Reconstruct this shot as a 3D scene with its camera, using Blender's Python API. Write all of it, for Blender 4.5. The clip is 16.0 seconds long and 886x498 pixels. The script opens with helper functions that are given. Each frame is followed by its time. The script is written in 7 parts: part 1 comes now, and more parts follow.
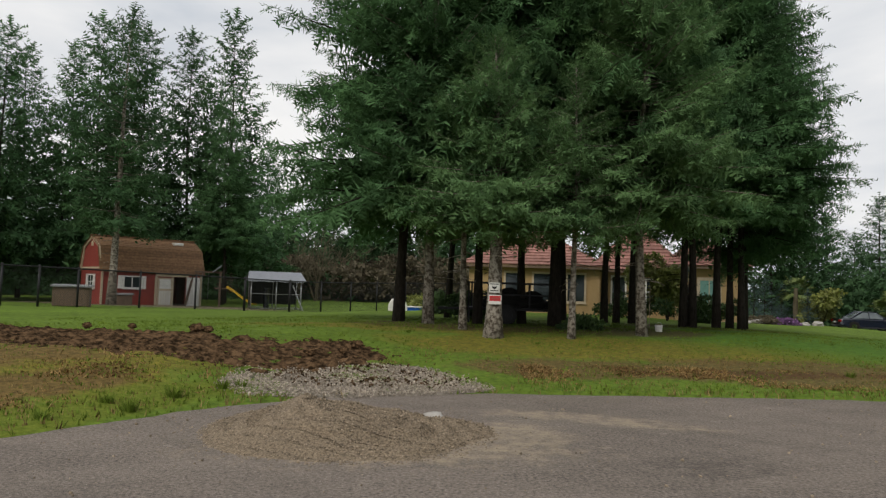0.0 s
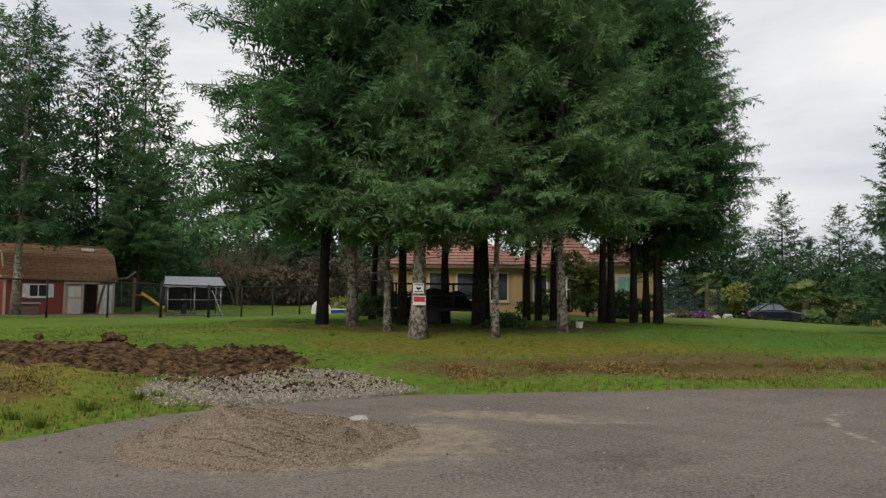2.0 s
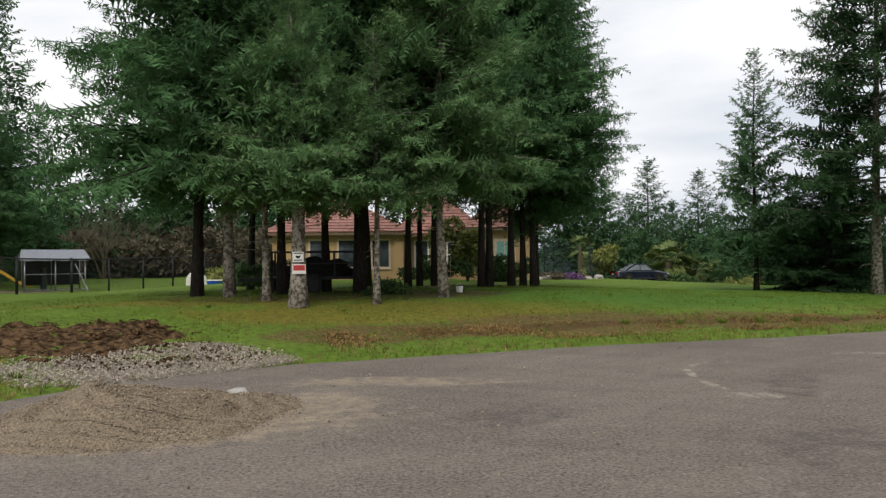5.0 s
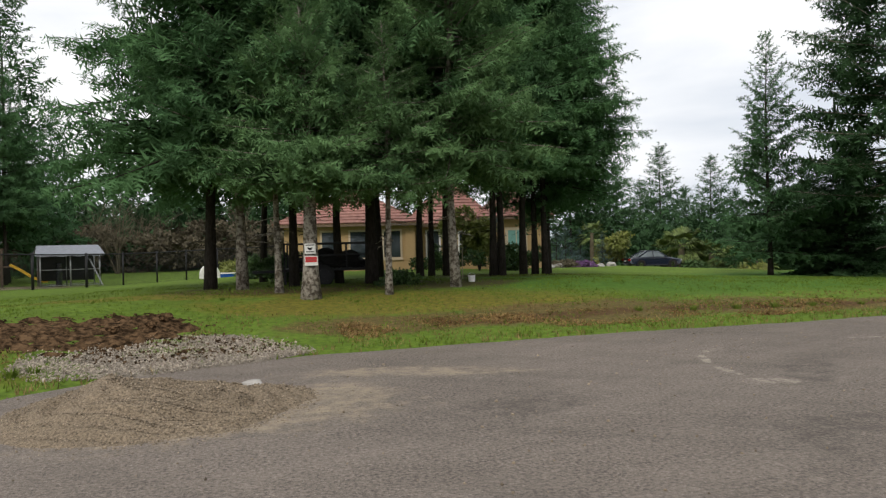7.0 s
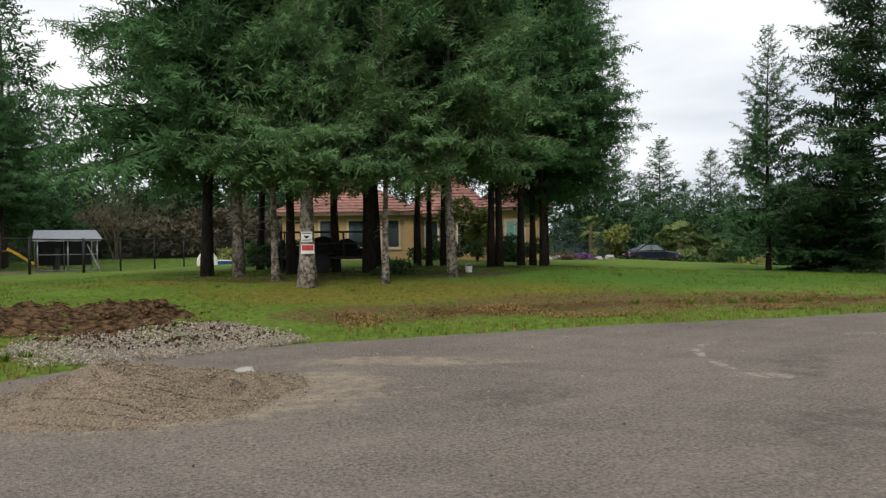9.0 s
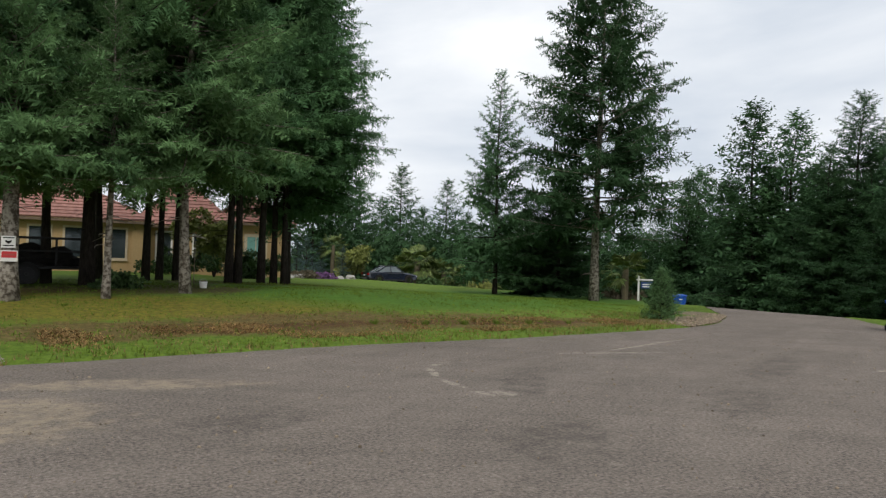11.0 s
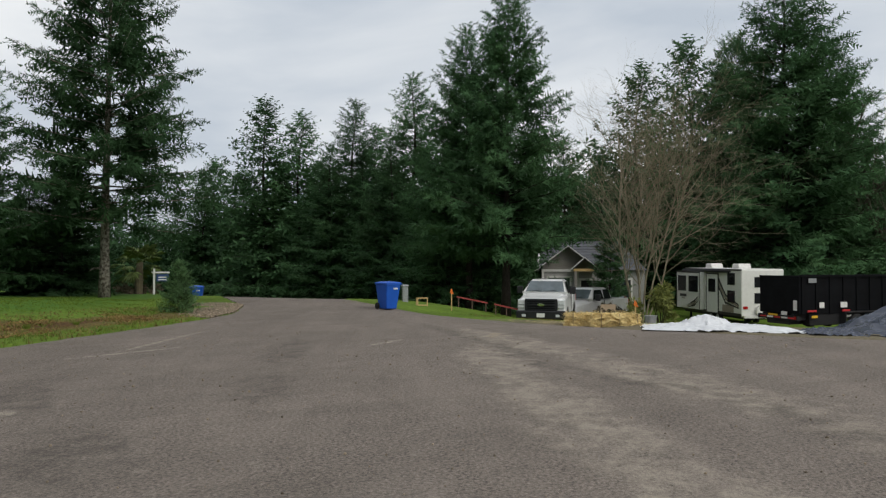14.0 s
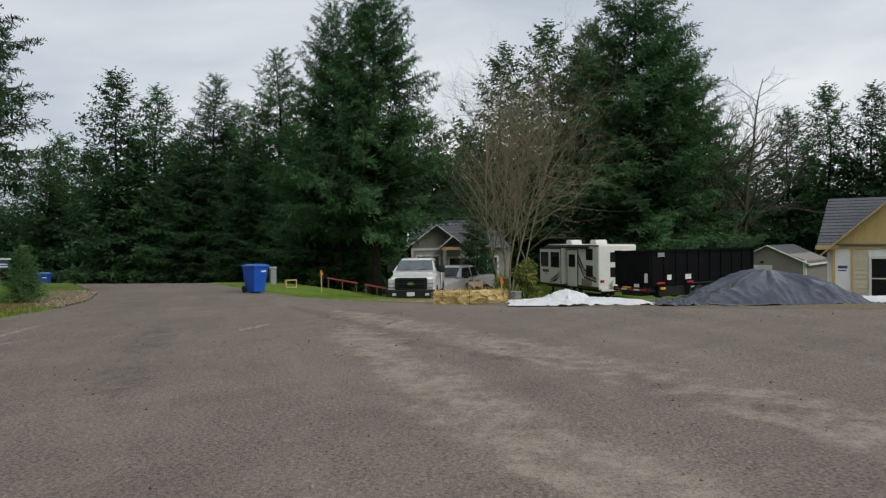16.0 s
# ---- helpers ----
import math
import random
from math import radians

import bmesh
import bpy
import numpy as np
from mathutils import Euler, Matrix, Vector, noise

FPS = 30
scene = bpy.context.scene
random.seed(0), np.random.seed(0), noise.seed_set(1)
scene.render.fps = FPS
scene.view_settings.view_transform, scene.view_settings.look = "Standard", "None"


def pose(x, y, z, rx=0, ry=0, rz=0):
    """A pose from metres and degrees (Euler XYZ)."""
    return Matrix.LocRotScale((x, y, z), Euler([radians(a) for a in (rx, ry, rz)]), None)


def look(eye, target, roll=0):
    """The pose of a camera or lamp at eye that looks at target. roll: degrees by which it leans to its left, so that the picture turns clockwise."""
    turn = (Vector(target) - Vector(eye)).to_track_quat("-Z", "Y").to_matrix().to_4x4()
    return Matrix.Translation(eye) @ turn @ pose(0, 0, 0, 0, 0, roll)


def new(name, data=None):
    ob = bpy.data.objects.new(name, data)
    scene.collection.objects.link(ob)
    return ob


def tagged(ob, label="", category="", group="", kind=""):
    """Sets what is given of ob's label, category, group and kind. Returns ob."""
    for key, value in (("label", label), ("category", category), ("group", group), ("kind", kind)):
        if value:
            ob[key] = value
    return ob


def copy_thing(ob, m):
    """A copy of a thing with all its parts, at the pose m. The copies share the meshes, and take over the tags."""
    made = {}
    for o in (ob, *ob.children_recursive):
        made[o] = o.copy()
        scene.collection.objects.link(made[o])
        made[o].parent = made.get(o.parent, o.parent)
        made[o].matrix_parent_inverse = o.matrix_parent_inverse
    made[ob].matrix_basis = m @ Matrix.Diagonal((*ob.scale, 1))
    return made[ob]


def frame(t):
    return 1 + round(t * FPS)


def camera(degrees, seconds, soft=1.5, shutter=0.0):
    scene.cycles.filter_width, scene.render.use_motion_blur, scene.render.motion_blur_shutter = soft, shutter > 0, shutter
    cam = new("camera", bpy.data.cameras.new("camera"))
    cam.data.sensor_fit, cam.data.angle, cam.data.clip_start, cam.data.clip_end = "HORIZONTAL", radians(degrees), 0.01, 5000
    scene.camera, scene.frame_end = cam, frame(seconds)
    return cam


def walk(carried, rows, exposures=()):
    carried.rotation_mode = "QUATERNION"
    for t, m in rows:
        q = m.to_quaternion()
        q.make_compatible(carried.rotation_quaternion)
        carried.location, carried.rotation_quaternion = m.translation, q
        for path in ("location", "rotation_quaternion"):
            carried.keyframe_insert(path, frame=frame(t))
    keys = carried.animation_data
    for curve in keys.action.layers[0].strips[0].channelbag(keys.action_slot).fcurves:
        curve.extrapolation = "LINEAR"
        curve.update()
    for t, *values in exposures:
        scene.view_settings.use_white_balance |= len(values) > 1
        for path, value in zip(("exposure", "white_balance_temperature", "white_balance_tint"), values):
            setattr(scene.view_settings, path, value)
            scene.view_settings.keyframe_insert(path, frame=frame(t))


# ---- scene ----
cam = camera(61.93, 16.0, soft=1.3)
EYE = 1.6
# t, x, y, z, yaw (left), pitch (up), roll (leaning left)
PATH = [
    (0.0, -0.010, -0.018, -0.011, -0.00, 3.26, 1.92),
    (0.5, -0.011, -0.009, -0.004, -1.35, 3.15, 1.69),
    (1.0, -0.006, 0.016, -0.007, -2.90, 3.02, 1.18),
    (1.5, -0.004, -0.002, -0.004, -3.95, 3.30, 0.80),
    (2.0, -0.003, 0.003, -0.002, -5.92, 3.45, 0.67),
    (2.5, 0.006, -0.026, -0.003, -9.78, 3.22, 0.69),
    (3.0, 0.015, -0.035, 0.001, -13.75, 2.38, 0.57),
    (3.5, 0.027, -0.027, 0.002, -15.11, 1.22, 0.40),
    (4.0, 0.029, -0.014, 0.001, -14.90, 1.24, -0.09),
    (6.5, 0.019, -0.010, 0.001, -15.37, 0.09, -1.24),
    (7.0, 0.029, -0.002, -0.001, -14.16, 0.08, -1.50),
    (7.5, 0.034, -0.004, 0.003, -13.46, -0.12, -1.63),
    (8.0, 0.040, -0.020, 0.001, -13.26, -0.57, -1.02),
    (10.5, 0.167, 0.202, -0.030, -25.35, 0.84, 1.51),
    (11.0, 0.172, 0.239, -0.028, -34.01, 1.02, 1.76),
    (11.5, 0.137, 0.228, -0.014, -39.45, 1.50, 0.42),
    (12.0, 0.100, 0.194, -0.004, -44.90, 0.94, 0.02),
    (12.5, 0.167, 0.267, -0.016, -48.84, 0.77, 0.31),
    (13.0, 0.238, 0.298, -0.013, -54.40, 1.16, 0.30),
    (13.5, 0.199, 0.239, -0.014, -62.39, 1.04, 0.32),
    (14.0, 0.130, 0.269, 0.015, -70.34, 0.87, 0.09),
    (14.5, 0.013, 0.254, 0.051, -75.36, 0.77, -0.28),
    (15.0, 0.006, 0.254, 0.059, -78.25, 0.60, -0.66),
    (15.5, 0.003, 0.234, 0.068, -80.05, -0.48, -0.84),
    (16.0, 0.062, 0.265, 0.049, -80.44, -0.81, -0.79),
]


def turned(x, y, z, yaw, pitch, roll):
    m = pose(x, y, z, 90 + pitch, 0, yaw)
    return m @ pose(0, 0, 0, 0, 0, roll)


walk(cam, [(t, turned(x, y, EYE + z, yaw, pitch, roll)) for t, x, y, z, yaw, pitch, roll in PATH],
     exposures=((0.0, 0.05, 6850, 10), (1.5, 0.06, 6850, 10), (3.0, 0.14, 6800, 10), (6.5, 0.33, 6700, 10), (8.2, 0.32, 6700, 9.5), (11.0, 0.22, 6550, 9.2), (12.0, 0.12, 6550, 9), (13.0, 0.0, 6550, 8.5), (16.0, -0.06, 6500, 8)))

# ---- light: a bright overcast sky and a broad weak sun ----
world = bpy.data.worlds.new("sky")
scene.world = world
world.use_nodes = True
wt = world.node_tree
wt.nodes.clear()


def sky_nodes():
    n, k = wt.nodes, wt.links
    out, bg = n.new("ShaderNodeOutputWorld"), n.new("ShaderNodeBackground")
    sky = n.new("ShaderNodeTexSky")
    sky.sky_type, sky.sun_disc = "NISHITA", False
    sky.sun_elevation, sky.sun_rotation = radians(38), radians(200)
    sky.dust_density, sky.air_density = 4.0, 1.0
    sat = n.new("ShaderNodeHueSaturation")
    sat.inputs["Saturation"].default_value = 0.35
    sat.inputs["Value"].default_value = 0.8
    tc, mp = n.new("ShaderNodeTexCoord"), n.new("ShaderNodeMapping")
    mp.inputs["Scale"].default_value = (1.1, 1.1, 3.6)
    nz = n.new("ShaderNodeTexNoise")
    nz.inputs["Scale"].default_value, nz.inputs["Detail"].default_value, nz.inputs["Roughness"].default_value = 1.7, 6, 0.5
    nz.inputs["Distortion"].default_value = 0.5
    rp = n.new("ShaderNodeValToRGB")
    rp.color_ramp.elements[0].position, rp.color_ramp.elements[0].color = 0.34, (5.5, 6.1, 7.0, 1)
    rp.color_ramp.elements[1].position, rp.color_ramp.elements[1].color = 0.64, (8.95, 9.15, 9.5, 1)
    mx = n.new("ShaderNodeMix")
    mx.data_type = "RGBA"
    mx.inputs[0].default_value = 0.9
    k.new(tc.outputs["Generated"], mp.inputs["Vector"])
    k.new(mp.outputs["Vector"], nz.inputs["Vector"])
    k.new(nz.outputs["Fac"], rp.inputs["Fac"])
    k.new(sky.outputs["Color"], sat.inputs["Color"])
    k.new(sat.outputs["Color"], mx.inputs[6])
    k.new(rp.outputs["Color"], mx.inputs[7])
    k.new(mx.outputs[2], bg.inputs["Color"])
    bg.inputs["Strength"].default_value = 0.104
    k.new(bg.outputs["Background"], out.inputs["Surface"])


sky_nodes()
sun = new("sun", bpy.data.lights.new("sun", "SUN"))
sun.data.energy, sun.data.angle, sun.data.color = 1.5, radians(25), (1.0, 0.96, 0.9)
sun.matrix_world = look((-20, -40, 40), (0, 0, 0))


# ---- materials ----
def mat(name, col, col2=None, rough=0.85, scale=6.0, detail=5.0, metal=0.0, bump=0.0, bump_scale=None, island=0.0, obj=0.0, large=0.0,
        large_scale=0.6, spec=0.4, stretch=(1, 1, 1), coat=0.0, lo=0.3, hi=0.7, sheen=0.0):
    """Two colours mixed by grain, broken up by a larger stain and, where asked, from island to island and object to object."""
    m = bpy.data.materials.new(name)
    m.use_nodes = True
    n, k = m.node_tree.nodes, m.node_tree.links
    p = n["Principled BSDF"]
    p.inputs["Roughness"].default_value, p.inputs["Metallic"].default_value = rough, metal
    p.inputs["Specular IOR Level"].default_value = spec
    p.inputs["Coat Weight"].default_value = coat
    col2 = col2 or tuple(c * 0.8 for c in col)
    tc, mp = n.new("ShaderNodeTexCoord"), n.new("ShaderNodeMapping")
    mp.inputs["Scale"].default_value = stretch
    k.new(tc.outputs["Object"], mp.inputs["Vector"])
    nz = n.new("ShaderNodeTexNoise")
    nz.inputs["Scale"].default_value, nz.inputs["Detail"].default_value = scale, detail
    nz.inputs["Roughness"].default_value = 0.65
    k.new(mp.outputs["Vector"], nz.inputs["Vector"])
    rp = n.new("ShaderNodeValToRGB")
    rp.color_ramp.elements[0].position, rp.color_ramp.elements[0].color = lo, (*col2, 1)
    rp.color_ramp.elements[1].position, rp.color_ramp.elements[1].color = hi, (*col, 1)
    k.new(nz.outputs["Fac"], rp.inputs["Fac"])
    last = rp.outputs["Color"]

    def scaled(fac, amount, last):
        hsv, mr = n.new("ShaderNodeHueSaturation"), n.new("ShaderNodeMapRange")
        mr.inputs["To Min"].default_value, mr.inputs["To Max"].default_value = 1 - amount, 1 + amount
        k.new(fac, mr.inputs["Value"])
        k.new(mr.outputs["Result"], hsv.inputs["Value"])
        k.new(last, hsv.inputs["Color"])
        return hsv.outputs["Color"]

    if large:
        n2 = n.new("ShaderNodeTexNoise")
        n2.inputs["Scale"].default_value, n2.inputs["Detail"].default_value = large_scale, 4
        k.new(mp.outputs["Vector"], n2.inputs["Vector"])
        last = scaled(n2.outputs["Fac"], large * 2, last)
    if island:
        last = scaled(n.new("ShaderNodeNewGeometry").outputs["Random Per Island"], island, last)
    if obj:
        last = scaled(n.new("ShaderNodeObjectInfo").outputs["Random"], obj, last)
    k.new(last, p.inputs["Base Color"])
    if bump:
        n3, bp = n.new("ShaderNodeTexNoise"), n.new("ShaderNodeBump")
        n3.inputs["Scale"].default_value, n3.inputs["Detail"].default_value = bump_scale or scale * 2, 6
        k.new(mp.outputs["Vector"], n3.inputs["Vector"])
        k.new(n3.outputs["Fac"], bp.inputs["Height"])
        bp.inputs["Strength"].default_value, bp.inputs["Distance"].default_value = bump, 0.02
        k.new(bp.outputs["Normal"], p.inputs["Normal"])
    return m


def glass(name, tint=(0.03, 0.04, 0.045)):
    """A dark window pane: glossy, little to be seen behind it."""
    m = mat(name, tint, tuple(c * 0.6 for c in tint), rough=0.06, scale=2, spec=0.9)
    return m


# ---- shapes ----
class Geo:
    """Corners and faces of one mesh."""

    def __init__(self):
        self.v, self.f = [], []

    def add(self, v, f):
        o = len(self.v)
        self.v += [tuple(p) for p in v]
        self.f += [tuple(i + o for i in q) for q in f]
        return self

    def box(self, x0, x1, y0, y1, z0, z1, m=None):
        v = [Vector((x, y, z)) for z in (z0, z1) for x, y in ((x0, y0), (x1, y0), (x1, y1), (x0, y1))]
        if m:
            v = [m @ p for p in v]
        return self.add(v, [(3, 2, 1, 0), (4, 5, 6, 7), (0, 1, 5, 4), (1, 2, 6, 5), (2, 3, 7, 6), (3, 0, 4, 7)])

    def beam(self, a, b, w, h=None, up=(0, 0, 1)):
        """A square bar from a to b."""
        a, b = Vector(a), Vector(b)
        d = (b - a).normalized()
        s = d.cross(Vector(up))
        s = s.normalized() if s.length > 1e-4 else Vector((1, 0, 0))
        u, h = s.cross(d), h or w
        v = [p + s * x * w / 2 + u * y * h / 2 for p in (a, b) for x, y in ((-1, -1), (1, -1), (1, 1), (-1, 1))]
        return self.add(v, [(3, 2, 1, 0), (4, 5, 6, 7), (0, 1, 5, 4), (1, 2, 6, 5), (2, 3, 7, 6), (3, 0, 4, 7)])

    def tube(self, pts, radii, n=8, cap=True):
        """A round tube along points, with a radius at each."""
        v, f = [], []
        pts = [Vector(p) for p in pts]
        ref = Vector((0.31, 0.87, 0.2)).normalized()
        for i, p in enumerate(pts):
            d = (pts[min(i + 1, len(pts) - 1)] - pts[max(i - 1, 0)]).normalized()
            s = d.cross(ref if abs(d.dot(ref)) < 0.95 else Vector((1, 0, 0))).normalized()
            u = d.cross(s)
            v += [p + (s * math.cos(a) + u * math.sin(a)) * radii[i] for a in (2 * math.pi * j / n for j in range(n))]
        for i in range(len(pts) - 1):
            f += [(i * n + j, i * n + (j + 1) % n, (i + 1) * n + (j + 1) % n, (i + 1) * n + j) for j in range(n)]
        if cap:
            f += [tuple(range(n))[::-1], tuple(range((len(pts) - 1) * n, len(pts) * n))]
        return self.add(v, f)

    def prism(self, outline, y0, y1, m=None):
        """An outline in x and z, drawn out along y."""
        n = len(outline)
        v = [Vector((x, y, z)) for y in (y0, y1) for x, z in outline]
        if m:
            v = [m @ p for p in v]
        return self.add(v, [tuple(range(n)), tuple(range(n, 2 * n))[::-1]] + [(i, i + n, (i + 1) % n + n, (i + 1) % n) for i in range(n)])

    def sheet(self, a, b, c, d, t):
        """A slab with corners a b c d and thickness t below them."""
        v = [Vector(p) for p in (a, b, c, d)]
        nn = (v[1] - v[0]).cross(v[3] - v[0]).normalized() * t
        w = v + [p - nn for p in v]
        return self.add(w, [(0, 1, 2, 3), (7, 6, 5, 4), (0, 4, 5, 1), (1, 5, 6, 2), (2, 6, 7, 3), (3, 7, 4, 0)])


def part(name, geo, material, parent=None, label="", bevel=0.0, smooth=False, m=None):
    me = bpy.data.meshes.new(name)
    me.from_pydata(geo.v, [], geo.f)
    bm = bmesh.new()
    bm.from_mesh(me)
    if len(bm.faces) < 20000:
        bmesh.ops.recalc_face_normals(bm, faces=bm.faces)
    if bevel:
        bmesh.ops.bevel(bm, geom=bm.edges[:], offset=bevel, segments=1, affect="EDGES", clamp_overlap=True)
    bm.to_mesh(me)
    bm.free()
    if smooth:
        me.shade_smooth()
    me.materials.append(material)
    ob = new(name, me)
    if parent:
        ob.parent = parent
    if m:
        ob.matrix_basis = m
    if label:
        ob["label"] = label
    return ob


def thing(name, m, label, category, group="", kind=""):
    ob = new(name)
    ob.matrix_basis = m
    return tagged(ob, label, category, group, kind)


def polar(az, d):
    """A place by its bearing and distance from where the camera stands when it looks that way."""
    k = float(np.clip((az - 25) / 15, 0, 1)) * (az < 125)
    return d * math.sin(radians(az)) + 0.09 * k, d * math.cos(radians(az)) + 0.25 * k


# ---- the lie of the land ----
NORTH = [(-40, -6), (-12, 1.0), (-8, 3.9), (-4.3, 7.3), (-2.8, 9.7), (-1.7, 10.6), (0.7, 11.7), (6, 12.3), (10, 12.4), (14, 12.7), (17, 13.1),
         (19.2, 13.8), (22.2, 15.6), (26, 19), (40, 30.5), (60, 49)]
SOUTH = [(62, 44), (42, 26), (30, 16.6), (26, 12.9), (23.2, 10.4), (21.4, 8.2), (19.5, 4.9), (18.1, 2), (17.7, 0), (17.4, -2.2), (17.2, -6.4),
         (16, -14), (10, -20), (-5, -24), (-40, -24)]
EX, EY = zip(*NORTH)


def sm(t):
    t = np.clip(t, 0, 1)
    return t * t * (3 - 2 * t)


def lie(x, y):
    """The ground's height: level asphalt, a lawn that banks up to the north, land that falls away to the east."""
    s = y - np.interp(x, EX, EY)
    fade = 0.82 - 0.6 * sm((x + 8) / 10)
    rise = (0.66 - 0.16 * sm((-x - 2) / 6)) * sm((s + 0.1) / 8) * (1 - sm((x - 6) / 20)) * (1 - fade * sm((y - 24) / 24))
    brow = 16.5 + 4 * sm((y - 4) / 9) + 6 * sm((y - 8) / 6)
    fall = -1.9 * sm((x - brow) / (26 - 8 * sm((y - 10) / 6)))
    return rise + fall


def z_at(x, y):
    return float(lie(np.array(float(x)), np.array(float(y))))


def on(x, y, turn=0.0, dz=0.0, size=1.0):
    return pose(x, y, z_at(x, y) + dz, 0, 0, turn) @ Matrix.Diagonal((size, size, size, 1))


def rough_line(pts, step, amount, rng):
    """A polyline broken into short steps with an uneven edge."""
    out = []
    for (x0, y0), (x1, y1) in zip(pts, pts[1:]):
        n = max(1, int(math.hypot(x1 - x0, y1 - y0) / step))
        for i in range(n):
            out.append((x0 + (x1 - x0) * i / n + rng.normal(0, amount), y0 + (y1 - y0) * i / n + rng.normal(0, amount)))
    return out + [pts[-1]]


rng_edge = np.random.default_rng(4)
OUTLINE = rough_line(NORTH, 0.35, 0.035, rng_edge) + rough_line(SOUTH, 0.35, 0.035, rng_edge)


def edge_distance(x, y, outline):
    """Signed distance to an outline, positive inside it."""
    inside, dist = np.zeros(x.shape, bool), np.full(x.shape, 1e9)
    for (x0, y0), (x1, y1) in zip(outline, outline[1:] + outline[:1]):
        if y0 != y1:
            inside ^= ((y0 > y) != (y1 > y)) & (x < (x1 - x0) * (y - y0) / (y1 - y0) + x0)
        t = np.clip(((x - x0) * (x1 - x0) + (y - y0) * (y1 - y0)) / ((x1 - x0) ** 2 + (y1 - y0) ** 2 + 1e-9), 0, 1)
        dist = np.minimum(dist, np.hypot(x - x0 - t * (x1 - x0), y - y0 - t * (y1 - y0)))
    return np.where(inside, dist, -dist)


# ---- ground ----
def position_mask(n, k, items, warp=0.5):
    """A soft spot mask: the greatest of several ellipses (x, y, rx, ry, turn), with edges broken by noise."""
    tc = n.new("ShaderNodeTexCoord")
    nz = n.new("ShaderNodeTexNoise")
    nz.inputs["Scale"].default_value, nz.inputs["Detail"].default_value, nz.inputs["Roughness"].default_value = 1.3, 6, 0.7
    k.new(tc.outputs["Object"], nz.inputs["Vector"])
    best = None
    for x, y, rx, ry, turn in items:
        mp = n.new("ShaderNodeMapping")
        mp.vector_type = "TEXTURE"
        mp.inputs["Location"].default_value, mp.inputs["Rotation"].default_value = (x, y, 0), (0, 0, radians(turn))
        mp.inputs["Scale"].default_value = (rx, ry, 1e6)
        ln = n.new("ShaderNodeVectorMath")
        ln.operation = "LENGTH"
        k.new(tc.outputs["Object"], mp.inputs["Vector"])
        k.new(mp.outputs["Vector"], ln.inputs[0])
        mr = n.new("ShaderNodeMapRange")
        mr.inputs["From Min"].default_value, mr.inputs["From Max"].default_value = 1.25, 0.45
        k.new(ln.outputs["Value"], mr.inputs["Value"])
        if best is None:
            best = mr.outputs["Result"]
        else:
            mm = n.new("ShaderNodeMath")
            mm.operation = "MAXIMUM"
            k.new(best, mm.inputs[0])
            k.new(mr.outputs["Result"], mm.inputs[1])
            best = mm.outputs["Value"]
    if not warp:
        return best
    ad, sh = n.new("ShaderNodeMath"), n.new("ShaderNodeMapRange")
    ad.operation = "MULTIPLY_ADD"
    ad.inputs[1].default_value = warp
    k.new(nz.outputs["Fac"], ad.inputs[0])
    k.new(best, ad.inputs[2])
    sh.inputs["From Min"].default_value, sh.inputs["From Max"].default_value = 0.55 * warp + 0.25, 0.55 * warp + 0.6
    k.new(ad.outputs["Value"], sh.inputs["Value"])
    return sh.outputs["Result"]


def mix_in(m, mask_items, col_a, col_b, scale, warp=0.5, amount=1.0):
    """Blend a second, grainy colour into a material inside a spot mask."""
    n, k = m.node_tree.nodes, m.node_tree.links
    p = n["Principled BSDF"]
    src = p.inputs["Base Color"].links[0].from_socket
    mask = position_mask(n, k, mask_items, warp)
    tc, nz, rp, mx = n.new("ShaderNodeTexCoord"), n.new("ShaderNodeTexNoise"), n.new("ShaderNodeValToRGB"), n.new("ShaderNodeMix")
    nz.inputs["Scale"].default_value, nz.inputs["Detail"].default_value, nz.inputs["Roughness"].default_value = scale, 6, 0.75
    k.new(tc.outputs["Object"], nz.inputs["Vector"])
    rp.color_ramp.elements[0].position, rp.color_ramp.elements[0].color = 0.35, (*col_a, 1)
    rp.color_ramp.elements[1].position, rp.color_ramp.elements[1].color = 0.68, (*col_b, 1)
    k.new(nz.outputs["Fac"], rp.inputs["Fac"])
    mx.data_type = "RGBA"
    ml = n.new("ShaderNodeMath")
    ml.operation = "MULTIPLY"
    ml.inputs[1].default_value = amount
    k.new(mask, ml.inputs[0])
    k.new(ml.outputs["Value"], mx.inputs[0])
    k.new(src, mx.inputs[6])
    k.new(rp.outputs["Color"], mx.inputs[7])
    k.new(mx.outputs[2], p.inputs["Base Color"])
    return m


GRASS = mat("grass", (0.142, 0.218, 0.03), (0.056, 0.092, 0.016), rough=0.95, scale=7, detail=10, bump=0.9, bump_scale=25, large=0.24, large_scale=0.35, spec=0.08)
mix_in(GRASS, [(-6.2, 10.4, 3.8, 2.6, 62), (-9, 9.5, 4, 3, 35), (4, 16.6, 6, 1.6, 5), (-1, 18.5, 5, 1.4, 5)], (0.09, 0.072, 0.02), (0.25, 0.205, 0.035), 8, 1.1, 0.8)
mix_in(GRASS, [(-5.3, 9.3, 2.0, 0.8, 62), (-6.6, 10.8, 2.4, 1.1, 55), (-7.4, 9.0, 2.2, 1.2, 60)], (0.05, 0.032, 0.014), (0.22, 0.14, 0.055), 9, 2.2, 0.85)
mix_in(GRASS, [(-4.0, 9.1, 2.8, 0.6, 65), (-4.9, 7.0, 2.0, 0.6, 68)], (0.075, 0.1, 0.012), (0.17, 0.19, 0.03), 14, 1.0, 0.8)
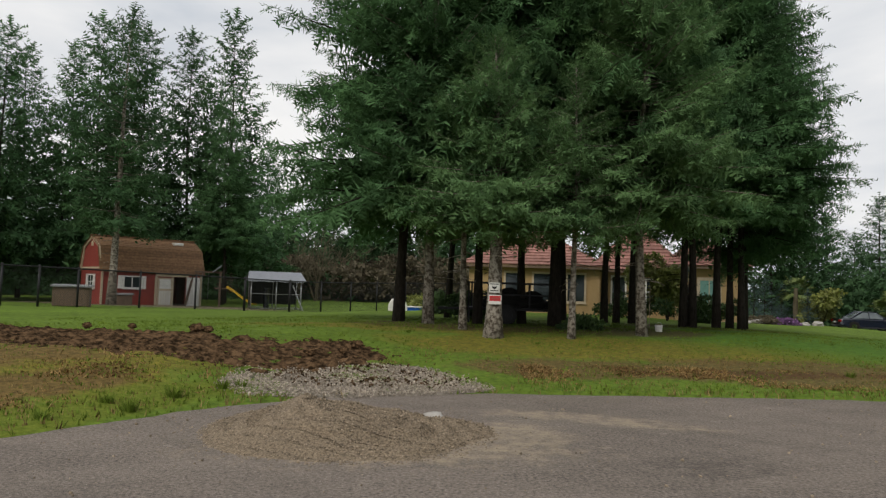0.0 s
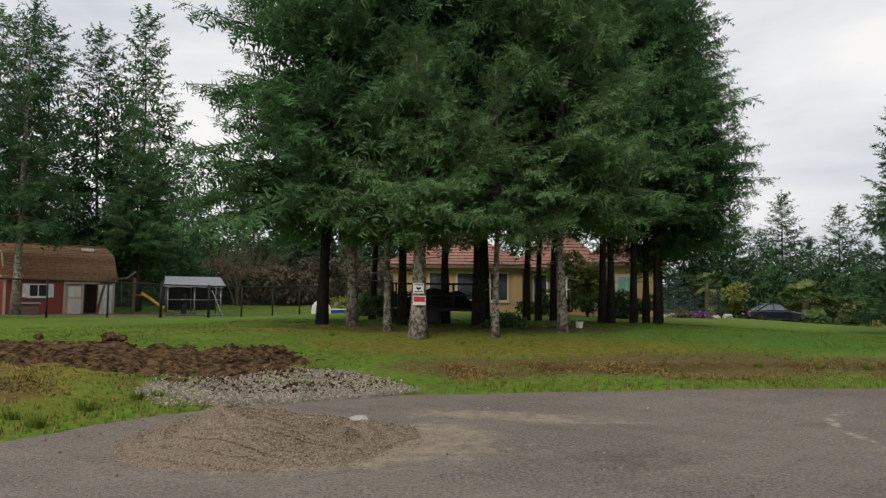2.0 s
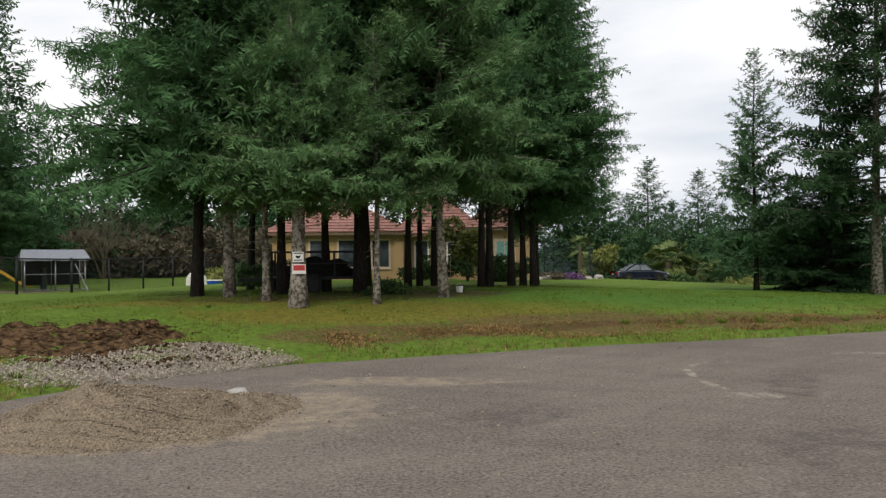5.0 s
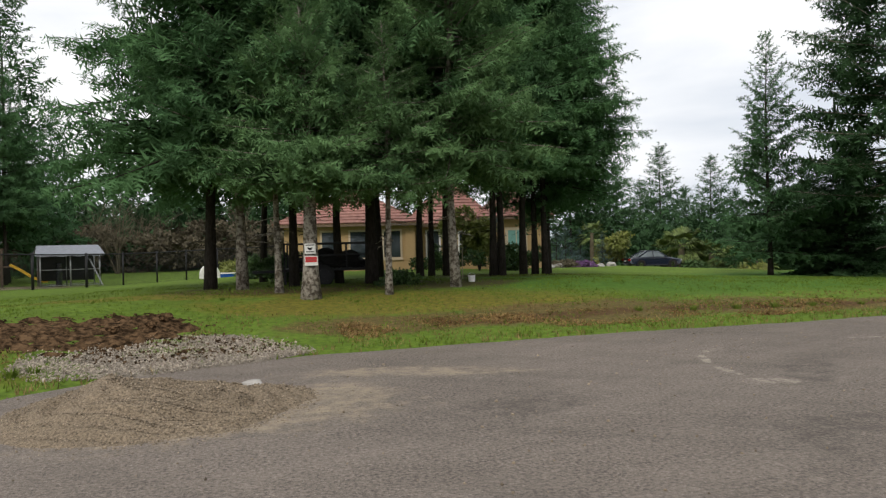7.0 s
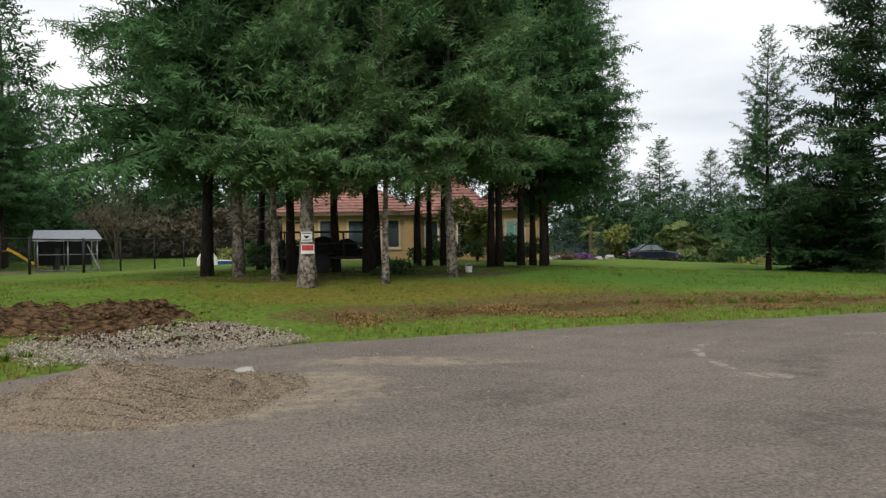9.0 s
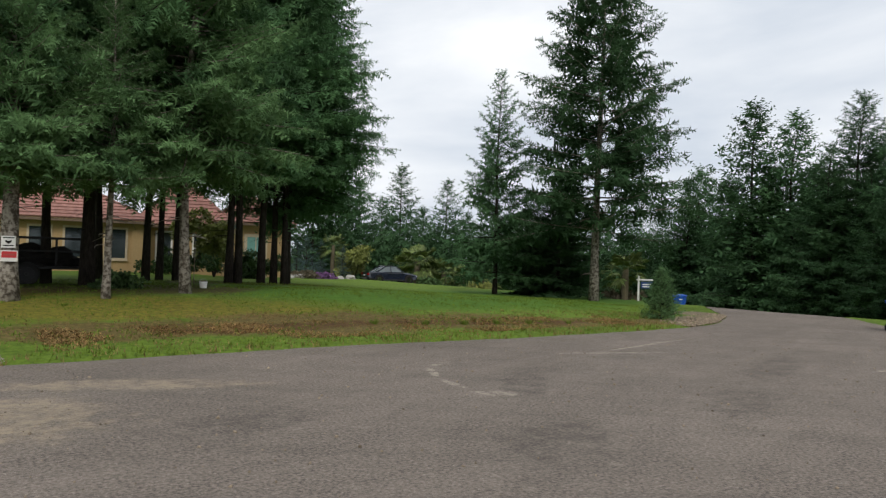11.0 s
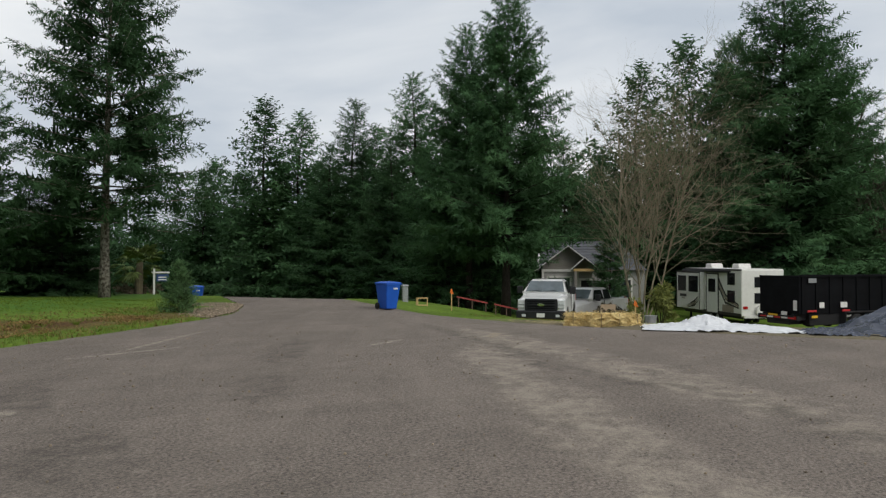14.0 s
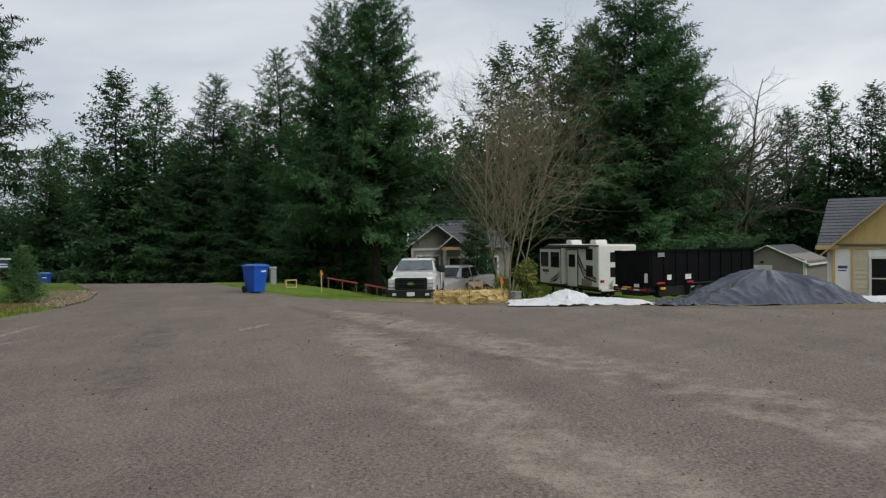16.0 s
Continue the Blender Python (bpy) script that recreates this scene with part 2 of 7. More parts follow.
mix_in(GRASS, [(14, 21, 11, 4.6, 12), (24, 27, 9, 6, 30)], (0.035, 0.085, 0.014), (0.09, 0.2, 0.032), 6, 0.7, 0.75)
mix_in(GRASS, [(3, 14.3, 3.2, 1.0, 6), (7, 14.7, 4.2, 1.5, 5), (11.5, 14.7, 3.8, 1.3, -3), (15.4, 14.4, 3.4, 1.0, 2)], (0.06, 0.04, 0.018), (0.2, 0.135, 0.062), 9, 1.6, 0.85)
mix_in(GRASS, [(6, 14.4, 2.6, 0.5, 5), (10.5, 14.6, 2.8, 0.45, -3), (13.6, 14.5, 1.6, 0.4, 2)], (0.04, 0.024, 0.013), (0.15, 0.08, 0.04), 13, 2.0, 0.85)
mix_in(GRASS, [(0.5, 19.6, 3.6, 1.7, 0), (4.5, 20, 3.2, 2.0, 0), (9, 24.8, 3.6, 2.0, 15)], (0.045, 0.03, 0.018), (0.10, 0.07, 0.035), 10, 0.7, 0.8)
mix_in(GRASS, [(19.5, 14.9, 2.0, 0.8, 25), (22.0, 17.0, 1.5, 1.0, 40), (-17, 43, 9, 4.5, 0), (-13.5, 39.6, 6, 2.2, 0), (19.5, -3, 3.2, 10, 0), (30, -4, 9, 9, 0)], (0.11, 0.085, 0.06), (0.24, 0.2, 0.15), 18, 0.8, 0.9)
mix_in(GRASS, [(29, 55.5, 9, 2.2, -30)], (0.3, 0.29, 0.27), (0.4, 0.39, 0.37), 10, 0.2, 1.0)


def ground():
    xs = np.unique(np.round(np.concatenate([np.arange(-16, 26, 0.3), np.arange(-60, 90, 2.0), np.array([-3000, -1200, -500, -250, -140, -90, 120, 180, 300, 600, 1400, 3000])]), 3))
    ys = np.unique(np.round(np.concatenate([np.arange(5, 24, 0.3), np.arange(-40, 110, 2.0), np.array([-3000, -1200, -500, -250, -140, -80, 140, 220, 400, 800, 1600, 3000])]), 3))
    gx, gy = np.meshgrid(xs, ys)
    z = lie(gx, gy)
    d = edge_distance(gx, gy, NORTH + SOUTH)
    bump = np.array([noise.noise((float(a) * 0.9, float(b) * 0.9, 0)) for a, b in zip(gx.ravel(), gy.ravel())]).reshape(gx.shape)
    fine = np.array([noise.noise((float(a) * 3.1, float(b) * 3.1, 5)) for a, b in zip(gx.ravel(), gy.ravel())]).reshape(gx.shape)
    z = z + (0.03 * bump + 0.022 * fine) * sm(-d / 0.8) + 0.035 * sm(-d / 0.25) - 0.14 * sm((d + 0.05) / 0.4)
    nx, ny = len(xs), len(ys)
    g = Geo()
    g.v = list(zip(gx.ravel().tolist(), gy.ravel().tolist(), z.ravel().tolist()))
    g.f = [(j * nx + i, j * nx + i + 1, (j + 1) * nx + i + 1, (j + 1) * nx + i) for j in range(ny - 1) for i in range(nx - 1)]
    tagged(part("ground", g, GRASS, smooth=True), "patchy green lawn with mossy, bare and rusty brown earth strips", "ground", kind="structure")


ground()

ASPHALT = mat("asphalt", (0.266, 0.222, 0.188), (0.07, 0.059, 0.05), rough=0.92, scale=30, detail=12, bump=1.0, bump_scale=60, large=0.15, large_scale=0.3, spec=0.25, lo=0.34, hi=0.64)


def streaks(m, turn, sx, sy, scale, lo, hi, col, amount, items=None):
    """Long broken streaks of dust or rubber in one direction, all over or inside a spot mask."""
    n, k = m.node_tree.nodes, m.node_tree.links
    p = n["Principled BSDF"]
    src = p.inputs["Base Color"].links[0].from_socket
    tc, mp, nz, mr, mx = (n.new("ShaderNode" + q) for q in ("TexCoord", "Mapping", "TexNoise", "MapRange", "Mix"))
    mp.vector_type = "TEXTURE"
    mp.inputs["Rotation"].default_value, mp.inputs["Scale"].default_value = (0, 0, radians(turn)), (sx, sy, 1)
    nz.inputs["Scale"].default_value, nz.inputs["Detail"].default_value, nz.inputs["Roughness"].default_value, nz.inputs["Distortion"].default_value = scale, 9, 0.72, 0.25
    mr.inputs["From Min"].default_value, mr.inputs["From Max"].default_value, mr.inputs["To Max"].default_value = lo, hi, amount
    mx.data_type = "RGBA"
    mx.inputs[7].default_value = (*col, 1)
    k.new(tc.outputs["Object"], mp.inputs["Vector"])
    k.new(mp.outputs["Vector"], nz.inputs["Vector"])
    k.new(nz.outputs["Fac"], mr.inputs["Value"])
    fac = mr.outputs["Result"]
    if items:
        ml = n.new("ShaderNodeMath")
        ml.operation = "MULTIPLY"
        k.new(fac, ml.inputs[0])
        k.new(position_mask(n, k, items, 1.6), ml.inputs[1])
        fac = ml.outputs["Value"]
    k.new(fac, mx.inputs[0])
    k.new(src, mx.inputs[6])
    k.new(mx.outputs[2], p.inputs["Base Color"])


def trail(pts, w, grow=1.35):
    """Ellipses laid end to end along a line of points: the course of a tyre track or a dust trail."""
    out = []
    for (x0, y0), (x1, y1) in zip(pts, pts[1:]):
        ln = math.hypot(x1 - x0, y1 - y0)
        out.append(((x0 + x1) / 2, (y0 + y1) / 2, ln / 2 * grow + w, w, math.degrees(math.atan2(y1 - y0, x1 - x0))))
    return out


def smudge(m, items, scale, lo, hi, col, amount, fade=0.3):
    """A stain with no outline: noise whose threshold rises away from the middle of the spots."""
    n, k = m.node_tree.nodes, m.node_tree.links
    p = n["Principled BSDF"]
    src = p.inputs["Base Color"].links[0].from_socket
    tc, nz, ad, mr, mx = (n.new("ShaderNode" + q) for q in ("TexCoord", "TexNoise", "Math", "MapRange", "Mix"))
    nz.inputs["Scale"].default_value, nz.inputs["Detail"].default_value, nz.inputs["Roughness"].default_value = scale, 10, 0.78
    k.new(tc.outputs["Object"], nz.inputs["Vector"])
    ad.operation = "MULTIPLY_ADD"
    ad.inputs[1].default_value = fade
    k.new(position_mask(n, k, items, 0.0), ad.inputs[0])
    k.new(nz.outputs["Fac"], ad.inputs[2])
    mr.interpolation_type = "SMOOTHSTEP"
    mr.inputs["From Min"].default_value, mr.inputs["From Max"].default_value, mr.inputs["To Max"].default_value = lo + fade, hi + fade, amount
    k.new(ad.outputs["Value"], mr.inputs["Value"])
    mx.data_type = "RGBA"
    mx.inputs[7].default_value = (*col, 1)
    k.new(mr.outputs["Result"], mx.inputs[0])
    k.new(src, mx.inputs[6])
    k.new(mx.outputs[2], p.inputs["Base Color"])


# broad weathering, then rubber, dust trails and scrapes
streaks(ASPHALT, 24, 2.6, 0.7, 0.8, 0.45, 0.8, (0.32, 0.27, 0.228), 0.45)
streaks(ASPHALT, -40, 3.0, 0.6, 0.9, 0.47, 0.8, (0.09, 0.077, 0.064), 0.55)
streaks(ASPHALT, 0, 1, 1, 4.0, 0.58, 0.76, (0.4, 0.355, 0.29), 0.5)
streaks(ASPHALT, 0, 1, 1, 5.0, 0.6, 0.7, (0.06, 0.052, 0.045), 0.6)
streaks(ASPHALT, 0, 1, 1, 34, 0.56, 0.66, (0.42, 0.37, 0.31), 0.55)
streaks(ASPHALT, 0, 1, 1, 41, 0.57, 0.67, (0.035, 0.03, 0.026), 0.65)
DUST = (0.41, 0.355, 0.285)
smudge(ASPHALT, trail([(13.4, 4.3), (9.75, 2.6), (7.7, 1.5), (6.4, 0.8), (4.6, -0.5)], 0.9) + trail([(16.5, 5.6), (12.4, 2.1), (8.5, -1.0), (6, -2.6)], 1.0), 2.4, 0.36, 0.72, DUST, 0.8)
smudge(ASPHALT, trail([(18, 7.4), (13.6, 3.9), (11.9, 3.1), (10.3, 1.4), (9.9, 0.3), (8.2, -0.9), (7.2, -2.0)], 0.4) + [(2.7, 7.2, 1.3, 0.8, 35), (4.9, 5.2, 1.5, 0.8, 35), (8.2, 5.6, 1.9, 0.6, 30), (6.5, 7.6, 1.8, 0.5, 50), (11.5, 7.2, 3, 0.6, 25)], 3.0, 0.36, 0.68, (0.062, 0.053, 0.045), 0.6)
smudge(ASPHALT, trail([(6.9, 9.9), (6.2, 9.5), (5.75, 8.5), (5.6, 7.6)], 0.12, 1.05) + trail([(9.3, 10.05), (11.4, 9.4)], 0.14) + trail([(10.2, 9.9), (14.5, 11.1)], 0.12) + [(13.4, 6.2, 0.9, 0.16, -6), (5.75, 7.3, 0.5, 0.28, -30)], 6.0, 0.4, 0.62, (0.44, 0.39, 0.31), 0.7)
smudge(ASPHALT, [(1.7, 9.75, 1.7, 0.5, -8), (2.6, 9.3, 1.3, 0.35, -10), (-0.4, 7.4, 2.6, 1.0, 8), (0.9, 8.4, 0.9, 1.1, 0), (15.5, 4.6, 0.9, 0.2, 10)], 3.5, 0.34, 0.64, (0.37, 0.30, 0.21), 0.75)


def asphalt():
    bm = bmesh.new()
    bm.faces.new([bm.verts.new((x, y, 0)) for x, y in OUTLINE])
    for axis, lo, hi, step in ((0, 17, 62, 1.5), (1, 12, 48, 3.0)):
        for c in np.arange(lo, hi, step):
            co, no = [0, 0, 0], [0, 0, 0]
            co[axis], no[axis] = float(c), 1
            bmesh.ops.bisect_plane(bm, geom=bm.verts[:] + bm.edges[:] + bm.faces[:], plane_co=co, plane_no=no)
    for v in bm.verts:
        v.co.z = min(0.0, z_at(v.co.x, v.co.y)) + 0.004
    ret = bmesh.ops.extrude_face_region(bm, geom=bm.faces[:])
    for v in (e for e in ret["geom"] if isinstance(e, bmesh.types.BMVert)):
        v.co.z -= 0.09
    bmesh.ops.recalc_face_normals(bm, faces=bm.faces)
    me = bpy.data.meshes.new("road")
    bm.to_mesh(me)
    bm.free()
    me.materials.append(ASPHALT)
    tagged(new("road", me), "worn grey-brown asphalt turning circle and lane with dusty tyre marks", "road", kind="structure")


asphalt()

# ---- conifers ----
BARK = mat("fir_bark", (0.055, 0.046, 0.038), (0.018, 0.015, 0.013), rough=0.95, scale=7, bump=1.0, bump_scale=14, large=0.15, large_scale=1.2, stretch=(3, 3, 0.8), spec=0.1)
PALE_BARK = mat("lichen_bark", (0.30, 0.27, 0.23), (0.08, 0.065, 0.05), rough=0.95, scale=6, lo=0.42, hi=0.57, bump=1.0, bump_scale=14, large=0.2, large_scale=1.6, stretch=(1.6, 1.6, 1.6), spec=0.1)
def needles(name, col, col2, scale, island, obj):
    """Needle foliage: matt, with some light passing through."""
    m = mat(name, col, col2, rough=0.75, scale=scale, island=island, obj=obj, spec=0.1)
    n, k = m.node_tree.nodes, m.node_tree.links
    p, out = n["Principled BSDF"], n["Material Output"]
    tr, mx = n.new("ShaderNodeBsdfTranslucent"), n.new("ShaderNodeMixShader")
    k.new(p.inputs["Base Color"].links[0].from_socket, tr.inputs["Color"])
    mx.inputs[0].default_value = 0.33
    k.new(p.outputs["BSDF"], mx.inputs[1])
    k.new(tr.outputs["BSDF"], mx.inputs[2])
    k.new(mx.outputs["Shader"], out.inputs["Surface"])
    return m


NEEDLE = needles("fir_needles", (0.11, 0.218, 0.087), (0.06, 0.13, 0.058), 0.5, 0.25, 0.22)
NEEDLE_FAR = needles("dark_fir_needles", (0.086, 0.17, 0.07), (0.044, 0.098, 0.044), 0.4, 0.25, 0.28)
NEEDLE_LIGHT = needles("young_fir_needles", (0.16, 0.28, 0.112), (0.095, 0.18, 0.075), 0.8, 0.2, 0.15)
NEEDLE_BLUE = needles("blue_spruce_needles", (0.10, 0.15, 0.14), (0.045, 0.075, 0.075), 2, 0.3, 0.0)


def twig_mesh(base, way, side, length, width, teeth=4):
    """Flat sprays: a midrib with tooth-like tufts of needles on both sides."""
    n = len(base)
    us = np.linspace(0, 1, teeth + 1)
    down = np.array([0, 0, -1.0])
    cols = []
    for u in us:
        cols.append(base + way * (length * u)[:, None] + down * (length * 0.11 * u * u)[:, None])
    for sgn in (1, -1):
        for i in range(teeth):
            u = us[i] + 0.32
            w = width * (1.0 - 0.62 * us[i])
            cols.append(base + way * (length * u)[:, None] + side * (sgn * length * w)[:, None] + down * (length * (0.11 * u * u + 0.04))[:, None])
    v = np.stack(cols, 1)
    per = v.shape[1]
    f = []
    for sgn in (0, 1):
        for i in range(teeth):
            tip = teeth + 1 + sgn * teeth + i
            f.append((i, tip, i + 1) if sgn else (i, i + 1, tip))
    f = np.array(f)
    faces = (f[None] + (np.arange(n) * per)[:, None, None]).reshape(-1, 3)
    return v.reshape(-1, 3), faces


def spray_mesh(base, way, side, length, width, pairs=5, fat=0.115):
    """Fir sprays: a thin rib that sags, with pairs of slim needle-clad shoots that point forward."""
    n = len(base)
    L = length[:, None]
    nrm = np.cross(way, side)
    down = np.array([0, 0, -1.0])

    def rib(u):
        return base + way * (L * u) + down * (L * 0.16 * u * u)

    rng = np.random.default_rng(n)
    cols = [base - side * (L * 0.022), base + side * (L * 0.022), rib(1.0)]
    f = [(0, 1, 2)]
    for i in range(pairs):
        u = 0.1 + 0.8 * i / max(1, pairs - 1)
        o = len(cols)
        cols += [rib(u), rib(u + fat)]
        for sgn in (1, -1):
            ln = L * width * (1.15 - 0.75 * u) * rng.uniform(0.65, 1.25, (n, 1))
            tip = rib(u) + side * (sgn * ln) + way * (ln * rng.uniform(0.7, 1.3, (n, 1))) + nrm * (ln * rng.normal(0, 0.6, (n, 1))) + down * (ln * 0.2)
            cols.append(tip)
        f += [(o, o + 1, o + 2), (o + 1, o, o + 3)]
    v = np.stack(cols, 1)
    faces = (np.array(f)[None] + (np.arange(n) * v.shape[1])[:, None, None]).reshape(-1, 3)
    return v.reshape(-1, 3), faces


def fast_mesh(name, v, f, material):
    me = bpy.data.meshes.new(name)
    me.vertices.add(len(v))
    me.vertices.foreach_set("co", np.asarray(v, np.float32).ravel())
    me.loops.add(len(f) * 3)
    me.loops.foreach_set("vertex_index", np.asarray(f, np.int32).ravel())
    me.polygons.add(len(f))
    me.polygons.foreach_set("loop_start", np.arange(0, len(f) * 3, 3, dtype=np.int32))
    me.update(calc_edges=True)
    me.validate()
    me.materials.append(material)
    return me


def conifer(name, seed, h, start, rad, nb, step, twig, trunk_r, label, needles=None, bark=None, droop=0.13, low=-10, high=46, dead=10, width=0.24, power=0.8,
            teeth=4, hang=0.2, group="conifers", bare=0.0, crowd=0.9, fat=0.125):
    """A conifer: tapered trunk with limbs, and a crown of needle sprays in whorls."""
    rng = np.random.default_rng(seed)
    root = thing(name, pose(0, 0, -100), label, "tree", group)
    wood = Geo()
    sway = rng.normal(0, 0.012, 2)
    nseg = 10
    pts = [(sway[0] * z * math.sin(z * 0.4), sway[1] * z * math.cos(z * 0.3), z) for z in np.linspace(-0.15, h, nseg)]
    wood.tube(pts, [trunk_r * (1.28 if i == 0 else 1.0) * (1 - 0.96 * (i / (nseg - 1)) ** 0.9) for i in range(nseg)], n=10)
    B, D, S, L = [], [], [], []
    for i in range(nb):
        u = ((i - i % 5 + rng.normal(2.5, 1.1)) / nb)
        u = min(0.995, max(0.0, u)) ** crowd
        z = start + (h * 0.985 - start) * u
        ln = rad * ((1 - u) ** power * 0.94 + 0.06) * rng.uniform(0.7, 1.06)
        if u < 0.06:
            ln *= 0.75 + 4 * u
        a = i * 2.399963 + rng.normal(0, 0.4)
        el = radians(low + (high - low) * u ** 1.1 + rng.normal(0, 7))
        m = max(4, int(ln / step))
        s = np.linspace(0.14, 1.0, m) * ln
        out = s * math.cos(el)
        dz = s * math.sin(el) - droop * s * s / (ln + 0.8) + 0.13 * s ** 3 / (ln * ln + 0.5)
        bend = 0.12 * rng.normal() * s / ln
        ca, sa = np.cos(a + bend), np.sin(a + bend)
        axis_pts = np.stack([out * ca, out * sa, z + dz], 1)
        k = [0, m // 2, m - 1]
        wood.tube([(0, 0, z - 0.02)] + [axis_pts[j] for j in k[1:]], [0.010 * ln + 0.005, 0.006 * ln + 0.003, 0.003], n=3, cap=False)
        ax = np.gradient(axis_pts, axis=0)
        ax /= np.linalg.norm(ax, axis=1)[:, None] + 1e-9
        flat = np.cross(ax, [0, 0, 1.0])
        flat /= np.linalg.norm(flat, axis=1)[:, None] + 1e-9
        for sgn in (1, -1):
            keep = (rng.random(m) > 0.08 + bare) & (s > ln * rng.uniform(0.03, 0.2))
            th = np.radians(rng.uniform(32, 62, m))[:, None]
            ph = rng.normal(-0.08, 0.4, m)[:, None]
            d = ax * np.cos(th) + (flat * (sgn * np.cos(ph)) + np.array([0, 0, 1.0]) * np.sin(ph)) * np.sin(th) + np.array([0, 0, -1.0]) * rng.uniform(0.0, hang, m)[:, None]
            d /= np.linalg.norm(d, axis=1)[:, None]
            l = np.minimum(twig * rng.uniform(0.5, 1.05, m) + 0.27 * (ln - s) * rng.uniform(0.5, 1.2, m), twig * 1.9) * min(1, 0.3 + ln / (2.2 + twig))
            tilt = rng.normal(0, 0.55, m)[:, None]
            sd = np.cross(d, [0, 0, 1.0])
            sd /= np.linalg.norm(sd, axis=1)[:, None] + 1e-9
            sd = sd * np.cos(tilt) + np.cross(sd, d) * np.sin(tilt)
            B.append(axis_pts[keep]), D.append(d[keep]), S.append(sd[keep]), L.append(l[keep])
        # tip shoot and a few hanging sprays
        B.append(axis_pts[-1:] - ax[-1:] * 0.05), D.append(ax[-1:]), S.append(flat[-1:]), L.append(np.array([twig * 0.9]))
        nh = int(m * hang)
        if nh:
            j = rng.integers(m // 4, m, nh)
            d = np.stack([rng.normal(0, 0.25, nh), rng.normal(0, 0.25, nh), -np.ones(nh)], 1)
            d /= np.linalg.norm(d, axis=1)[:, None]
            sd = np.cross(d, np.stack([rng.normal(size=nh), rng.normal(size=nh), np.zeros(nh)], 1))
            sd /= np.linalg.norm(sd, axis=1)[:, None] + 1e-9
            B.append(axis_pts[j]), D.append(d), S.append(sd), L.append(twig * rng.uniform(0.5, 1.0, nh))
    # leader
    B.append(np.array([[0, 0, h * 0.985]])), D.append(np.array([[0, 0, 1.0]])), S.append(np.array([[1.0, 0, 0]])), L.append(np.array([twig]))
    for i in range(dead):
        z, a = rng.uniform(start * 0.35, start * 1.1), rng.uniform(0, 6.28)
        l = rng.uniform(0.2, 0.7)
        wood.tube([(0, 0, z), (l * math.cos(a), l * math.sin(a), z - 0.1 * l), (1.4 * l * math.cos(a + 0.2), 1.4 * l * math.sin(a + 0.2), z - 0.3 * l)], [0.018, 0.011, 0.004], n=3, cap=False)
    part("trunk", wood, bark or BARK, root, smooth=True)
    v, f = spray_mesh(np.concatenate(B), np.concatenate(D), np.concatenate(S), np.concatenate(L), width, teeth, fat)
    crown = new("crown", fast_mesh("crown", v, f, needles or NEEDLE))
    crown.parent = root
    return root


rng_t = np.random.default_rng(11)


def plant(proto, az, d, size=1.0, turn=None, dz=0.0, squash=1.0, label=""):
    x, y = polar(az, d)
    turn = rng_t.uniform(0, 360) if turn is None else turn
    m = pose(x, y, z_at(x, y) + dz, rng_t.normal(0, 0.8), rng_t.normal(0, 0.8), turn) @ Matrix.Diagonal((size * squash, size * squash, size, 1))
    ob = copy_thing(proto, m)
    if label:
        ob["label"] = label
    return ob


def discard(root):
    for o in (*root.children_recursive, root):
        bpy.data.objects.remove(o)


TALL = "tall dark green Douglas fir with bare lower trunk on the lawn"
NEAR = dict(group="firs on the lawn", power=0.7, width=0.36, teeth=5, hang=0.35, crowd=1.45)
fir_a = conifer("fir_tree", 1, 17, 3.7, 5.0, 175, 0.18, 0.46, 0.155, TALL, **NEAR)
fir_b = conifer("fir_tree", 2, 16, 4.5, 4.3, 175, 0.175, 0.45, 0.128, TALL, **NEAR)
fir_c = conifer("fir_tree", 3, 18, 5.2, 3.9, 175, 0.18, 0.45, 0.128, TALL, **NEAR)
fir_p = conifer("fir_tree", 18, 16, 3.6, 4.0, 165, 0.19, 0.5, 0.15, "tall Douglas fir with a pale lichened lower trunk on the lawn", bark=PALE_BARK, **NEAR)
young = conifer("fir_tree", 5, 7.0, 2.5, 2.0, 140, 0.11, 0.34, 0.10, "slender young fir with pale lichened trunk and light green needles", NEEDLE_LIGHT, PALE_BARK, low=-8, group="firs on the lawn", dead=7, width=0.34, teeth=5)
low_fir = conifer("fir_tree", 4, 16.5, 3.0, 3.6, 175, 0.19, 0.52, 0.16, "dark fir with boughs hanging low at the grove's edge", NEEDLE, BARK, group="firs on the lawn", power=0.68, hang=0.25, width=0.36, teeth=5, dead=4, crowd=1.3)
barn_fir = conifer("fir_tree", 12, 16.6, 4.4, 3.3, 130, 0.26, 0.7, 0.24, "fir with a pale bare lower trunk before the barn", NEEDLE_FAR, PALE_BARK, group="firs behind the barn", power=0.68, hang=0.3, width=0.36, teeth=4, fat=0.16)
light_fir = conifer("fir_tree", 13, 13, 3.5, 3.2, 185, 0.14, 0.38, 0.13, "fir with pale lichened trunk and light green needles", NEEDLE_LIGHT, PALE_BARK, low=-12, group="firs on the lawn", power=0.7, dead=7, hang=0.3, width=0.35, teeth=5, crowd=1.2)
lone = conifer("fir_tree", 15, 11.0, 0.9, 3.0, 130, 0.17, 0.45, 0.12, "young dark green fir with upright branch tips beside the lane", NEEDLE_FAR, BARK, low=0, high=56, group="firs by the lane", dead=0, width=0.33, teeth=5, fat=0.17)
sign_fir = conifer("fir_tree", 6, 7.2, 2.7, 2.5, 175, 0.11, 0.36, 0.22, "fir with a thick pale lichened trunk that carries two small signs", NEEDLE_LIGHT, PALE_BARK, low=-12, high=52, group="firs on the lawn", power=0.8, hang=0.3, width=0.35, teeth=5, dead=4)
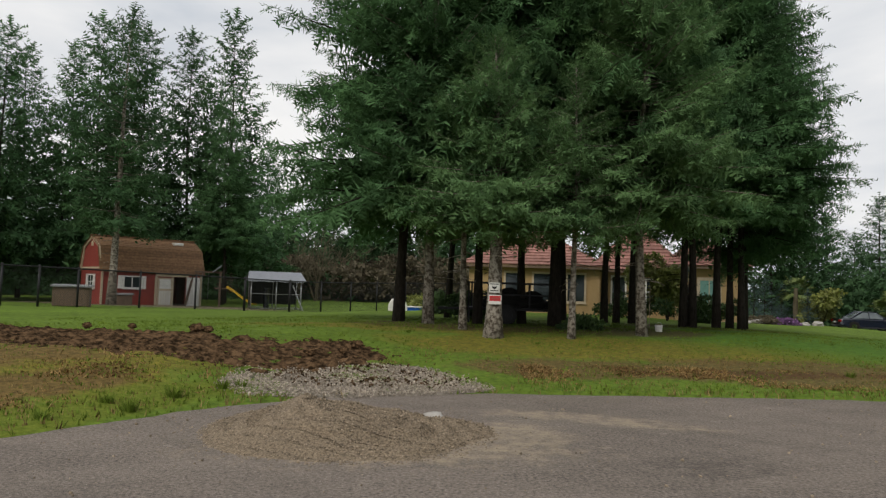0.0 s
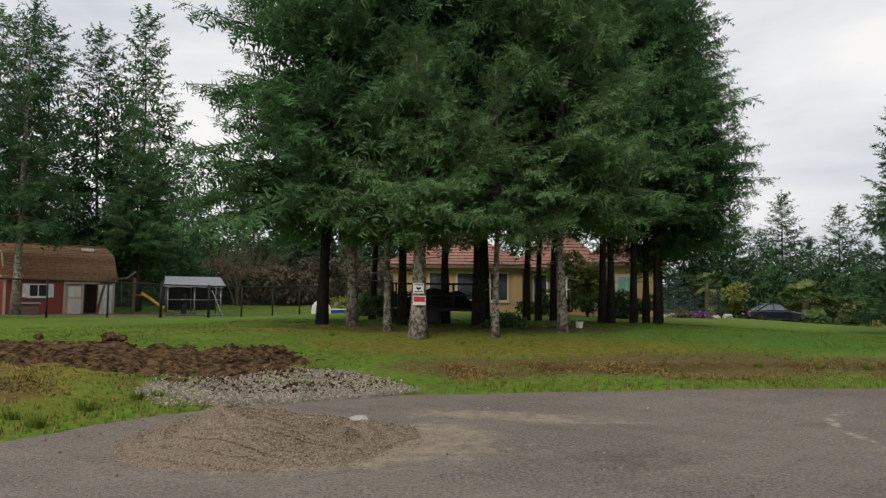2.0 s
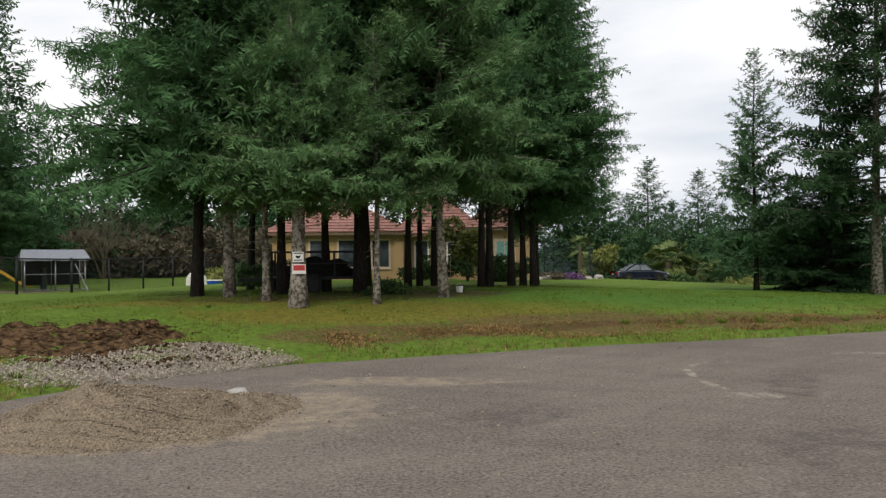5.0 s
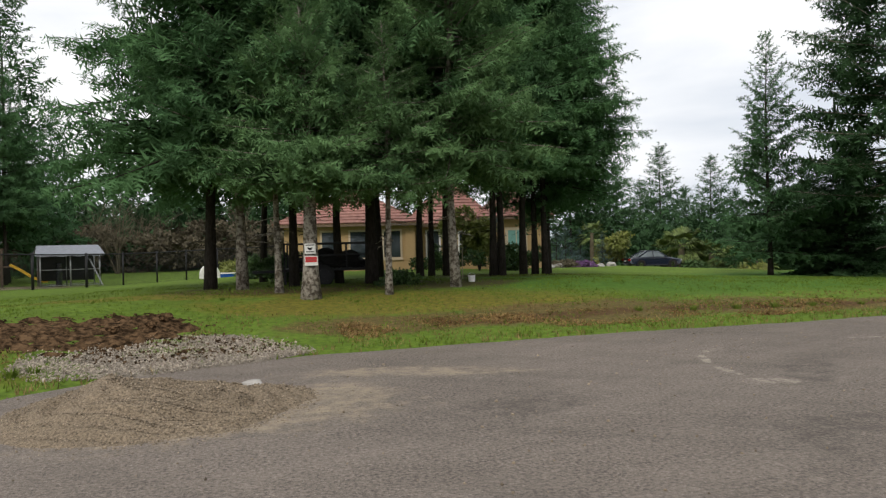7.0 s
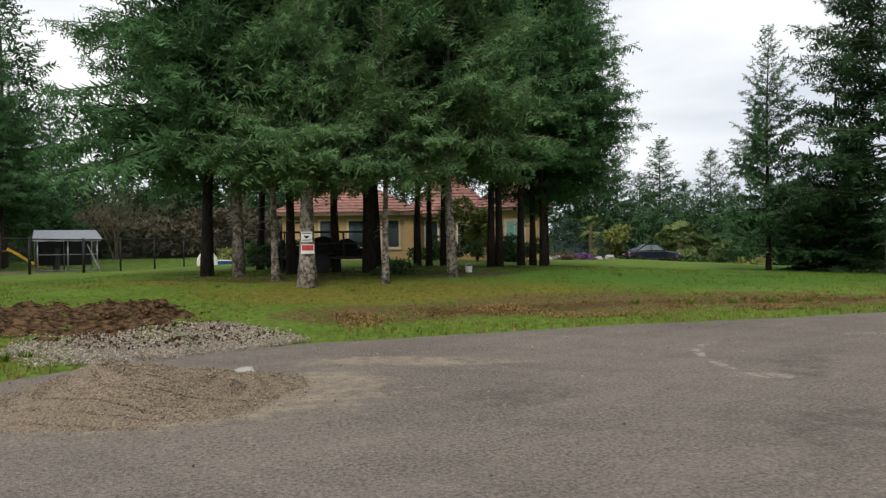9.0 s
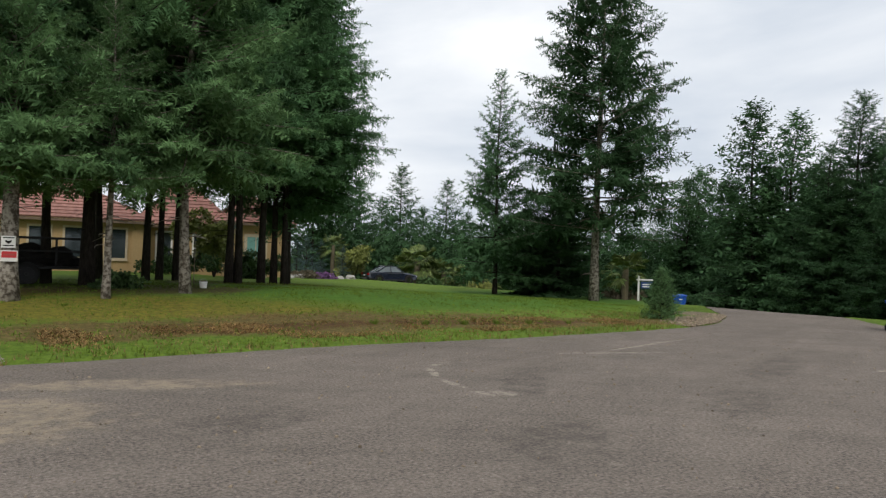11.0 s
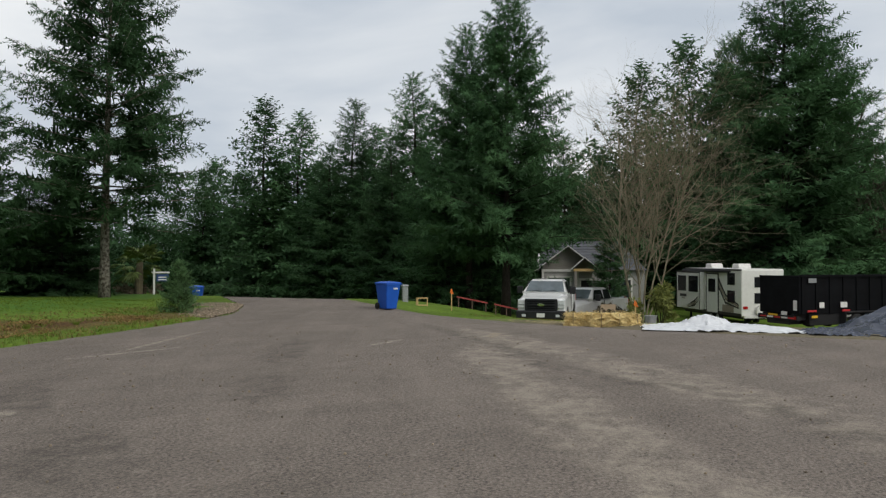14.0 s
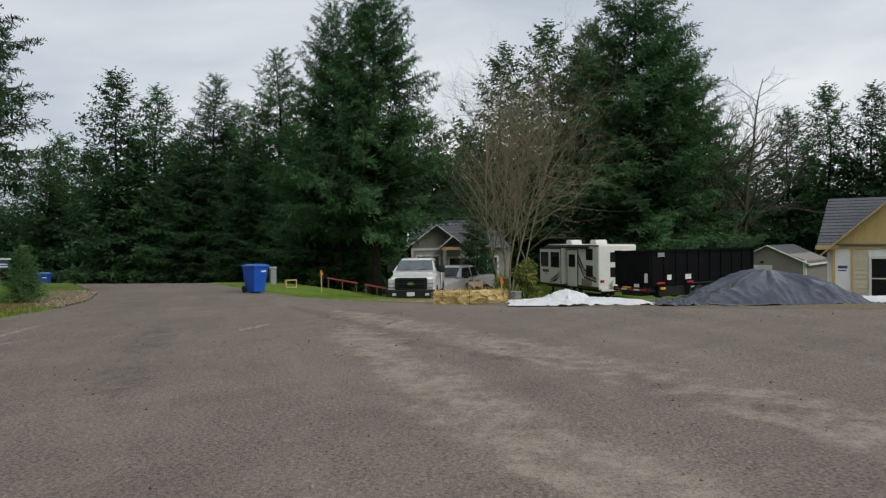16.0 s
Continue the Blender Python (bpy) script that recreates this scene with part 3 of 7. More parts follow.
lane_fir = conifer("fir_tree", 16, 17.0, 3.0, 4.8, 150, 0.2, 0.55, 0.2, "tall dark fir with a bare straight trunk beside the lane", NEEDLE_FAR, PALE_BARK, low=-4, group="firs by the lane", power=0.6, width=0.35, teeth=5, hang=0.2, fat=0.14)
far_a = conifer("fir_tree", 7, 18, 1.0, 4.2, 130, 0.42, 1.0, 0.2, "tall dark fir at the wood's edge", group="firs at the wood's edge", needles=NEEDLE_FAR, width=0.38, teeth=3, power=0.8, fat=0.25)
far_b = conifer("fir_tree", 8, 18, 0.3, 5.0, 145, 0.4, 0.8, 0.2, "dense dark fir with branches down to the ground", group="firs at the wood's edge", needles=NEEDLE_FAR, width=0.38, teeth=3, power=0.8, hang=0.35, fat=0.25)
edge_b = conifer("fir_tree", 28, 18, 0.3, 5.0, 230, 0.22, 0.5, 0.2, "dense dark fir with branches down to the ground", group="firs at the wood's edge", needles=NEEDLE_FAR, width=0.34, teeth=4, power=0.8, hang=0.35, fat=0.19)
drive_fir = conifer("fir_tree", 29, 19, 3.7, 5.4, 190, 0.21, 0.58, 0.26, "tall dark fir with upswept bough ends beside the drive", group="firs at the wood's edge", needles=NEEDLE_FAR, low=0, width=0.34, teeth=5, power=0.72, hang=0.25, fat=0.14)
thin_c = conifer("fir_tree", 9, 20, 2.0, 4.4, 130, 0.4, 1.0, 0.17, "sparse tall fir with sky showing through it", group="firs behind the barn", needles=NEEDLE_FAR, width=0.34, teeth=4, bare=0.03, power=0.72, fat=0.2)
big_d = conifer("fir_tree", 10, 20, 1.0, 6.5, 210, 0.27, 0.7, 0.3, "very large dense dark fir with heavy drooping boughs", group="firs at the wood's edge", needles=NEEDLE_FAR, width=0.35, teeth=5, power=0.66, hang=0.35, fat=0.14)

# the grove on the lawn: bearing and distance of each trunk
for proto, az, d, size in ((fir_a, -3.3, 20.9, 1.0), (fir_p, -1.0, 19.8, 0.95), (fir_c, 0.5, 25.5, 0.9), (young, 1.7, 18.4, 1.03), (fir_b, 2.8, 21.0, 1.0), (sign_fir, 4.05, 17.4, 1.0),
                           (fir_c, 6.2, 22.0, 0.95), (fir_a, 8.7, 21.4, 1.1), (young, 10.0, 17.9, 0.95), (fir_c, 12.4, 25.4, 0.92), (fir_b, 13.3, 26.4, 0.9), (fir_c, 14.45, 26.4, 0.94), (light_fir, 15.2, 19.1, 1.0),
                           (fir_b, 18.1, 25.2, 1.0), (fir_c, 18.75, 25.2, 1.0), (fir_c, 20.4, 26.6, 1.0), (fir_b, 21.3, 27.2, 0.95), (fir_b, 22.1, 27.0, 0.95), (low_fir, 22.2, 29.0, 0.97), (fir_c, 9.3, 27, 1.0)):
    plant(proto, az, d, size)
# single firs by the lane
plant(lone, 38.2, 36, 0.98)
plant(lane_fir, 45.75, 34, 1.03)
plant(edge_b, 43.0, 37, 0.34, squash=1.8, label="broad dark evergreen bush with branches to the ground")
plant(edge_b, 41.0, 38, 0.3, squash=1.7, label="broad dark evergreen bush with branches to the ground")
# behind the barn
plant(barn_fir, -24.05, 44.5, 1.0)
plant(thin_c, -25.2, 54, 0.95)
plant(fir_c, -16.5, 54, 0.85)
for az, d, h in ((-31.6, 52, 17), (-29.8, 60, 18), (-27.5, 58, 18), (-22.9, 56, 19.5), (-19.2, 60, 21), (-16.4, 58, 22), (-13.6, 66, 14), (-34, 55, 19), (-36, 48, 18), (-39, 52, 18)):
    plant(thin_c, az, d, h / 20)
for az, d, h in ((-33, 68, 12), (-30.5, 72, 13), (-28, 70, 12), (-26, 66, 10), (-23.5, 70, 12), (-21, 72, 11), (-18, 70, 12), (-14.5, 75, 9), (-11.5, 95, 10), (-9, 100, 10), (-6, 95, 11), (-3.5, 100, 12), (-1, 95, 11), (1.5, 100, 12), (4, 95, 13), (7, 98, 13)):
    plant(far_b, az, d, h / 18)
# north-east distance
for az, d, h in ((24, 85, 15), (26, 90, 16), (27.6, 95, 14), (29.2, 100, 12), (30.7, 110, 17.5), (32.4, 115, 12), (34.2, 100, 14.5), (36, 110, 11), (38, 105, 12), (40.5, 110, 12), (43, 105, 12), (46, 100, 11), (48.5, 95, 11), (50.5, 90, 11)):
    plant(far_a if h > 13 else far_b, az, d, h / 18, squash=1.35)
# along the lane to the east
for az, d, h in ((52.2, 80, 12), (53.3, 82, 13.5), (55.2, 76, 12), (56.9, 68, 17), (58, 70, 12), (59.3, 66, 15.5), (60.6, 64, 11), (61.8, 60, 12), (63.2, 62, 16), (64.2, 58, 10), (65.3, 62, 14), (66.6, 52, 11), (67.9, 55, 16.5), (69.3, 48, 9.5),
                 (70.8, 44, 10), (73.9, 46, 13), (77.5, 64, 14), (79.5, 62, 13)):
    plant(edge_b if d < 63 else far_b, az, d, h / 18 * 1.06, squash=1.38)
for az, d, h in ((85.1, 66, 19.5), (88.6, 62, 20), (105.5, 72, 14), (108.1, 75, 16), (110.7, 74, 15.5), (113, 70, 17), (103, 80, 12), (107, 85, 11), (116, 66, 18), (82.5, 75, 14), (119, 60, 18)):
    plant(far_b, az, d, h / 18 * 1.05, squash=1.3)
plant(big_d, 95.2, 56, 1.15, squash=1.25)
plant(big_d, 91.9, 60, 1.03, squash=1.1)
plant(big_d, 98.2, 60, 0.98)
plant(drive_fir, 75.2, 39, 0.93)
plant(drive_fir, 72.4, 42, 0.86)
plant(edge_b, 83.1, 44, 0.37, label="small dark fir beside the grey house")
# a dark wood behind, one mass that nobody could count
def far_wood():
    rng = np.random.default_rng(21)
    B, D, S, L = [], [], [], []
    spots = [(a, rng.uniform(80, 105), rng.uniform(6, 11)) for a in np.arange(-46, -16, 0.8)]
    spots += [(a, rng.uniform(84, 100), rng.uniform(11, 15)) for a in np.arange(-17, 2, 0.5)]
    spots += [(a, rng.uniform(110, 150), rng.uniform(9, 14)) for a in np.arange(-12, 56, 0.8)]
    spots += [(a, rng.uniform(76, 100), rng.uniform(11, 15)) for a in np.arange(54, 84, 0.7)]
    spots += [(a, rng.uniform(80, 96), rng.uniform(14, 20)) for a in np.arange(81, 102, 0.5)]
    spots += [(a, rng.uniform(82, 100), rng.uniform(10, 14)) for a in np.arange(101, 128, 0.7)]
    spots += [(a, rng.uniform(70, 110), rng.uniform(10, 16)) for a in np.arange(128, 312, 6.0)]
    spots += [(a, rng.uniform(82, 100), rng.uniform(7, 10.5)) for a in np.arange(25, 56, 0.55)]
    for az, d, h in spots:
        x, y = polar(az + rng.normal(0, 0.3), d)
        z0 = z_at(x, y)
        k = 115
        u = rng.random(k) ** 1.2
        a = rng.uniform(0, 6.283, k)
        r = (1 - u) * rng.uniform(0.2, 0.5, k) * h * 0.42
        B.append(np.stack([x + r * np.cos(a), y + r * np.sin(a), z0 + u * h + 0.2], 1))
        D.append(np.stack([np.cos(a) * 0.9, np.sin(a) * 0.9, rng.uniform(-0.7, 0.3, k)], 1))
        S.append(np.stack([-np.sin(a), np.cos(a), rng.normal(0, 0.4, k)], 1))
        L.append(h * 0.19 * (1.2 - u) * rng.uniform(0.7, 1.3, k))
        k = 45
        a, t = rng.uniform(0, 6.283, k), rng.uniform(0, 1, k)
        r = rng.uniform(0, 3.2, k)
        B.append(np.stack([x + r * np.cos(a), y + r * np.sin(a), z0 + 2.6 * t], 1))
        D.append(np.stack([np.cos(a) * 0.6, np.sin(a) * 0.6, rng.uniform(-0.3, 0.9, k)], 1))
        S.append(np.stack([-np.sin(a), np.cos(a), rng.normal(0, 0.4, k)], 1))
        L.append(rng.uniform(0.9, 1.9, k))
    v, f = spray_mesh(np.concatenate(B), np.concatenate(D), np.concatenate(S), np.concatenate(L), 0.38, 3, 0.3)
    tagged(new("far_wood", fast_mesh("far_wood", v, f, NEEDLE_FAR)), "dark conifer wood closing the view all round", "wood", kind="stuff")


far_wood()
for proto in (fir_p, edge_b, drive_fir, light_fir, lone, low_fir, barn_fir, lane_fir, big_d, fir_a, fir_b, fir_c, young, sign_fir, far_a, far_b, thin_c):
    discard(proto)

# ---- paints and surfaces of the things ----
WHITE = mat("white_paint", (0.75, 0.74, 0.71), (0.6, 0.59, 0.56), rough=0.55, scale=8, large=0.06)
CREAM = mat("cream_trim", (0.55, 0.45, 0.32), (0.42, 0.34, 0.24), rough=0.7, scale=8, large=0.06)
BARN_RED = mat("barn_red_boards", (0.30, 0.055, 0.04), (0.2, 0.035, 0.028), rough=0.8, scale=9, stretch=(6, 6, 0.6), bump=0.4, large=0.08)
SHINGLE = mat("brown_shingles", (0.235, 0.135, 0.07), (0.12, 0.066, 0.036), rough=0.95, scale=7, obj=0.18, bump=0.5, bump_scale=40)
GREY_SHINGLE = mat("grey_shingles", (0.13, 0.135, 0.15), (0.07, 0.073, 0.08), rough=0.95, scale=9, obj=0.15, bump=0.5, bump_scale=40)
CLAY = mat("clay_roof_tiles", (0.34, 0.172, 0.14), (0.18, 0.086, 0.07), rough=0.85, scale=4, obj=0.2, bump=0.3)
STUCCO = mat("tan_stucco", (0.44, 0.30, 0.15), (0.36, 0.245, 0.12), rough=0.95, scale=20, bump=0.3, bump_scale=60, large=0.07)
GREY_SIDING = mat("grey_siding", (0.36, 0.355, 0.335), (0.28, 0.275, 0.262), rough=0.8, scale=6, stretch=(0.5, 0.5, 6), large=0.05)
TAUPE = mat("taupe_siding", (0.27, 0.25, 0.22), (0.2, 0.185, 0.165), rough=0.8, scale=6, stretch=(0.5, 0.5, 6), large=0.05)
YELLOW_WOOD = mat("primed_yellow_wood", (0.60, 0.45, 0.20), (0.46, 0.33, 0.14), rough=0.75, scale=9, stretch=(6, 6, 0.6), large=0.06)
CREAM_LAP = mat("cream_lap_siding", (0.62, 0.56, 0.42), (0.52, 0.46, 0.34), rough=0.7, scale=8, obj=0.06)
WRAP = mat("white_house_wrap", (0.84, 0.85, 0.86), (0.74, 0.75, 0.77), rough=0.5, scale=3, bump=0.4, bump_scale=6)
WRAP_INK = mat("blue_print", (0.03, 0.07, 0.2), rough=0.6)
GLASS = glass("dark_window_glass")
TEAL = mat("teal_paint", (0.17, 0.36, 0.32), (0.12, 0.27, 0.24), rough=0.6)
# Flat black: print and scrap, also the painted shade of openings and wheel arches.
DARK = mat("flat_black_and_shade", (0.012, 0.011, 0.010), rough=0.95)
BLACK_STEEL = mat("black_steel", (0.02, 0.02, 0.022), (0.012, 0.012, 0.013), rough=0.55, metal=0.3, scale=10)
TRAILER_BLACK = mat("black_trailer_paint", (0.006, 0.0065, 0.008), (0.003, 0.003, 0.004), rough=0.5, spec=0.1, scale=3, large=0.2, large_scale=1.5)
GALV = mat("galvanised_steel", (0.4, 0.41, 0.42), (0.28, 0.29, 0.3), rough=0.5, metal=0.7, scale=10)
WEATHERED = mat("weathered_wood", (0.19, 0.135, 0.095), (0.095, 0.066, 0.048), rough=0.9, scale=7, stretch=(5, 5, 0.7), bump=0.4)
PINE = mat("new_pine_wood", (0.58, 0.40, 0.19), (0.45, 0.3, 0.13), rough=0.8, scale=8, stretch=(5, 5, 0.7))
TAN_PANEL = mat("tan_cardboard", (0.4, 0.3, 0.2), rough=0.9)
BLUE_PLASTIC = mat("blue_plastic", (0.012, 0.10, 0.50), (0.01, 0.075, 0.40), rough=0.45, scale=3, large=0.06)
YELLOW_PLASTIC = mat("yellow_plastic", (0.72, 0.44, 0.03), (0.6, 0.36, 0.02), rough=0.45)
ORANGE = mat("orange_ribbon", (0.85, 0.2, 0.03), rough=0.6)
RED = mat("red_paint", (0.5, 0.03, 0.03), (0.4, 0.02, 0.025), rough=0.55)
FADED_RED = mat("faded_red_wood", (0.38, 0.07, 0.06), (0.27, 0.05, 0.045), rough=0.8)
TARP = mat("slate_blue_tarp", (0.055, 0.065, 0.095), (0.034, 0.04, 0.06), rough=0.27, scale=4, large=0.08, large_scale=1.2, bump=0.15, bump_scale=9)
SHEET = mat("white_plastic_sheet", (0.72, 0.73, 0.74), (0.55, 0.56, 0.58), rough=0.4, scale=4, bump=0.4, bump_scale=7)
STRAW = mat("straw", (0.78, 0.62, 0.3), (0.5, 0.37, 0.15), rough=0.9, scale=20, island=0.35)
TYRE = mat("tyre_rubber", (0.018, 0.018, 0.018), rough=0.85)
CAR_WHITE = mat("white_car_paint", (0.78, 0.78, 0.77), (0.72, 0.72, 0.71), rough=0.25, scale=3, coat=0.6)
CAR_SILVER = mat("silver_car_paint", (0.47, 0.47, 0.46), (0.4, 0.4, 0.39), rough=0.3, metal=0.3, scale=3, coat=0.5)
CAR_NAVY = mat("dark_navy_car_paint", (0.012, 0.016, 0.03), (0.009, 0.012, 0.022), rough=0.18, scale=3, coat=0.8)
CAR_RED = mat("dull_red_car_paint", (0.22, 0.05, 0.045), rough=0.3, coat=0.5)
CHROME = mat("chrome", (0.6, 0.6, 0.62), rough=0.15, metal=1.0)
LAMP = mat("lamp_lens", (0.65, 0.66, 0.68), (0.5, 0.5, 0.52), rough=0.12, spec=0.8)
TAIL = mat("tail_lamp", (0.4, 0.015, 0.015), rough=0.2)
CAR_GLASS = glass("car_glass", (0.1, 0.125, 0.135))
TINTED = mat("black_tinted_glass", (0.012, 0.013, 0.015), rough=0.08, spec=0.25)
RV_SKIN = mat("cream_white_fibreglass", (0.78, 0.77, 0.73), (0.7, 0.69, 0.65), rough=0.4, large=0.05)
RV_DARK = mat("dark_stripe", (0.04, 0.036, 0.035), rough=0.4)
RV_TAN = mat("tan_stripe", (0.32, 0.27, 0.22), rough=0.4)
CANVAS = mat("grey_white_canopy", (0.235, 0.25, 0.28), (0.17, 0.18, 0.205), rough=0.6, bump=0.3)
SOIL = mat("turned_brown_soil", (0.125, 0.077, 0.042), (0.022, 0.014, 0.008), rough=1.0, spec=0.02, scale=7, detail=12, lo=0.42, hi=0.6, bump=1.0, bump_scale=18, large=0.15, large_scale=1.4, island=0.12)
STONE = mat("crushed_pale_stone", (0.45, 0.395, 0.325), (0.14, 0.11, 0.082), rough=0.95, scale=14, island=0.42, large=0.2, large_scale=1.0)
GRIT = mat("fine_brown_gravel", (0.29, 0.226, 0.155), (0.085, 0.064, 0.043), rough=1.0, scale=48, detail=8, bump=1.0, bump_scale=60, large=0.1, large_scale=1.0, lo=0.36, hi=0.62)
PEBBLE = mat("small_brown_stones", (0.31, 0.246, 0.175), (0.12, 0.093, 0.064), rough=0.95, scale=20, island=0.5)
BLADE = mat("grass_blades", (0.15, 0.215, 0.032), (0.078, 0.118, 0.018), rough=0.9, scale=0.8, island=0.35, spec=0.08)
BRACKEN = mat("dead_weeds", (0.31, 0.2, 0.085), (0.14, 0.085, 0.038), rough=0.95, scale=1.0, island=0.5, spec=0.05)
DRY = mat("dry_grass", (0.27, 0.205, 0.085), (0.12, 0.085, 0.035), rough=0.95, scale=1.2, island=0.4, spec=0.1)
LEAF = mat("shrub_leaves", (0.06, 0.11, 0.03), (0.03, 0.06, 0.02), rough=0.7, scale=2, island=0.4, spec=0.3)
YELLOW_LEAF = mat("yellow_green_leaves", (0.22, 0.24, 0.06), (0.11, 0.13, 0.035), rough=0.7, scale=2, island=0.4, spec=0.3)
PALM_LEAF = mat("palm_fans", (0.16, 0.21, 0.06), (0.08, 0.115, 0.035), rough=0.6, scale=2, island=0.45, spec=0.3)
TWIG_GREY = mat("bare_twigs", (0.28, 0.245, 0.165), (0.14, 0.12, 0.08), rough=0.95, scale=3)
TWIG_DARK = mat("dark_mossy_twigs", (0.1, 0.09, 0.06), (0.045, 0.042, 0.03), rough=0.95, scale=3)
BRUSH = mat("brown_brush", (0.125, 0.105, 0.066), (0.062, 0.052, 0.034), rough=1.0, island=0.3)
PURPLE = mat("purple_heather", (0.2, 0.10, 0.24), (0.12, 0.06, 0.14), rough=0.9, island=0.4)
ROCK = mat("garden_rock", (0.42, 0.40, 0.37), (0.26, 0.245, 0.225), rough=0.95, scale=5, bump=0.8, large=0.12)

# ---- earth, stones and gravel by the asphalt ----
DIRT_OUT = [(-16, 15.0), (-12, 13.4), (-6.6, 11.7), (-4.7, 11.8), (-3.3, 11.9), (-2.3, 12.0), (-1.3, 13.2), (-0.9, 14.4), (-1.9, 15.4), (-4.0, 14.0), (-6.8, 14.9), (-10, 15.8), (-16, 18.2)]
STONE_OUT = [(-3.3, 11.05), (-2.6, 10.35), (-1.6, 10.7), (-0.4, 11.2), (0.9, 11.95), (0.4, 12.9), (-0.4, 13.6), (-1.4, 13.6), (-2.3, 12.6), (-3.1, 12.0)]


def lumpy(name, outline, step, height, amp, freq, material, label, category, edge=0.6, seed=0, rag=1.0):
    """A patch of rough earth that rises out of the ground inside an outline."""
    xs = np.arange(min(p[0] for p in outline) - 0.3, max(p[0] for p in outline) + 0.3, step)
    ys = np.arange(min(p[1] for p in outline) - 0.3, max(p[1] for p in outline) + 0.3, step)
    gx, gy = np.meshgrid(xs, ys)
    d = edge_distance(gx, gy, outline)
    n1 = np.array([noise.noise((float(a) * freq, float(b) * freq, seed)) for a, b in zip(gx.ravel(), gy.ravel())]).reshape(gx.shape)
    n2 = np.array([noise.noise((float(a) * freq * 3.3, float(b) * freq * 3.3, seed + 7)) for a, b in zip(gx.ravel(), gy.ravel())]).reshape(gx.shape)
    d = d + rag * (0.45 * n1 + 0.25 * n2)
    z = lie(gx, gy) + 0.035 - 0.12 * sm(-d / 0.15) + sm(d / edge) * (height + amp * n1 + amp * 1.1 * n2)
    nx = len(xs)
    g = Geo()
    g.v = list(zip(gx.ravel().tolist(), gy.ravel().tolist(), z.ravel().tolist()))
    ok = d > -0.3
    g.f = [(j * nx + i, j * nx + i + 1, (j + 1) * nx + i + 1, (j + 1) * nx + i) for j in range(len(ys) - 1) for i in range(nx - 1) if ok[j, i] or ok[j + 1, i + 1]]
    return tagged(part(name, g, material, smooth=False), label, category, kind="stuff")


def inside_points(outline, n, rng, margin=0.0):
    x = rng.uniform(min(p[0] for p in outline), max(p[0] for p in outline), n)
    y = rng.uniform(min(p[1] for p in outline), max(p[1] for p in outline), n)
    keep = edge_distance(x, y, outline) + rng.normal(0, 0.12, n) > margin
    return x[keep], y[keep]


OCTA = np.array([(1, 0, 0), (0, 1, 0), (-1, 0, 0), (0, -1, 0), (0, 0, 1), (0, 0, -1)], float)
OCTF = np.array([(0, 1, 4), (1, 2, 4), (2, 3, 4), (3, 0, 4), (1, 0, 5), (2, 1, 5), (3, 2, 5), (0, 3, 5)])


def pebbles(name, x, y, z, size, rng, material, label, category):
    """Many small angular stones as one mass."""
    n = len(x)
    q = rng.normal(size=(n, 3, 3))
    q = np.linalg.qr(q)[0]
    shape = size[:, None] * rng.uniform(0.6, 1.3, (n, 3))
    v = np.einsum("kj,nj,nij->nki", OCTA, shape, q) * rng.uniform(0.8, 1.2, (n, 6, 1))
    v = v + np.stack([x, y, z], 1)[:, None]
    f = (OCTF[None] + (np.arange(n) * 6)[:, None, None]).reshape(-1, 3)
    return tagged(new(name, fast_mesh(name, v.reshape(-1, 3), f, material)), label, category, kind="stuff")


rng_s = np.random.default_rng(31)
lumpy("dug_earth", DIRT_OUT, 0.06, 0.04, 0.06, 3.4, SOIL, "freshly dug strip of dark reddish brown earth across the lawn", "earth")
lumpy("stone_bed", STONE_OUT, 0.12, 0.0, 0.02, 1.5, STONE, "bed of crushed stone between earth and asphalt", "gravel", seed=3, rag=0.15)
x, y = inside_points(STONE_OUT, 30000, rng_s)
pebbles("crushed_stone", x, y, np.maximum(lie(x, y), 0) + 0.035 + rng_s.uniform(-0.01, 0.022, len(x)), rng_s.gamma(5.0, 0.0023, len(x)), rng_s, STONE, "pale grey crushed stones heaped beside the asphalt", "gravel")
x, y = inside_points(DIRT_OUT, 26000, rng_s)
keep = rng_s.random(len(x)) < 0.55
x, y = x[keep], y[keep]
pebbles("earth_clods", x, y, lie(x, y) + 0.045 + rng_s.uniform(-0.02, 0.03, len(x)), np.minimum(rng_s.gamma(1.5, 0.008, len(x)), 0.04), rng_s, SOIL, "loose dark brown clods on the dug earth", "earth")
x, y = inside_points([(-1.6, 11.4), (0.2, 12.0), (0.6, 12.6), (-0.8, 13.7), (-2.6, 12.3), (-2.6, 11.6)], 1900, rng_s)
pebbles("earth_clods", x, y, lie(x, y) + 0.06, rng_s.gamma(2.0, 0.0055, len(x)), rng_s, SOIL, "brown clods strewn over the crushed stone", "earth")


def clod(x, y, r, seed):
    bm = bmesh.new()
    bmesh.ops.create_icosphere(bm, subdivisions=3, radius=r)
    for v in bm.verts:
        v.co *= 1 + 0.45 * noise.noise(v.co * (2.2 / r) + Vector((seed, 0, 0))) + 0.2 * noise.noise(v.co * (6 / r))
        v.co.z *= 0.7
    me = bpy.data.meshes.new("clod")
    bm.to_mesh(me)
    bm.free()
    me.materials.append(SOIL)
    ob = new("clod", me)
    ob.matrix_basis = pose(x, y, z_at(x, y) + 0.12 + r * 0.4)
    tagged(ob, "large dark clod of earth with grass roots on it", "clod", "clods on the dug earth")


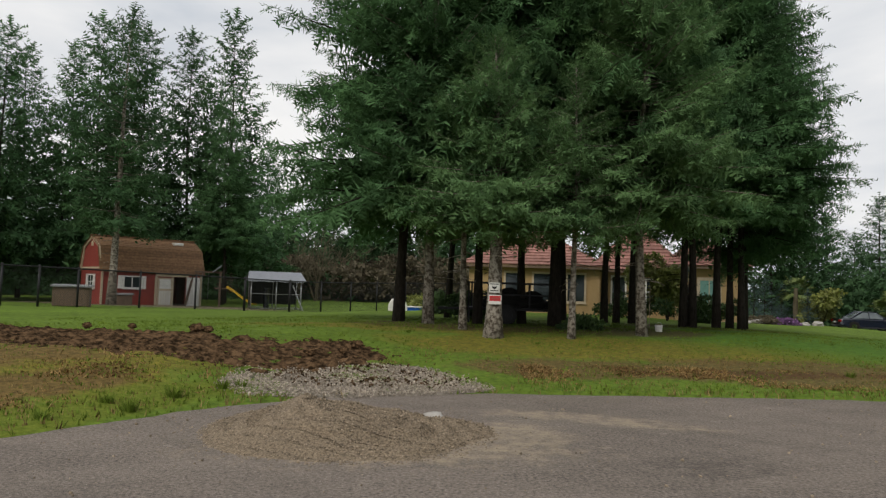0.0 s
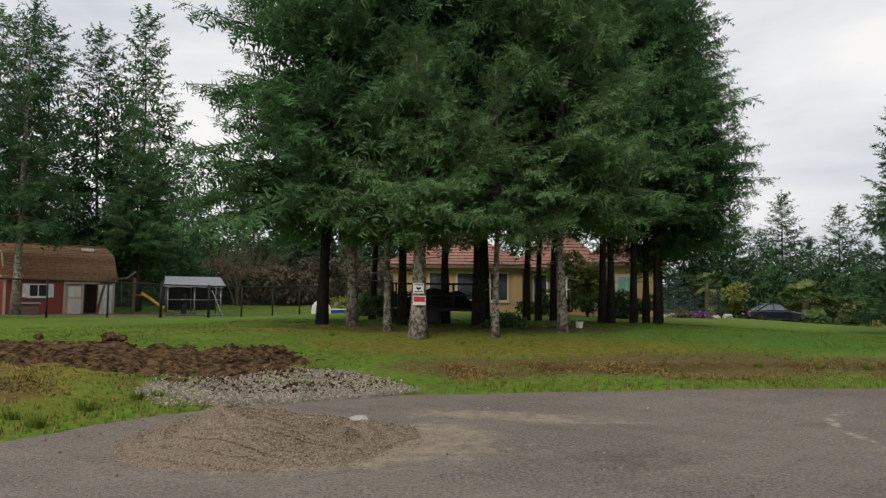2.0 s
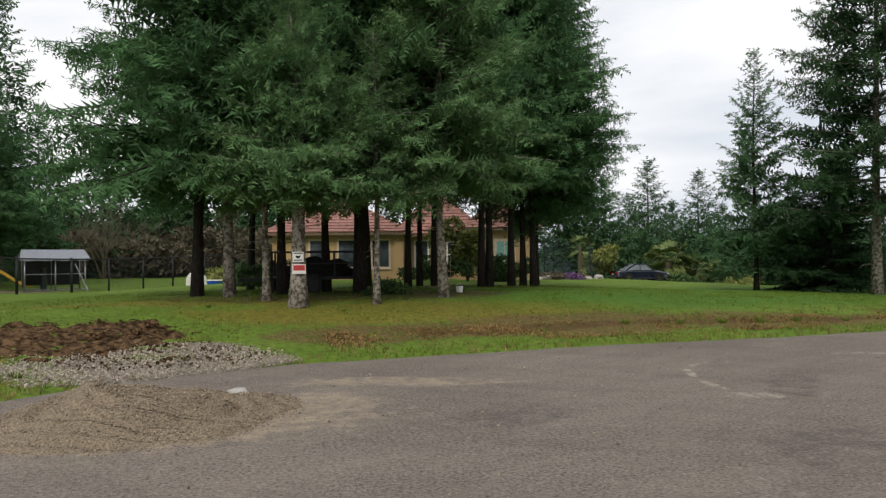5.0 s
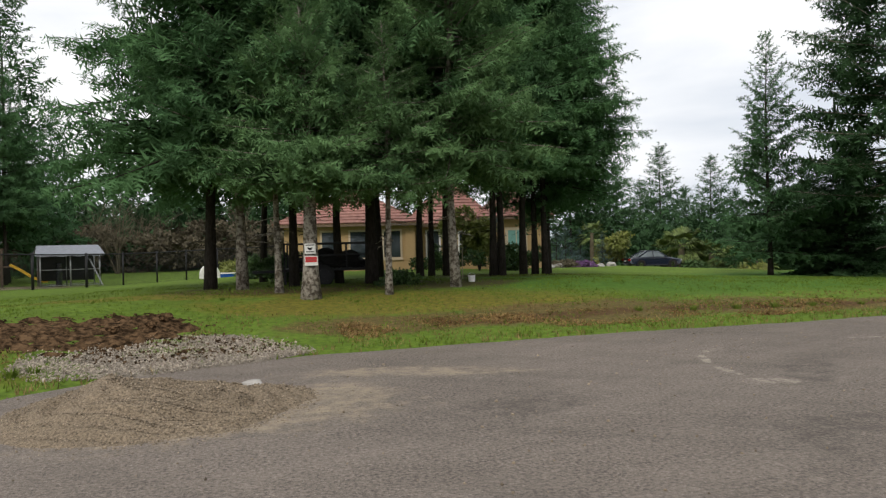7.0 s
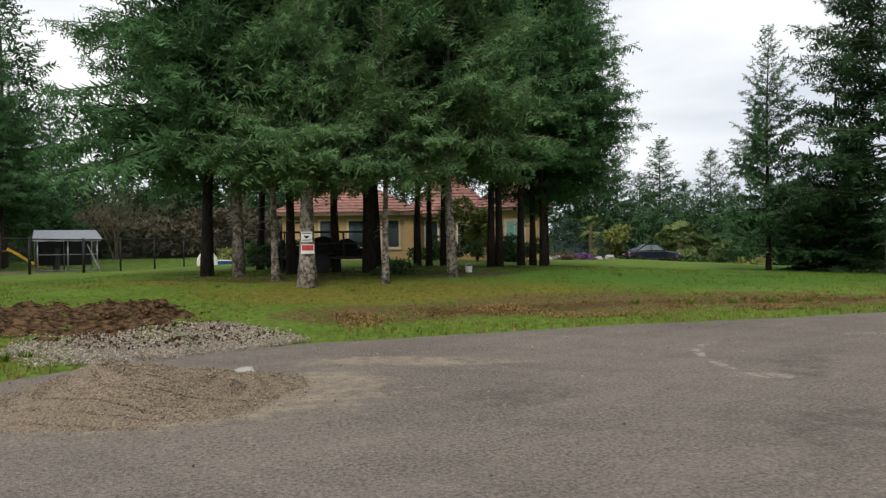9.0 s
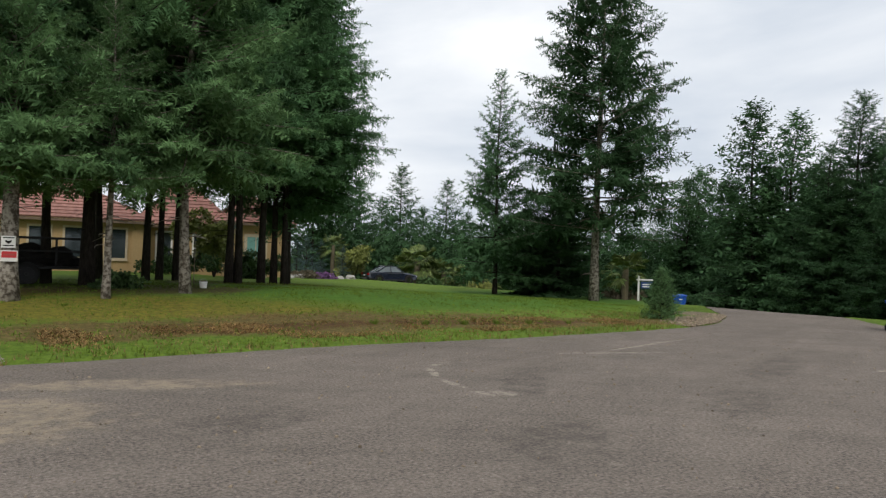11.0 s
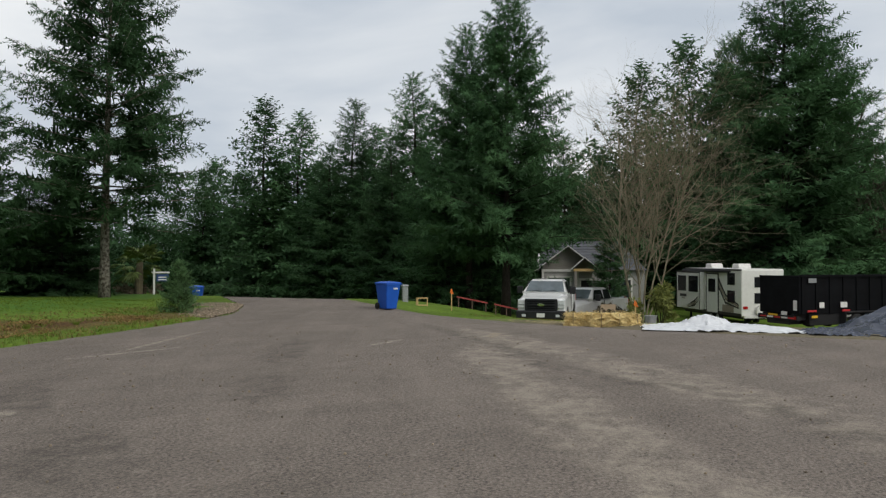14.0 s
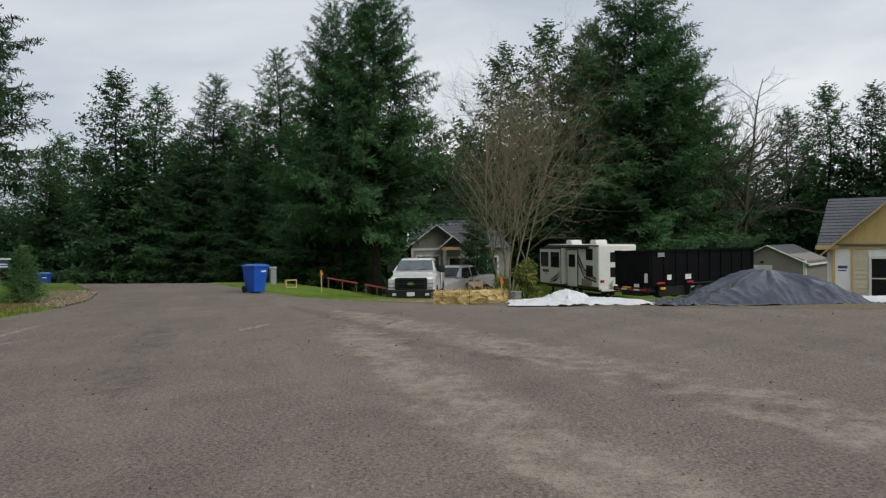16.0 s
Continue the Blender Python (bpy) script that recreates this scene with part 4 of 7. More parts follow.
for az, d, r, sd in ((-18.2, 14.6, 0.13, 1), (-17.4, 14.6, 0.09, 4), (-22.6, 16.0, 0.08, 5), (-25.5, 16.5, 0.09, 8), (-9.9, 13.6, 0.1, 11), (-6.4, 14.6, 0.12, 14), (-7.4, 14.0, 0.09, 17)):
    clod(*polar(az, d), r, sd)


def gravel_heap():
    """A low spread heap of fine gravel, raked by shovels."""
    cx, cy = -1.05, 8.25
    xs, ys = np.arange(-3.4, 1.4, 0.035), np.arange(6.2, 10.6, 0.035)
    gx, gy = np.meshgrid(xs, ys)
    n1 = np.array([noise.noise((float(a) * 1.1, float(b) * 1.1, 2)) for a, b in zip(gx.ravel(), gy.ravel())]).reshape(gx.shape)
    n2 = np.array([noise.noise((float(a) * 3.4, float(b) * 3.4, 4)) for a, b in zip(gx.ravel(), gy.ravel())]).reshape(gx.shape)
    n3 = np.array([noise.noise((float(a) * 13, float(b) * 13, 6)) for a, b in zip(gx.ravel(), gy.ravel())]).reshape(gx.shape)

    def hump(x, y, rx, ry, h, p=1.0):
        r = np.sqrt(((gx - x) / rx) ** 2 + ((gy - y) / ry) ** 2)
        return h * np.clip(1 - r, 0, 1) ** p

    z = hump(-1.5, 8.35, 1.15, 1.5, 0.33) + hump(-0.55, 8.4, 1.3, 1.2, 0.16) + hump(-1.0, 7.5, 1.4, 0.9, 0.11) + hump(0.05, 8.5, 0.7, 0.8, 0.05)
    z -= hump(-0.95, 8.35, 0.55, 0.45, 0.11) + hump(-1.35, 7.75, 0.8, 0.18, 0.05) + hump(-0.4, 7.7, 0.7, 0.14, 0.04)
    ring = np.abs(np.hypot((gx + 1.0) / 1.3, (gy - 8.1)) - 0.75)
    z -= 0.05 * np.clip(1 - ring / 0.12, 0, 1) * (gy < 8.6)
    rr = np.hypot((gx + 0.75) / 1.35, gy - 8.15) + 0.05 * n1
    z += 0.013 * np.sin(rr * 2 * math.pi / 0.19) * sm(z / 0.06) * sm((rr - 0.1) / 0.2)
    z = z + (0.05 * n1 + 0.035 * n2) * sm(z / 0.12) + 0.007 * n3 - 0.02
    nx = len(xs)
    g = Geo()
    g.v = list(zip(gx.ravel().tolist(), gy.ravel().tolist(), z.ravel().tolist()))
    ok = z > -0.012
    g.f = [(j * nx + i, j * nx + i + 1, (j + 1) * nx + i + 1, (j + 1) * nx + i) for j in range(len(ys) - 1) for i in range(nx - 1) if ok[j, i] or ok[j + 1, i + 1]]
    tagged(part("gravel_heap", g, GRIT, smooth=False), "low spread heap of fine brown gravel on the asphalt", "gravel heap", kind="stuff")
    n = 15000
    px, py = rng_s.normal(cx + 0.05, 1.0, n), rng_s.normal(cy - 0.1, 0.8, n)
    i, j = np.clip(((px + 3.4) / 0.035).astype(int), 0, nx - 1), np.clip(((py - 6.2) / 0.035).astype(int), 0, len(ys) - 1)
    pz = np.maximum(z[j, i], 0.0) + 0.004
    keep = (z[j, i] > -0.012) | (rng_s.random(n) < 0.08)
    keep &= ~((py > 9.75) & (px > -0.9)) & (py > 6.4)
    pebbles("loose_gravel", px[keep], py[keep], pz[keep], rng_s.uniform(0.006, 0.014, keep.sum()), rng_s, PEBBLE, "loose small brown stones over and round the heap", "gravel")
    bm = bmesh.new()
    bmesh.ops.create_icosphere(bm, subdivisions=2, radius=0.1)
    for v in bm.verts:
        v.co = Vector((v.co.x * 1.4, v.co.y, v.co.z * 0.6)) * (1 + 0.35 * noise.noise(v.co * 14))
    me = bpy.data.meshes.new("stone")
    bm.to_mesh(me)
    bm.free()
    me.materials.append(ROCK)
    ob = new("stone", me)
    ob.matrix_basis = pose(-0.05, 8.85, 0.1)
    tagged(ob, "fist-sized pale stone on the edge of the gravel heap", "stone")


gravel_heap()
n = 2600
x, y = rng_s.uniform(-4, 17, n), rng_s.uniform(-8, 12, n)
keep = edge_distance(x, y, NORTH + SOUTH) > 0.2
pebbles("loose_chippings", x[keep], y[keep], np.full(keep.sum(), 0.009), np.minimum(rng_s.gamma(2, 0.0048, keep.sum()), 0.022), rng_s, PEBBLE, "scattered small chippings on the asphalt", "gravel")

n = 3600
x = rng_s.uniform(17.0, 22.8, n)
y = np.interp(x, EX, EY) + np.abs(rng_s.normal(0.1, 0.55, n))
pebbles("verge_gravel", x, y, lie(x, y) + 0.035, np.minimum(rng_s.gamma(3, 0.006, n), 0.05), rng_s, PEBBLE, "grey-brown gravel and stones on the bare verge at the bend", "gravel")


# ---- grass ----
def grass(name, n, zone, hgt, material, label, seed, near=0.0, dense=0.55, freq=0.7, lean_to=0.9, wide=1.0):
    rng = np.random.default_rng(seed)
    x, y = rng.uniform(zone[0], zone[1], n), rng.uniform(zone[2], zone[3], n)
    d = -edge_distance(x, y, NORTH + SOUTH)
    clump = np.array([noise.noise((float(a) * freq, float(b) * freq, seed)) for a, b in zip(x, y)])
    keep = (d > near) & (d < zone[4]) & (rng.random(n) < dense + clump) & ~((x > 17.4) & (x < 24) & (d < 1.5)) & (edge_distance(x, y, DIRT_OUT) < 0.1) & (edge_distance(x, y, STONE_OUT) < 0.0)
    x, y, d = x[keep], y[keep], d[keep]
    m, k = len(x), 3
    h = hgt * rng.uniform(0.5, 1.4, (m, k)) * (1 + 0.9 * np.exp(-d / 0.4))[:, None]
    a = rng.uniform(0, 6.283, (m, k))
    lean = rng.uniform(0.2, lean_to, (m, k)) * h
    z = lie(x, y) + 0.0 + 0.03 * sm(d / 0.25)
    bx, by = x[:, None] + rng.normal(0, 0.02, (m, k)), y[:, None] + rng.normal(0, 0.02, (m, k))
    w = (0.006 + 0.004 * rng.random((m, k))) * wide
    zz = np.repeat(z[:, None], k, 1)
    p0 = np.stack([bx - w * np.sin(a), by + w * np.cos(a), zz], -1)
    p1 = np.stack([bx + w * np.sin(a), by - w * np.cos(a), zz], -1)
    p2 = np.stack([bx + lean * np.cos(a), by + lean * np.sin(a), zz + h], -1)
    v = np.stack([p0, p1, p2], 2).reshape(-1, 3)
    tagged(new(name, fast_mesh(name, v, np.arange(len(v)).reshape(-1, 3), material)), label, "grass", kind="stuff")


grass("lawn_grass", 70000, (-10, 24, 6, 26, 13.0), 0.042, BLADE, "short green grass blades of the lawn", 1)
grass("verge_grass", 26000, (-11, 23, 3.5, 17, 1.1), 0.045, BLADE, "taller green grass along the asphalt's edge", 2)
grass("dry_grass", 30000, (-11, 23, 4, 17, 3.9), 0.05, DRY, "dry straw-coloured grass and moss on the bank", 3)

grass("dead_weeds", 90000, (1.5, 17, 12.5, 18, 2.7), 0.032, BRACKEN, "matted reddish brown dead weeds along the bank", 5, near=0.85, dense=0.16, freq=0.8, lean_to=3.4, wide=1.5)
grass("dead_weeds", 16000, (-8.5, -3.2, 6, 12, 3.5), 0.028, BRACKEN, "brown dead weeds in the rough corner by the asphalt", 8, near=0.7, dense=0.12, freq=0.9, lean_to=2.2, wide=1.4)


def tuft(x, y, h, n, seed):
    rng = np.random.default_rng(seed)
    a, r = rng.uniform(0, 6.283, n), rng.uniform(0, h * 0.45, n)
    ln = h * rng.uniform(0.6, 1.2, n)
    b = np.stack([r * np.cos(a), r * np.sin(a), np.zeros(n)], 1)
    t = b + np.stack([0.55 * ln * np.cos(a), 0.55 * ln * np.sin(a), ln], 1)
    s = np.stack([-np.sin(a), np.cos(a), 0 * a], 1) * 0.008
    v = np.stack([b - s, b + s, t], 1).reshape(-1, 3)
    ob = new("grass_tuft", fast_mesh("grass_tuft", v, np.arange(len(v)).reshape(-1, 3), BLADE))
    ob.matrix_basis = on(x, y)
    tagged(ob, "tall green tuft of grass on the rough verge", "grass tuft", "tufts on the verge")


for i, (az, d, h) in enumerate(((-19.6, 10.4, 0.32), (-22.5, 9.6, 0.3), (-24.0, 10.0, 0.22), (-16.2, 11.1, 0.25), (-14.9, 11.3, 0.2), (-28, 9.2, 0.2), (29, 16.6, 0.25), (36, 17.4, 0.28), (33, 17.0, 0.22), (41, 18.6, 0.25), (38.6, 18.0, 0.3), (44, 19.4, 0.22), (-2.5, 17.2, 0.15), (7.5, 16.8, 0.15))):
    tuft(*polar(az, d), h * 0.62, 110, i)

# ---- buildings ----
def opening(root, name, m, w, h, trim, pane, tw=0.1, bars=(1, 1), shutters=None, depth=0.08, sill=True):
    """A window or door in a wall: m stands at its bottom middle with y into the wall. Frame, panes, sill, shutters."""
    g = Geo()
    for x0, x1, z0, z1 in ((-w / 2 - tw, -w / 2, -tw, h + tw), (w / 2, w / 2 + tw, -tw, h + tw), (-w / 2, w / 2, h, h + tw), (-w / 2, w / 2, -tw, 0)):
        g.box(x0, x1, -0.055, 0.02, z0, z1)
    for i in range(1, bars[0]):
        x = -w / 2 + w * i / bars[0]
        g.box(x - 0.025, x + 0.025, -0.045, 0.0, 0, h)
    for i in range(1, bars[1]):
        z = h * i / bars[1]
        g.box(-w / 2, w / 2, -0.044, 0.0, z - 0.025, z + 0.025)
    fr = part(name, g, trim, root, m=m)
    for i in range(bars[0]):
        for j in range(bars[1]):
            part("pane", Geo().box(-w / 2 + w * i / bars[0] + 0.005, -w / 2 + w * (i + 1) / bars[0] - 0.005, -0.03, -0.008, h * j / bars[1] + 0.005, h * (j + 1) / bars[1] - 0.005), pane, fr)
    if sill:
        part("sill", Geo().box(-w / 2 - tw - 0.03, w / 2 + tw + 0.03, -0.1, 0.0, -tw - 0.05, -tw), trim, fr)
    if shutters:
        for sx in (-1, 1):
            c = sx * (w / 2 + tw + shutters / 2)
            part("shutter", Geo().box(c - shutters / 2, c + shutters / 2, -0.06, -0.01, -tw, h + tw), trim, fr)
    return fr


def courses(root, a, b, c, d, n, t, material, name="shingle_course", lap=1.06):
    """Roof courses: overlapping strips from the eave a-b to the ridge d-c."""
    a, b, c, d = (Vector(p) for p in (a, b, c, d))
    up = (b - a).cross(d - a).normalized()
    for i in range(n):
        u0, u1 = i / n, min(1, (i + lap) / n)
        g = Geo().sheet(a.lerp(d, u0) + up * t, b.lerp(c, u0) + up * t, b.lerp(c, u1) + up * t * 0.35, a.lerp(d, u1) + up * t * 0.35, t * 0.8)
        part(name, g, material, root)


def boards(root, x0, x1, y, z0, z1, step, material, name="siding_board"):
    """Lap siding on the wall at y, facing -y."""
    z = z0
    while z < z1 - 0.01:
        zt = min(z + step, z1)
        part(name, Geo().add([(x0, y - 0.028, z), (x1, y - 0.028, z), (x1, y - 0.006, zt), (x0, y - 0.006, zt), (x0, y + 0.03, z), (x1, y + 0.03, z), (x1, y + 0.03, zt), (x0, y + 0.03, zt)],
                             [(0, 1, 2, 3), (7, 6, 5, 4), (0, 4, 5, 1), (3, 2, 6, 7), (0, 3, 7, 4), (1, 5, 6, 2)]), material, root)
        z = zt


def barn():
    x, y = polar(-24.75, 47)
    root = thing("barn", on(x, y, 43, -0.1), "red gambrel-roofed wooden barn with cream trim and an open door", "barn")
    ln, w = 6.1, 3.6
    out = [(0, 0), (0, 2.15), (0.5, 3.55), (1.8, 4.15), (3.1, 3.55), (3.6, 2.15), (3.6, 0)]
    for xx in (0, ln - 0.1):
        g = Geo()
        v = [(xx + dx, yy, zz) for dx in (0, 0.1) for yy, zz in out]
        n = len(out)
        g.add(v, [tuple(range(n)), tuple(range(n, 2 * n))[::-1]] + [(i, i + n, (i + 1) % n + n, (i + 1) % n) for i in range(n)])
        part("gable_wall", g, BARN_RED, root)
    g = Geo().box(0.1, 4.2, 0, 0.1, 0, 2.15).box(5.05, ln - 0.1, 0, 0.1, 0, 2.15).box(4.2, 5.05, 0, 0.1, 1.95, 2.15).box(0.1, ln - 0.1, w - 0.1, w, 0, 2.15)
    part("side_wall", g, BARN_RED, root)
    part("floor_boards", Geo().box(0.1, ln - 0.1, 0.1, w - 0.1, 0, 0.12), WEATHERED, root)
    for a, b, n in (((-0.12, 2.02), (0.5, 3.55), 9), ((0.5, 3.55), (1.8, 4.17), 6)):
        courses(root, (-0.15, a[0], a[1]), (ln + 0.15, a[0], a[1]), (ln + 0.15, b[0], b[1]), (-0.15, b[0], b[1]), n, 0.03, SHINGLE)
        courses(root, (ln + 0.15, w - a[0], a[1]), (-0.15, w - a[0], a[1]), (-0.15, w - b[0], b[1]), (ln + 0.15, w - b[0], b[1]), n, 0.03, SHINGLE)
    part("ridge_cap", Geo().beam((-0.15, 1.8, 4.21), (ln + 0.15, 1.8, 4.21), 0.25, 0.05), SHINGLE, root)
    part("roof_vent", Geo().box(4.6, 5.2, 0.95, 1.4, 3.85, 4.02, pose(0, 0, 0)), WHITE, root, "white roof vent", bevel=0.02)
    t = Geo()
    for (y0, z0), (y1, z1) in zip(out[1:-1], out[2:-1]):
        t.beam((-0.05, y0, z0 - 0.05), (-0.05, y1, z1 - 0.05), 0.14, 0.08, up=(1, 0, 0))
    part("rake_trim", t, CREAM, root)
    part("trim_band", Geo().box(-0.03, 0.0, 0.02, w - 0.02, 2.2, 2.3), CREAM, root)
    part("corner_board", Geo().box(-0.035, 0.1, -0.03, 0.0, 0, 2.15), CREAM, root)
    part("corner_board", Geo().box(ln - 0.14, ln, -0.03, 0.0, 0, 2.15), CREAM, root)
    opening(root, "gable_window", pose(0, 1.75, 1.05, 0, 0, -90), 0.85, 0.75, WHITE, GLASS, 0.07, (2, 2), 0.28)
    opening(root, "side_window", pose(1.75, 0, 1.15), 0.9, 0.62, WHITE, GLASS, 0.07, (2, 1), 0.3)
    part("gable_vent", Geo().box(-0.04, 0.0, 1.66, 1.94, 3.55, 3.85), CREAM, root)
    dr = part("door", Geo().box(3.28, 4.18, -0.06, -0.01, 0.08, 1.78), CREAM, root, "cream panelled stable door", bevel=0.01)
    part("door_panel", Geo().box(3.38, 4.08, -0.075, -0.06, 1.12, 1.7), WHITE, dr)
    for i in range(5):
        part("door_slat", Geo().box(3.38 + i * 0.15, 3.48 + i * 0.15, -0.075, -0.06, 0.15, 1.0), WHITE, dr)
    op = part("open_door", Geo().box(5.08, 5.93, -0.1, -0.04, 0.08, 1.85), WHITE, root, "white door swung open against the wall", bevel=0.01)
    part("rail", Geo().box(5.12, 5.89, -0.115, -0.1, 0.95, 1.05), WHITE, op)
    part("door_header", Geo().box(3.15, 5.2, -0.06, 0.0, 1.86, 2.1), CREAM, root)
    part("door_jamb", Geo().box(3.12, 3.25, -0.05, 0.0, 0.05, 1.86), CREAM, root)
    part("door_jamb", Geo().box(4.19, 4.27, -0.05, 0.0, 0.05, 1.86), CREAM, root)


barn()


def tan_house():
    x, y = polar(10, 41)
    root = thing("house", on(x, y, -10, -0.12), "tan stucco house with red clay tile hip roof behind the firs", "house")

    def block(x0, x1, y0, y1, h, over, rise, rows):
        part("wall", Geo().box(x0, x1, y0, y1, 0, h), STUCCO, root)
        e = over
        a, b, c, d = (x0 - e, y0 - e, h), (x1 + e, y0 - e, h), (x1 + e, y1 + e, h), (x0 - e, y1 + e, h)
        k = min(x1 - x0, y1 - y0) / 2 + e
        if x1 - x0 > y1 - y0:
            r0, r1 = (x0 - e + k, (y0 + y1) / 2, h + rise), (x1 + e - k, (y0 + y1) / 2, h + rise)
        else:
            r0, r1 = ((x0 + x1) / 2, y0 - e + k, h + rise), ((x0 + x1) / 2, y1 + e - k, h + rise)
        if x1 - x0 > y1 - y0:
            sides = ((a, b, r1, r0), (b, c, r1, r1), (c, d, r0, r1), (d, a, r0, r0))
        else:
            sides = ((a, b, r0, r0), (b, c, r1, r0), (c, d, r1, r1), (d, a, r0, r1))
        for s in sides:
            courses(root, *s, rows, 0.07, CLAY, "tile_course")
        part("eave_board", Geo().box(x0 - e, x1 + e, y0 - e, y0 - e + 0.06, h - 0.16, h - 0.01).box(x1 + e - 0.06, x1 + e, y0 - e, y1 + e, h - 0.16, h - 0.01).box(x0 - e, x0 - e + 0.06, y0 - e, y1 + e, h - 0.16, h - 0.01), WEATHERED, root)
        part("soffit", Geo().box(x0 - e, x1 + e, y0 - e, y1 + e, h - 0.05, h - 0.012), STUCCO, root)

    block(-5.7, 1.4, 0, 8, 2.75, 0.55, 2.3, 13)
    block(1.4, 6.0, 2.2, 10, 2.7, 0.5, 2.9, 14)
    block(5.6, 9.0, 1.2, 9, 3.0, 0.5, 1.7, 10)
    for xx, w in ((-3.2, 0.9), (-1.6, 1.0), (0.2, 0.9)):
        opening(root, "window", pose(xx, 0, 0.85), w, 1.45, CREAM, GLASS, 0.1, (1, 1))
    opening(root, "window", pose(2.6, 2.2, 0.7), 0.7, 1.6, WHITE, GLASS, 0.09, (1, 1))
    opening(root, "window", pose(4.6, 2.2, 0.8), 0.9, 1.4, WHITE, GLASS, 0.09, (1, 2))
    opening(root, "front_door", pose(7.35, 1.2, 0.12), 0.95, 2.1, CREAM, TEAL, 0.16, (2, 1), sill=False)
    part("downpipe", Geo().tube([(1.3, -0.06, 0.05), (1.3, -0.06, 2.6)], [0.045, 0.045]), WEATHERED, root, smooth=True)
    part("pilaster", Geo().box(0.95, 1.46, -0.12, 0.0, 0, 2.72), STUCCO, root)


tan_house()


def grey_house():
    x, y = polar(78.0, 50)
    root = thing("house", on(x, y, -80.6), "grey lap-sided house with white trim and small entry gable", "house")
    # x runs along the front to the right, y away
    w, h, r = 3.4, 3.15, 4.5
    part("wall", Geo().box(0, 2.35, 0, 7, 0, 2.9), TAUPE, root)
    part("gable_wall", Geo().prism([(0, 2.9), (w, 2.9), (w, h), (w / 2, r - 0.1), (0, h)], 0, 7), TAUPE, root)
    part("main_wall", Geo().box(2.35, 6.8, 1.5, 9, 0, 2.9), GREY_SIDING, root)
    boards(root, 0.02, 2.33, 0.0, 0.05, 2.75, 0.2, GREY_SIDING)
    for i in range(7):
        z = 2.95 + i * 0.2
        c = min(w / 2 - 0.05, (r - 0.2 - z - 0.16) / (r - h) * w / 2)
        if c > 0.1:
            part("siding_board", Geo().box(w / 2 - c, w / 2 + c, -0.022, 0.0, z, z + 0.18), TAUPE, root)
    part("trim_band", Geo().box(-0.05, w + 0.05, -0.07, 0.0, 2.76, 2.92), WHITE, root)
    courses(root, (-0.45, -0.4, h - 0.32), (-0.45, 7, h - 0.32), (w / 2, 7, r), (w / 2, -0.4, r), 9, 0.04, GREY_SHINGLE)
    courses(root, (w + 0.45, 7, h - 0.32), (w + 0.45, -0.4, h - 0.32), (w / 2, -0.4, r), (w / 2, 7, r), 9, 0.04, GREY_SHINGLE)
    courses(root, (-0.3, 1.2, 2.85), (6.9, 1.2, 2.85), (5.2, 5.2, 4.9), (-0.3, 5.2, 4.9), 10, 0.04, GREY_SHINGLE)
    part("rear_wall", Geo().box(0.0, 6.8, 2.4, 9, 0, 2.85), TAUPE, root)
    t = Geo()
    t.beam((-0.5, -0.42, h - 0.36), (w / 2, -0.42, r - 0.02), 0.06, 0.3, up=(0, 1, 0)).beam((w + 0.5, -0.42, h - 0.36), (w / 2, -0.42, r - 0.02), 0.06, 0.3, up=(0, 1, 0))
    part("rake_board", t, WHITE, root)
    t = Geo().beam((-0.35, 1.2, 2.8), (-0.35, 5.2, 4.9), 0.05, 0.2, up=(1, 0, 0))
    part("rake_board", t, WHITE, root)
    # entry gable
    part("entry_roof", Geo().sheet((1.85, -1.2, 2.9), (2.78, -1.2, 3.72), (2.78, 2, 3.72), (1.85, 2, 2.9), 0.1).sheet((2.78, -1.2, 3.72), (3.7, -1.2, 2.9), (3.7, 2, 2.9), (2.78, 2, 3.72), 0.1), GREY_SHINGLE, root)
    t = Geo().beam((1.8, -1.24, 2.85), (2.78, -1.24, 3.71), 0.05, 0.18, up=(0, 1, 0)).beam((3.75, -1.24, 2.85), (2.78, -1.24, 3.71), 0.05, 0.18, up=(0, 1, 0))
    part("rake_board", t, WHITE, root)
    part("entry_beam", Geo().box(2.05, 3.5, -1.15, -1.0, 2.8, 2.98), PINE, root, "cedar entry beam")
    for xx in (2.2, 3.35):
        part("post", Geo().box(xx - 0.09, xx + 0.09, -1.15, -0.97, 0, 2.8), TAUPE, root)
    opening(root, "front_door", pose(2.95, 1.5, 0.1), 0.8, 2.05, WHITE, DARK, 0.14, sill=False)
    opening(root, "window", pose(1.1, 0, 1.4), 1.4, 0.95, WHITE, GLASS, 0.12, (3, 1))
    opening(root, "window", pose(5.2, 1.5, 0.9), 1.3, 1.3, WHITE, GLASS, 0.12, (2, 1))
    part("corner_board", Geo().box(-0.04, 0.1, -0.06, 0.0, 0, 2.76), WHITE, root)
    part("corner_board", Geo().box(2.25, 2.39, -0.06, 0.0, 0, 2.76), WHITE, root)


grey_house()


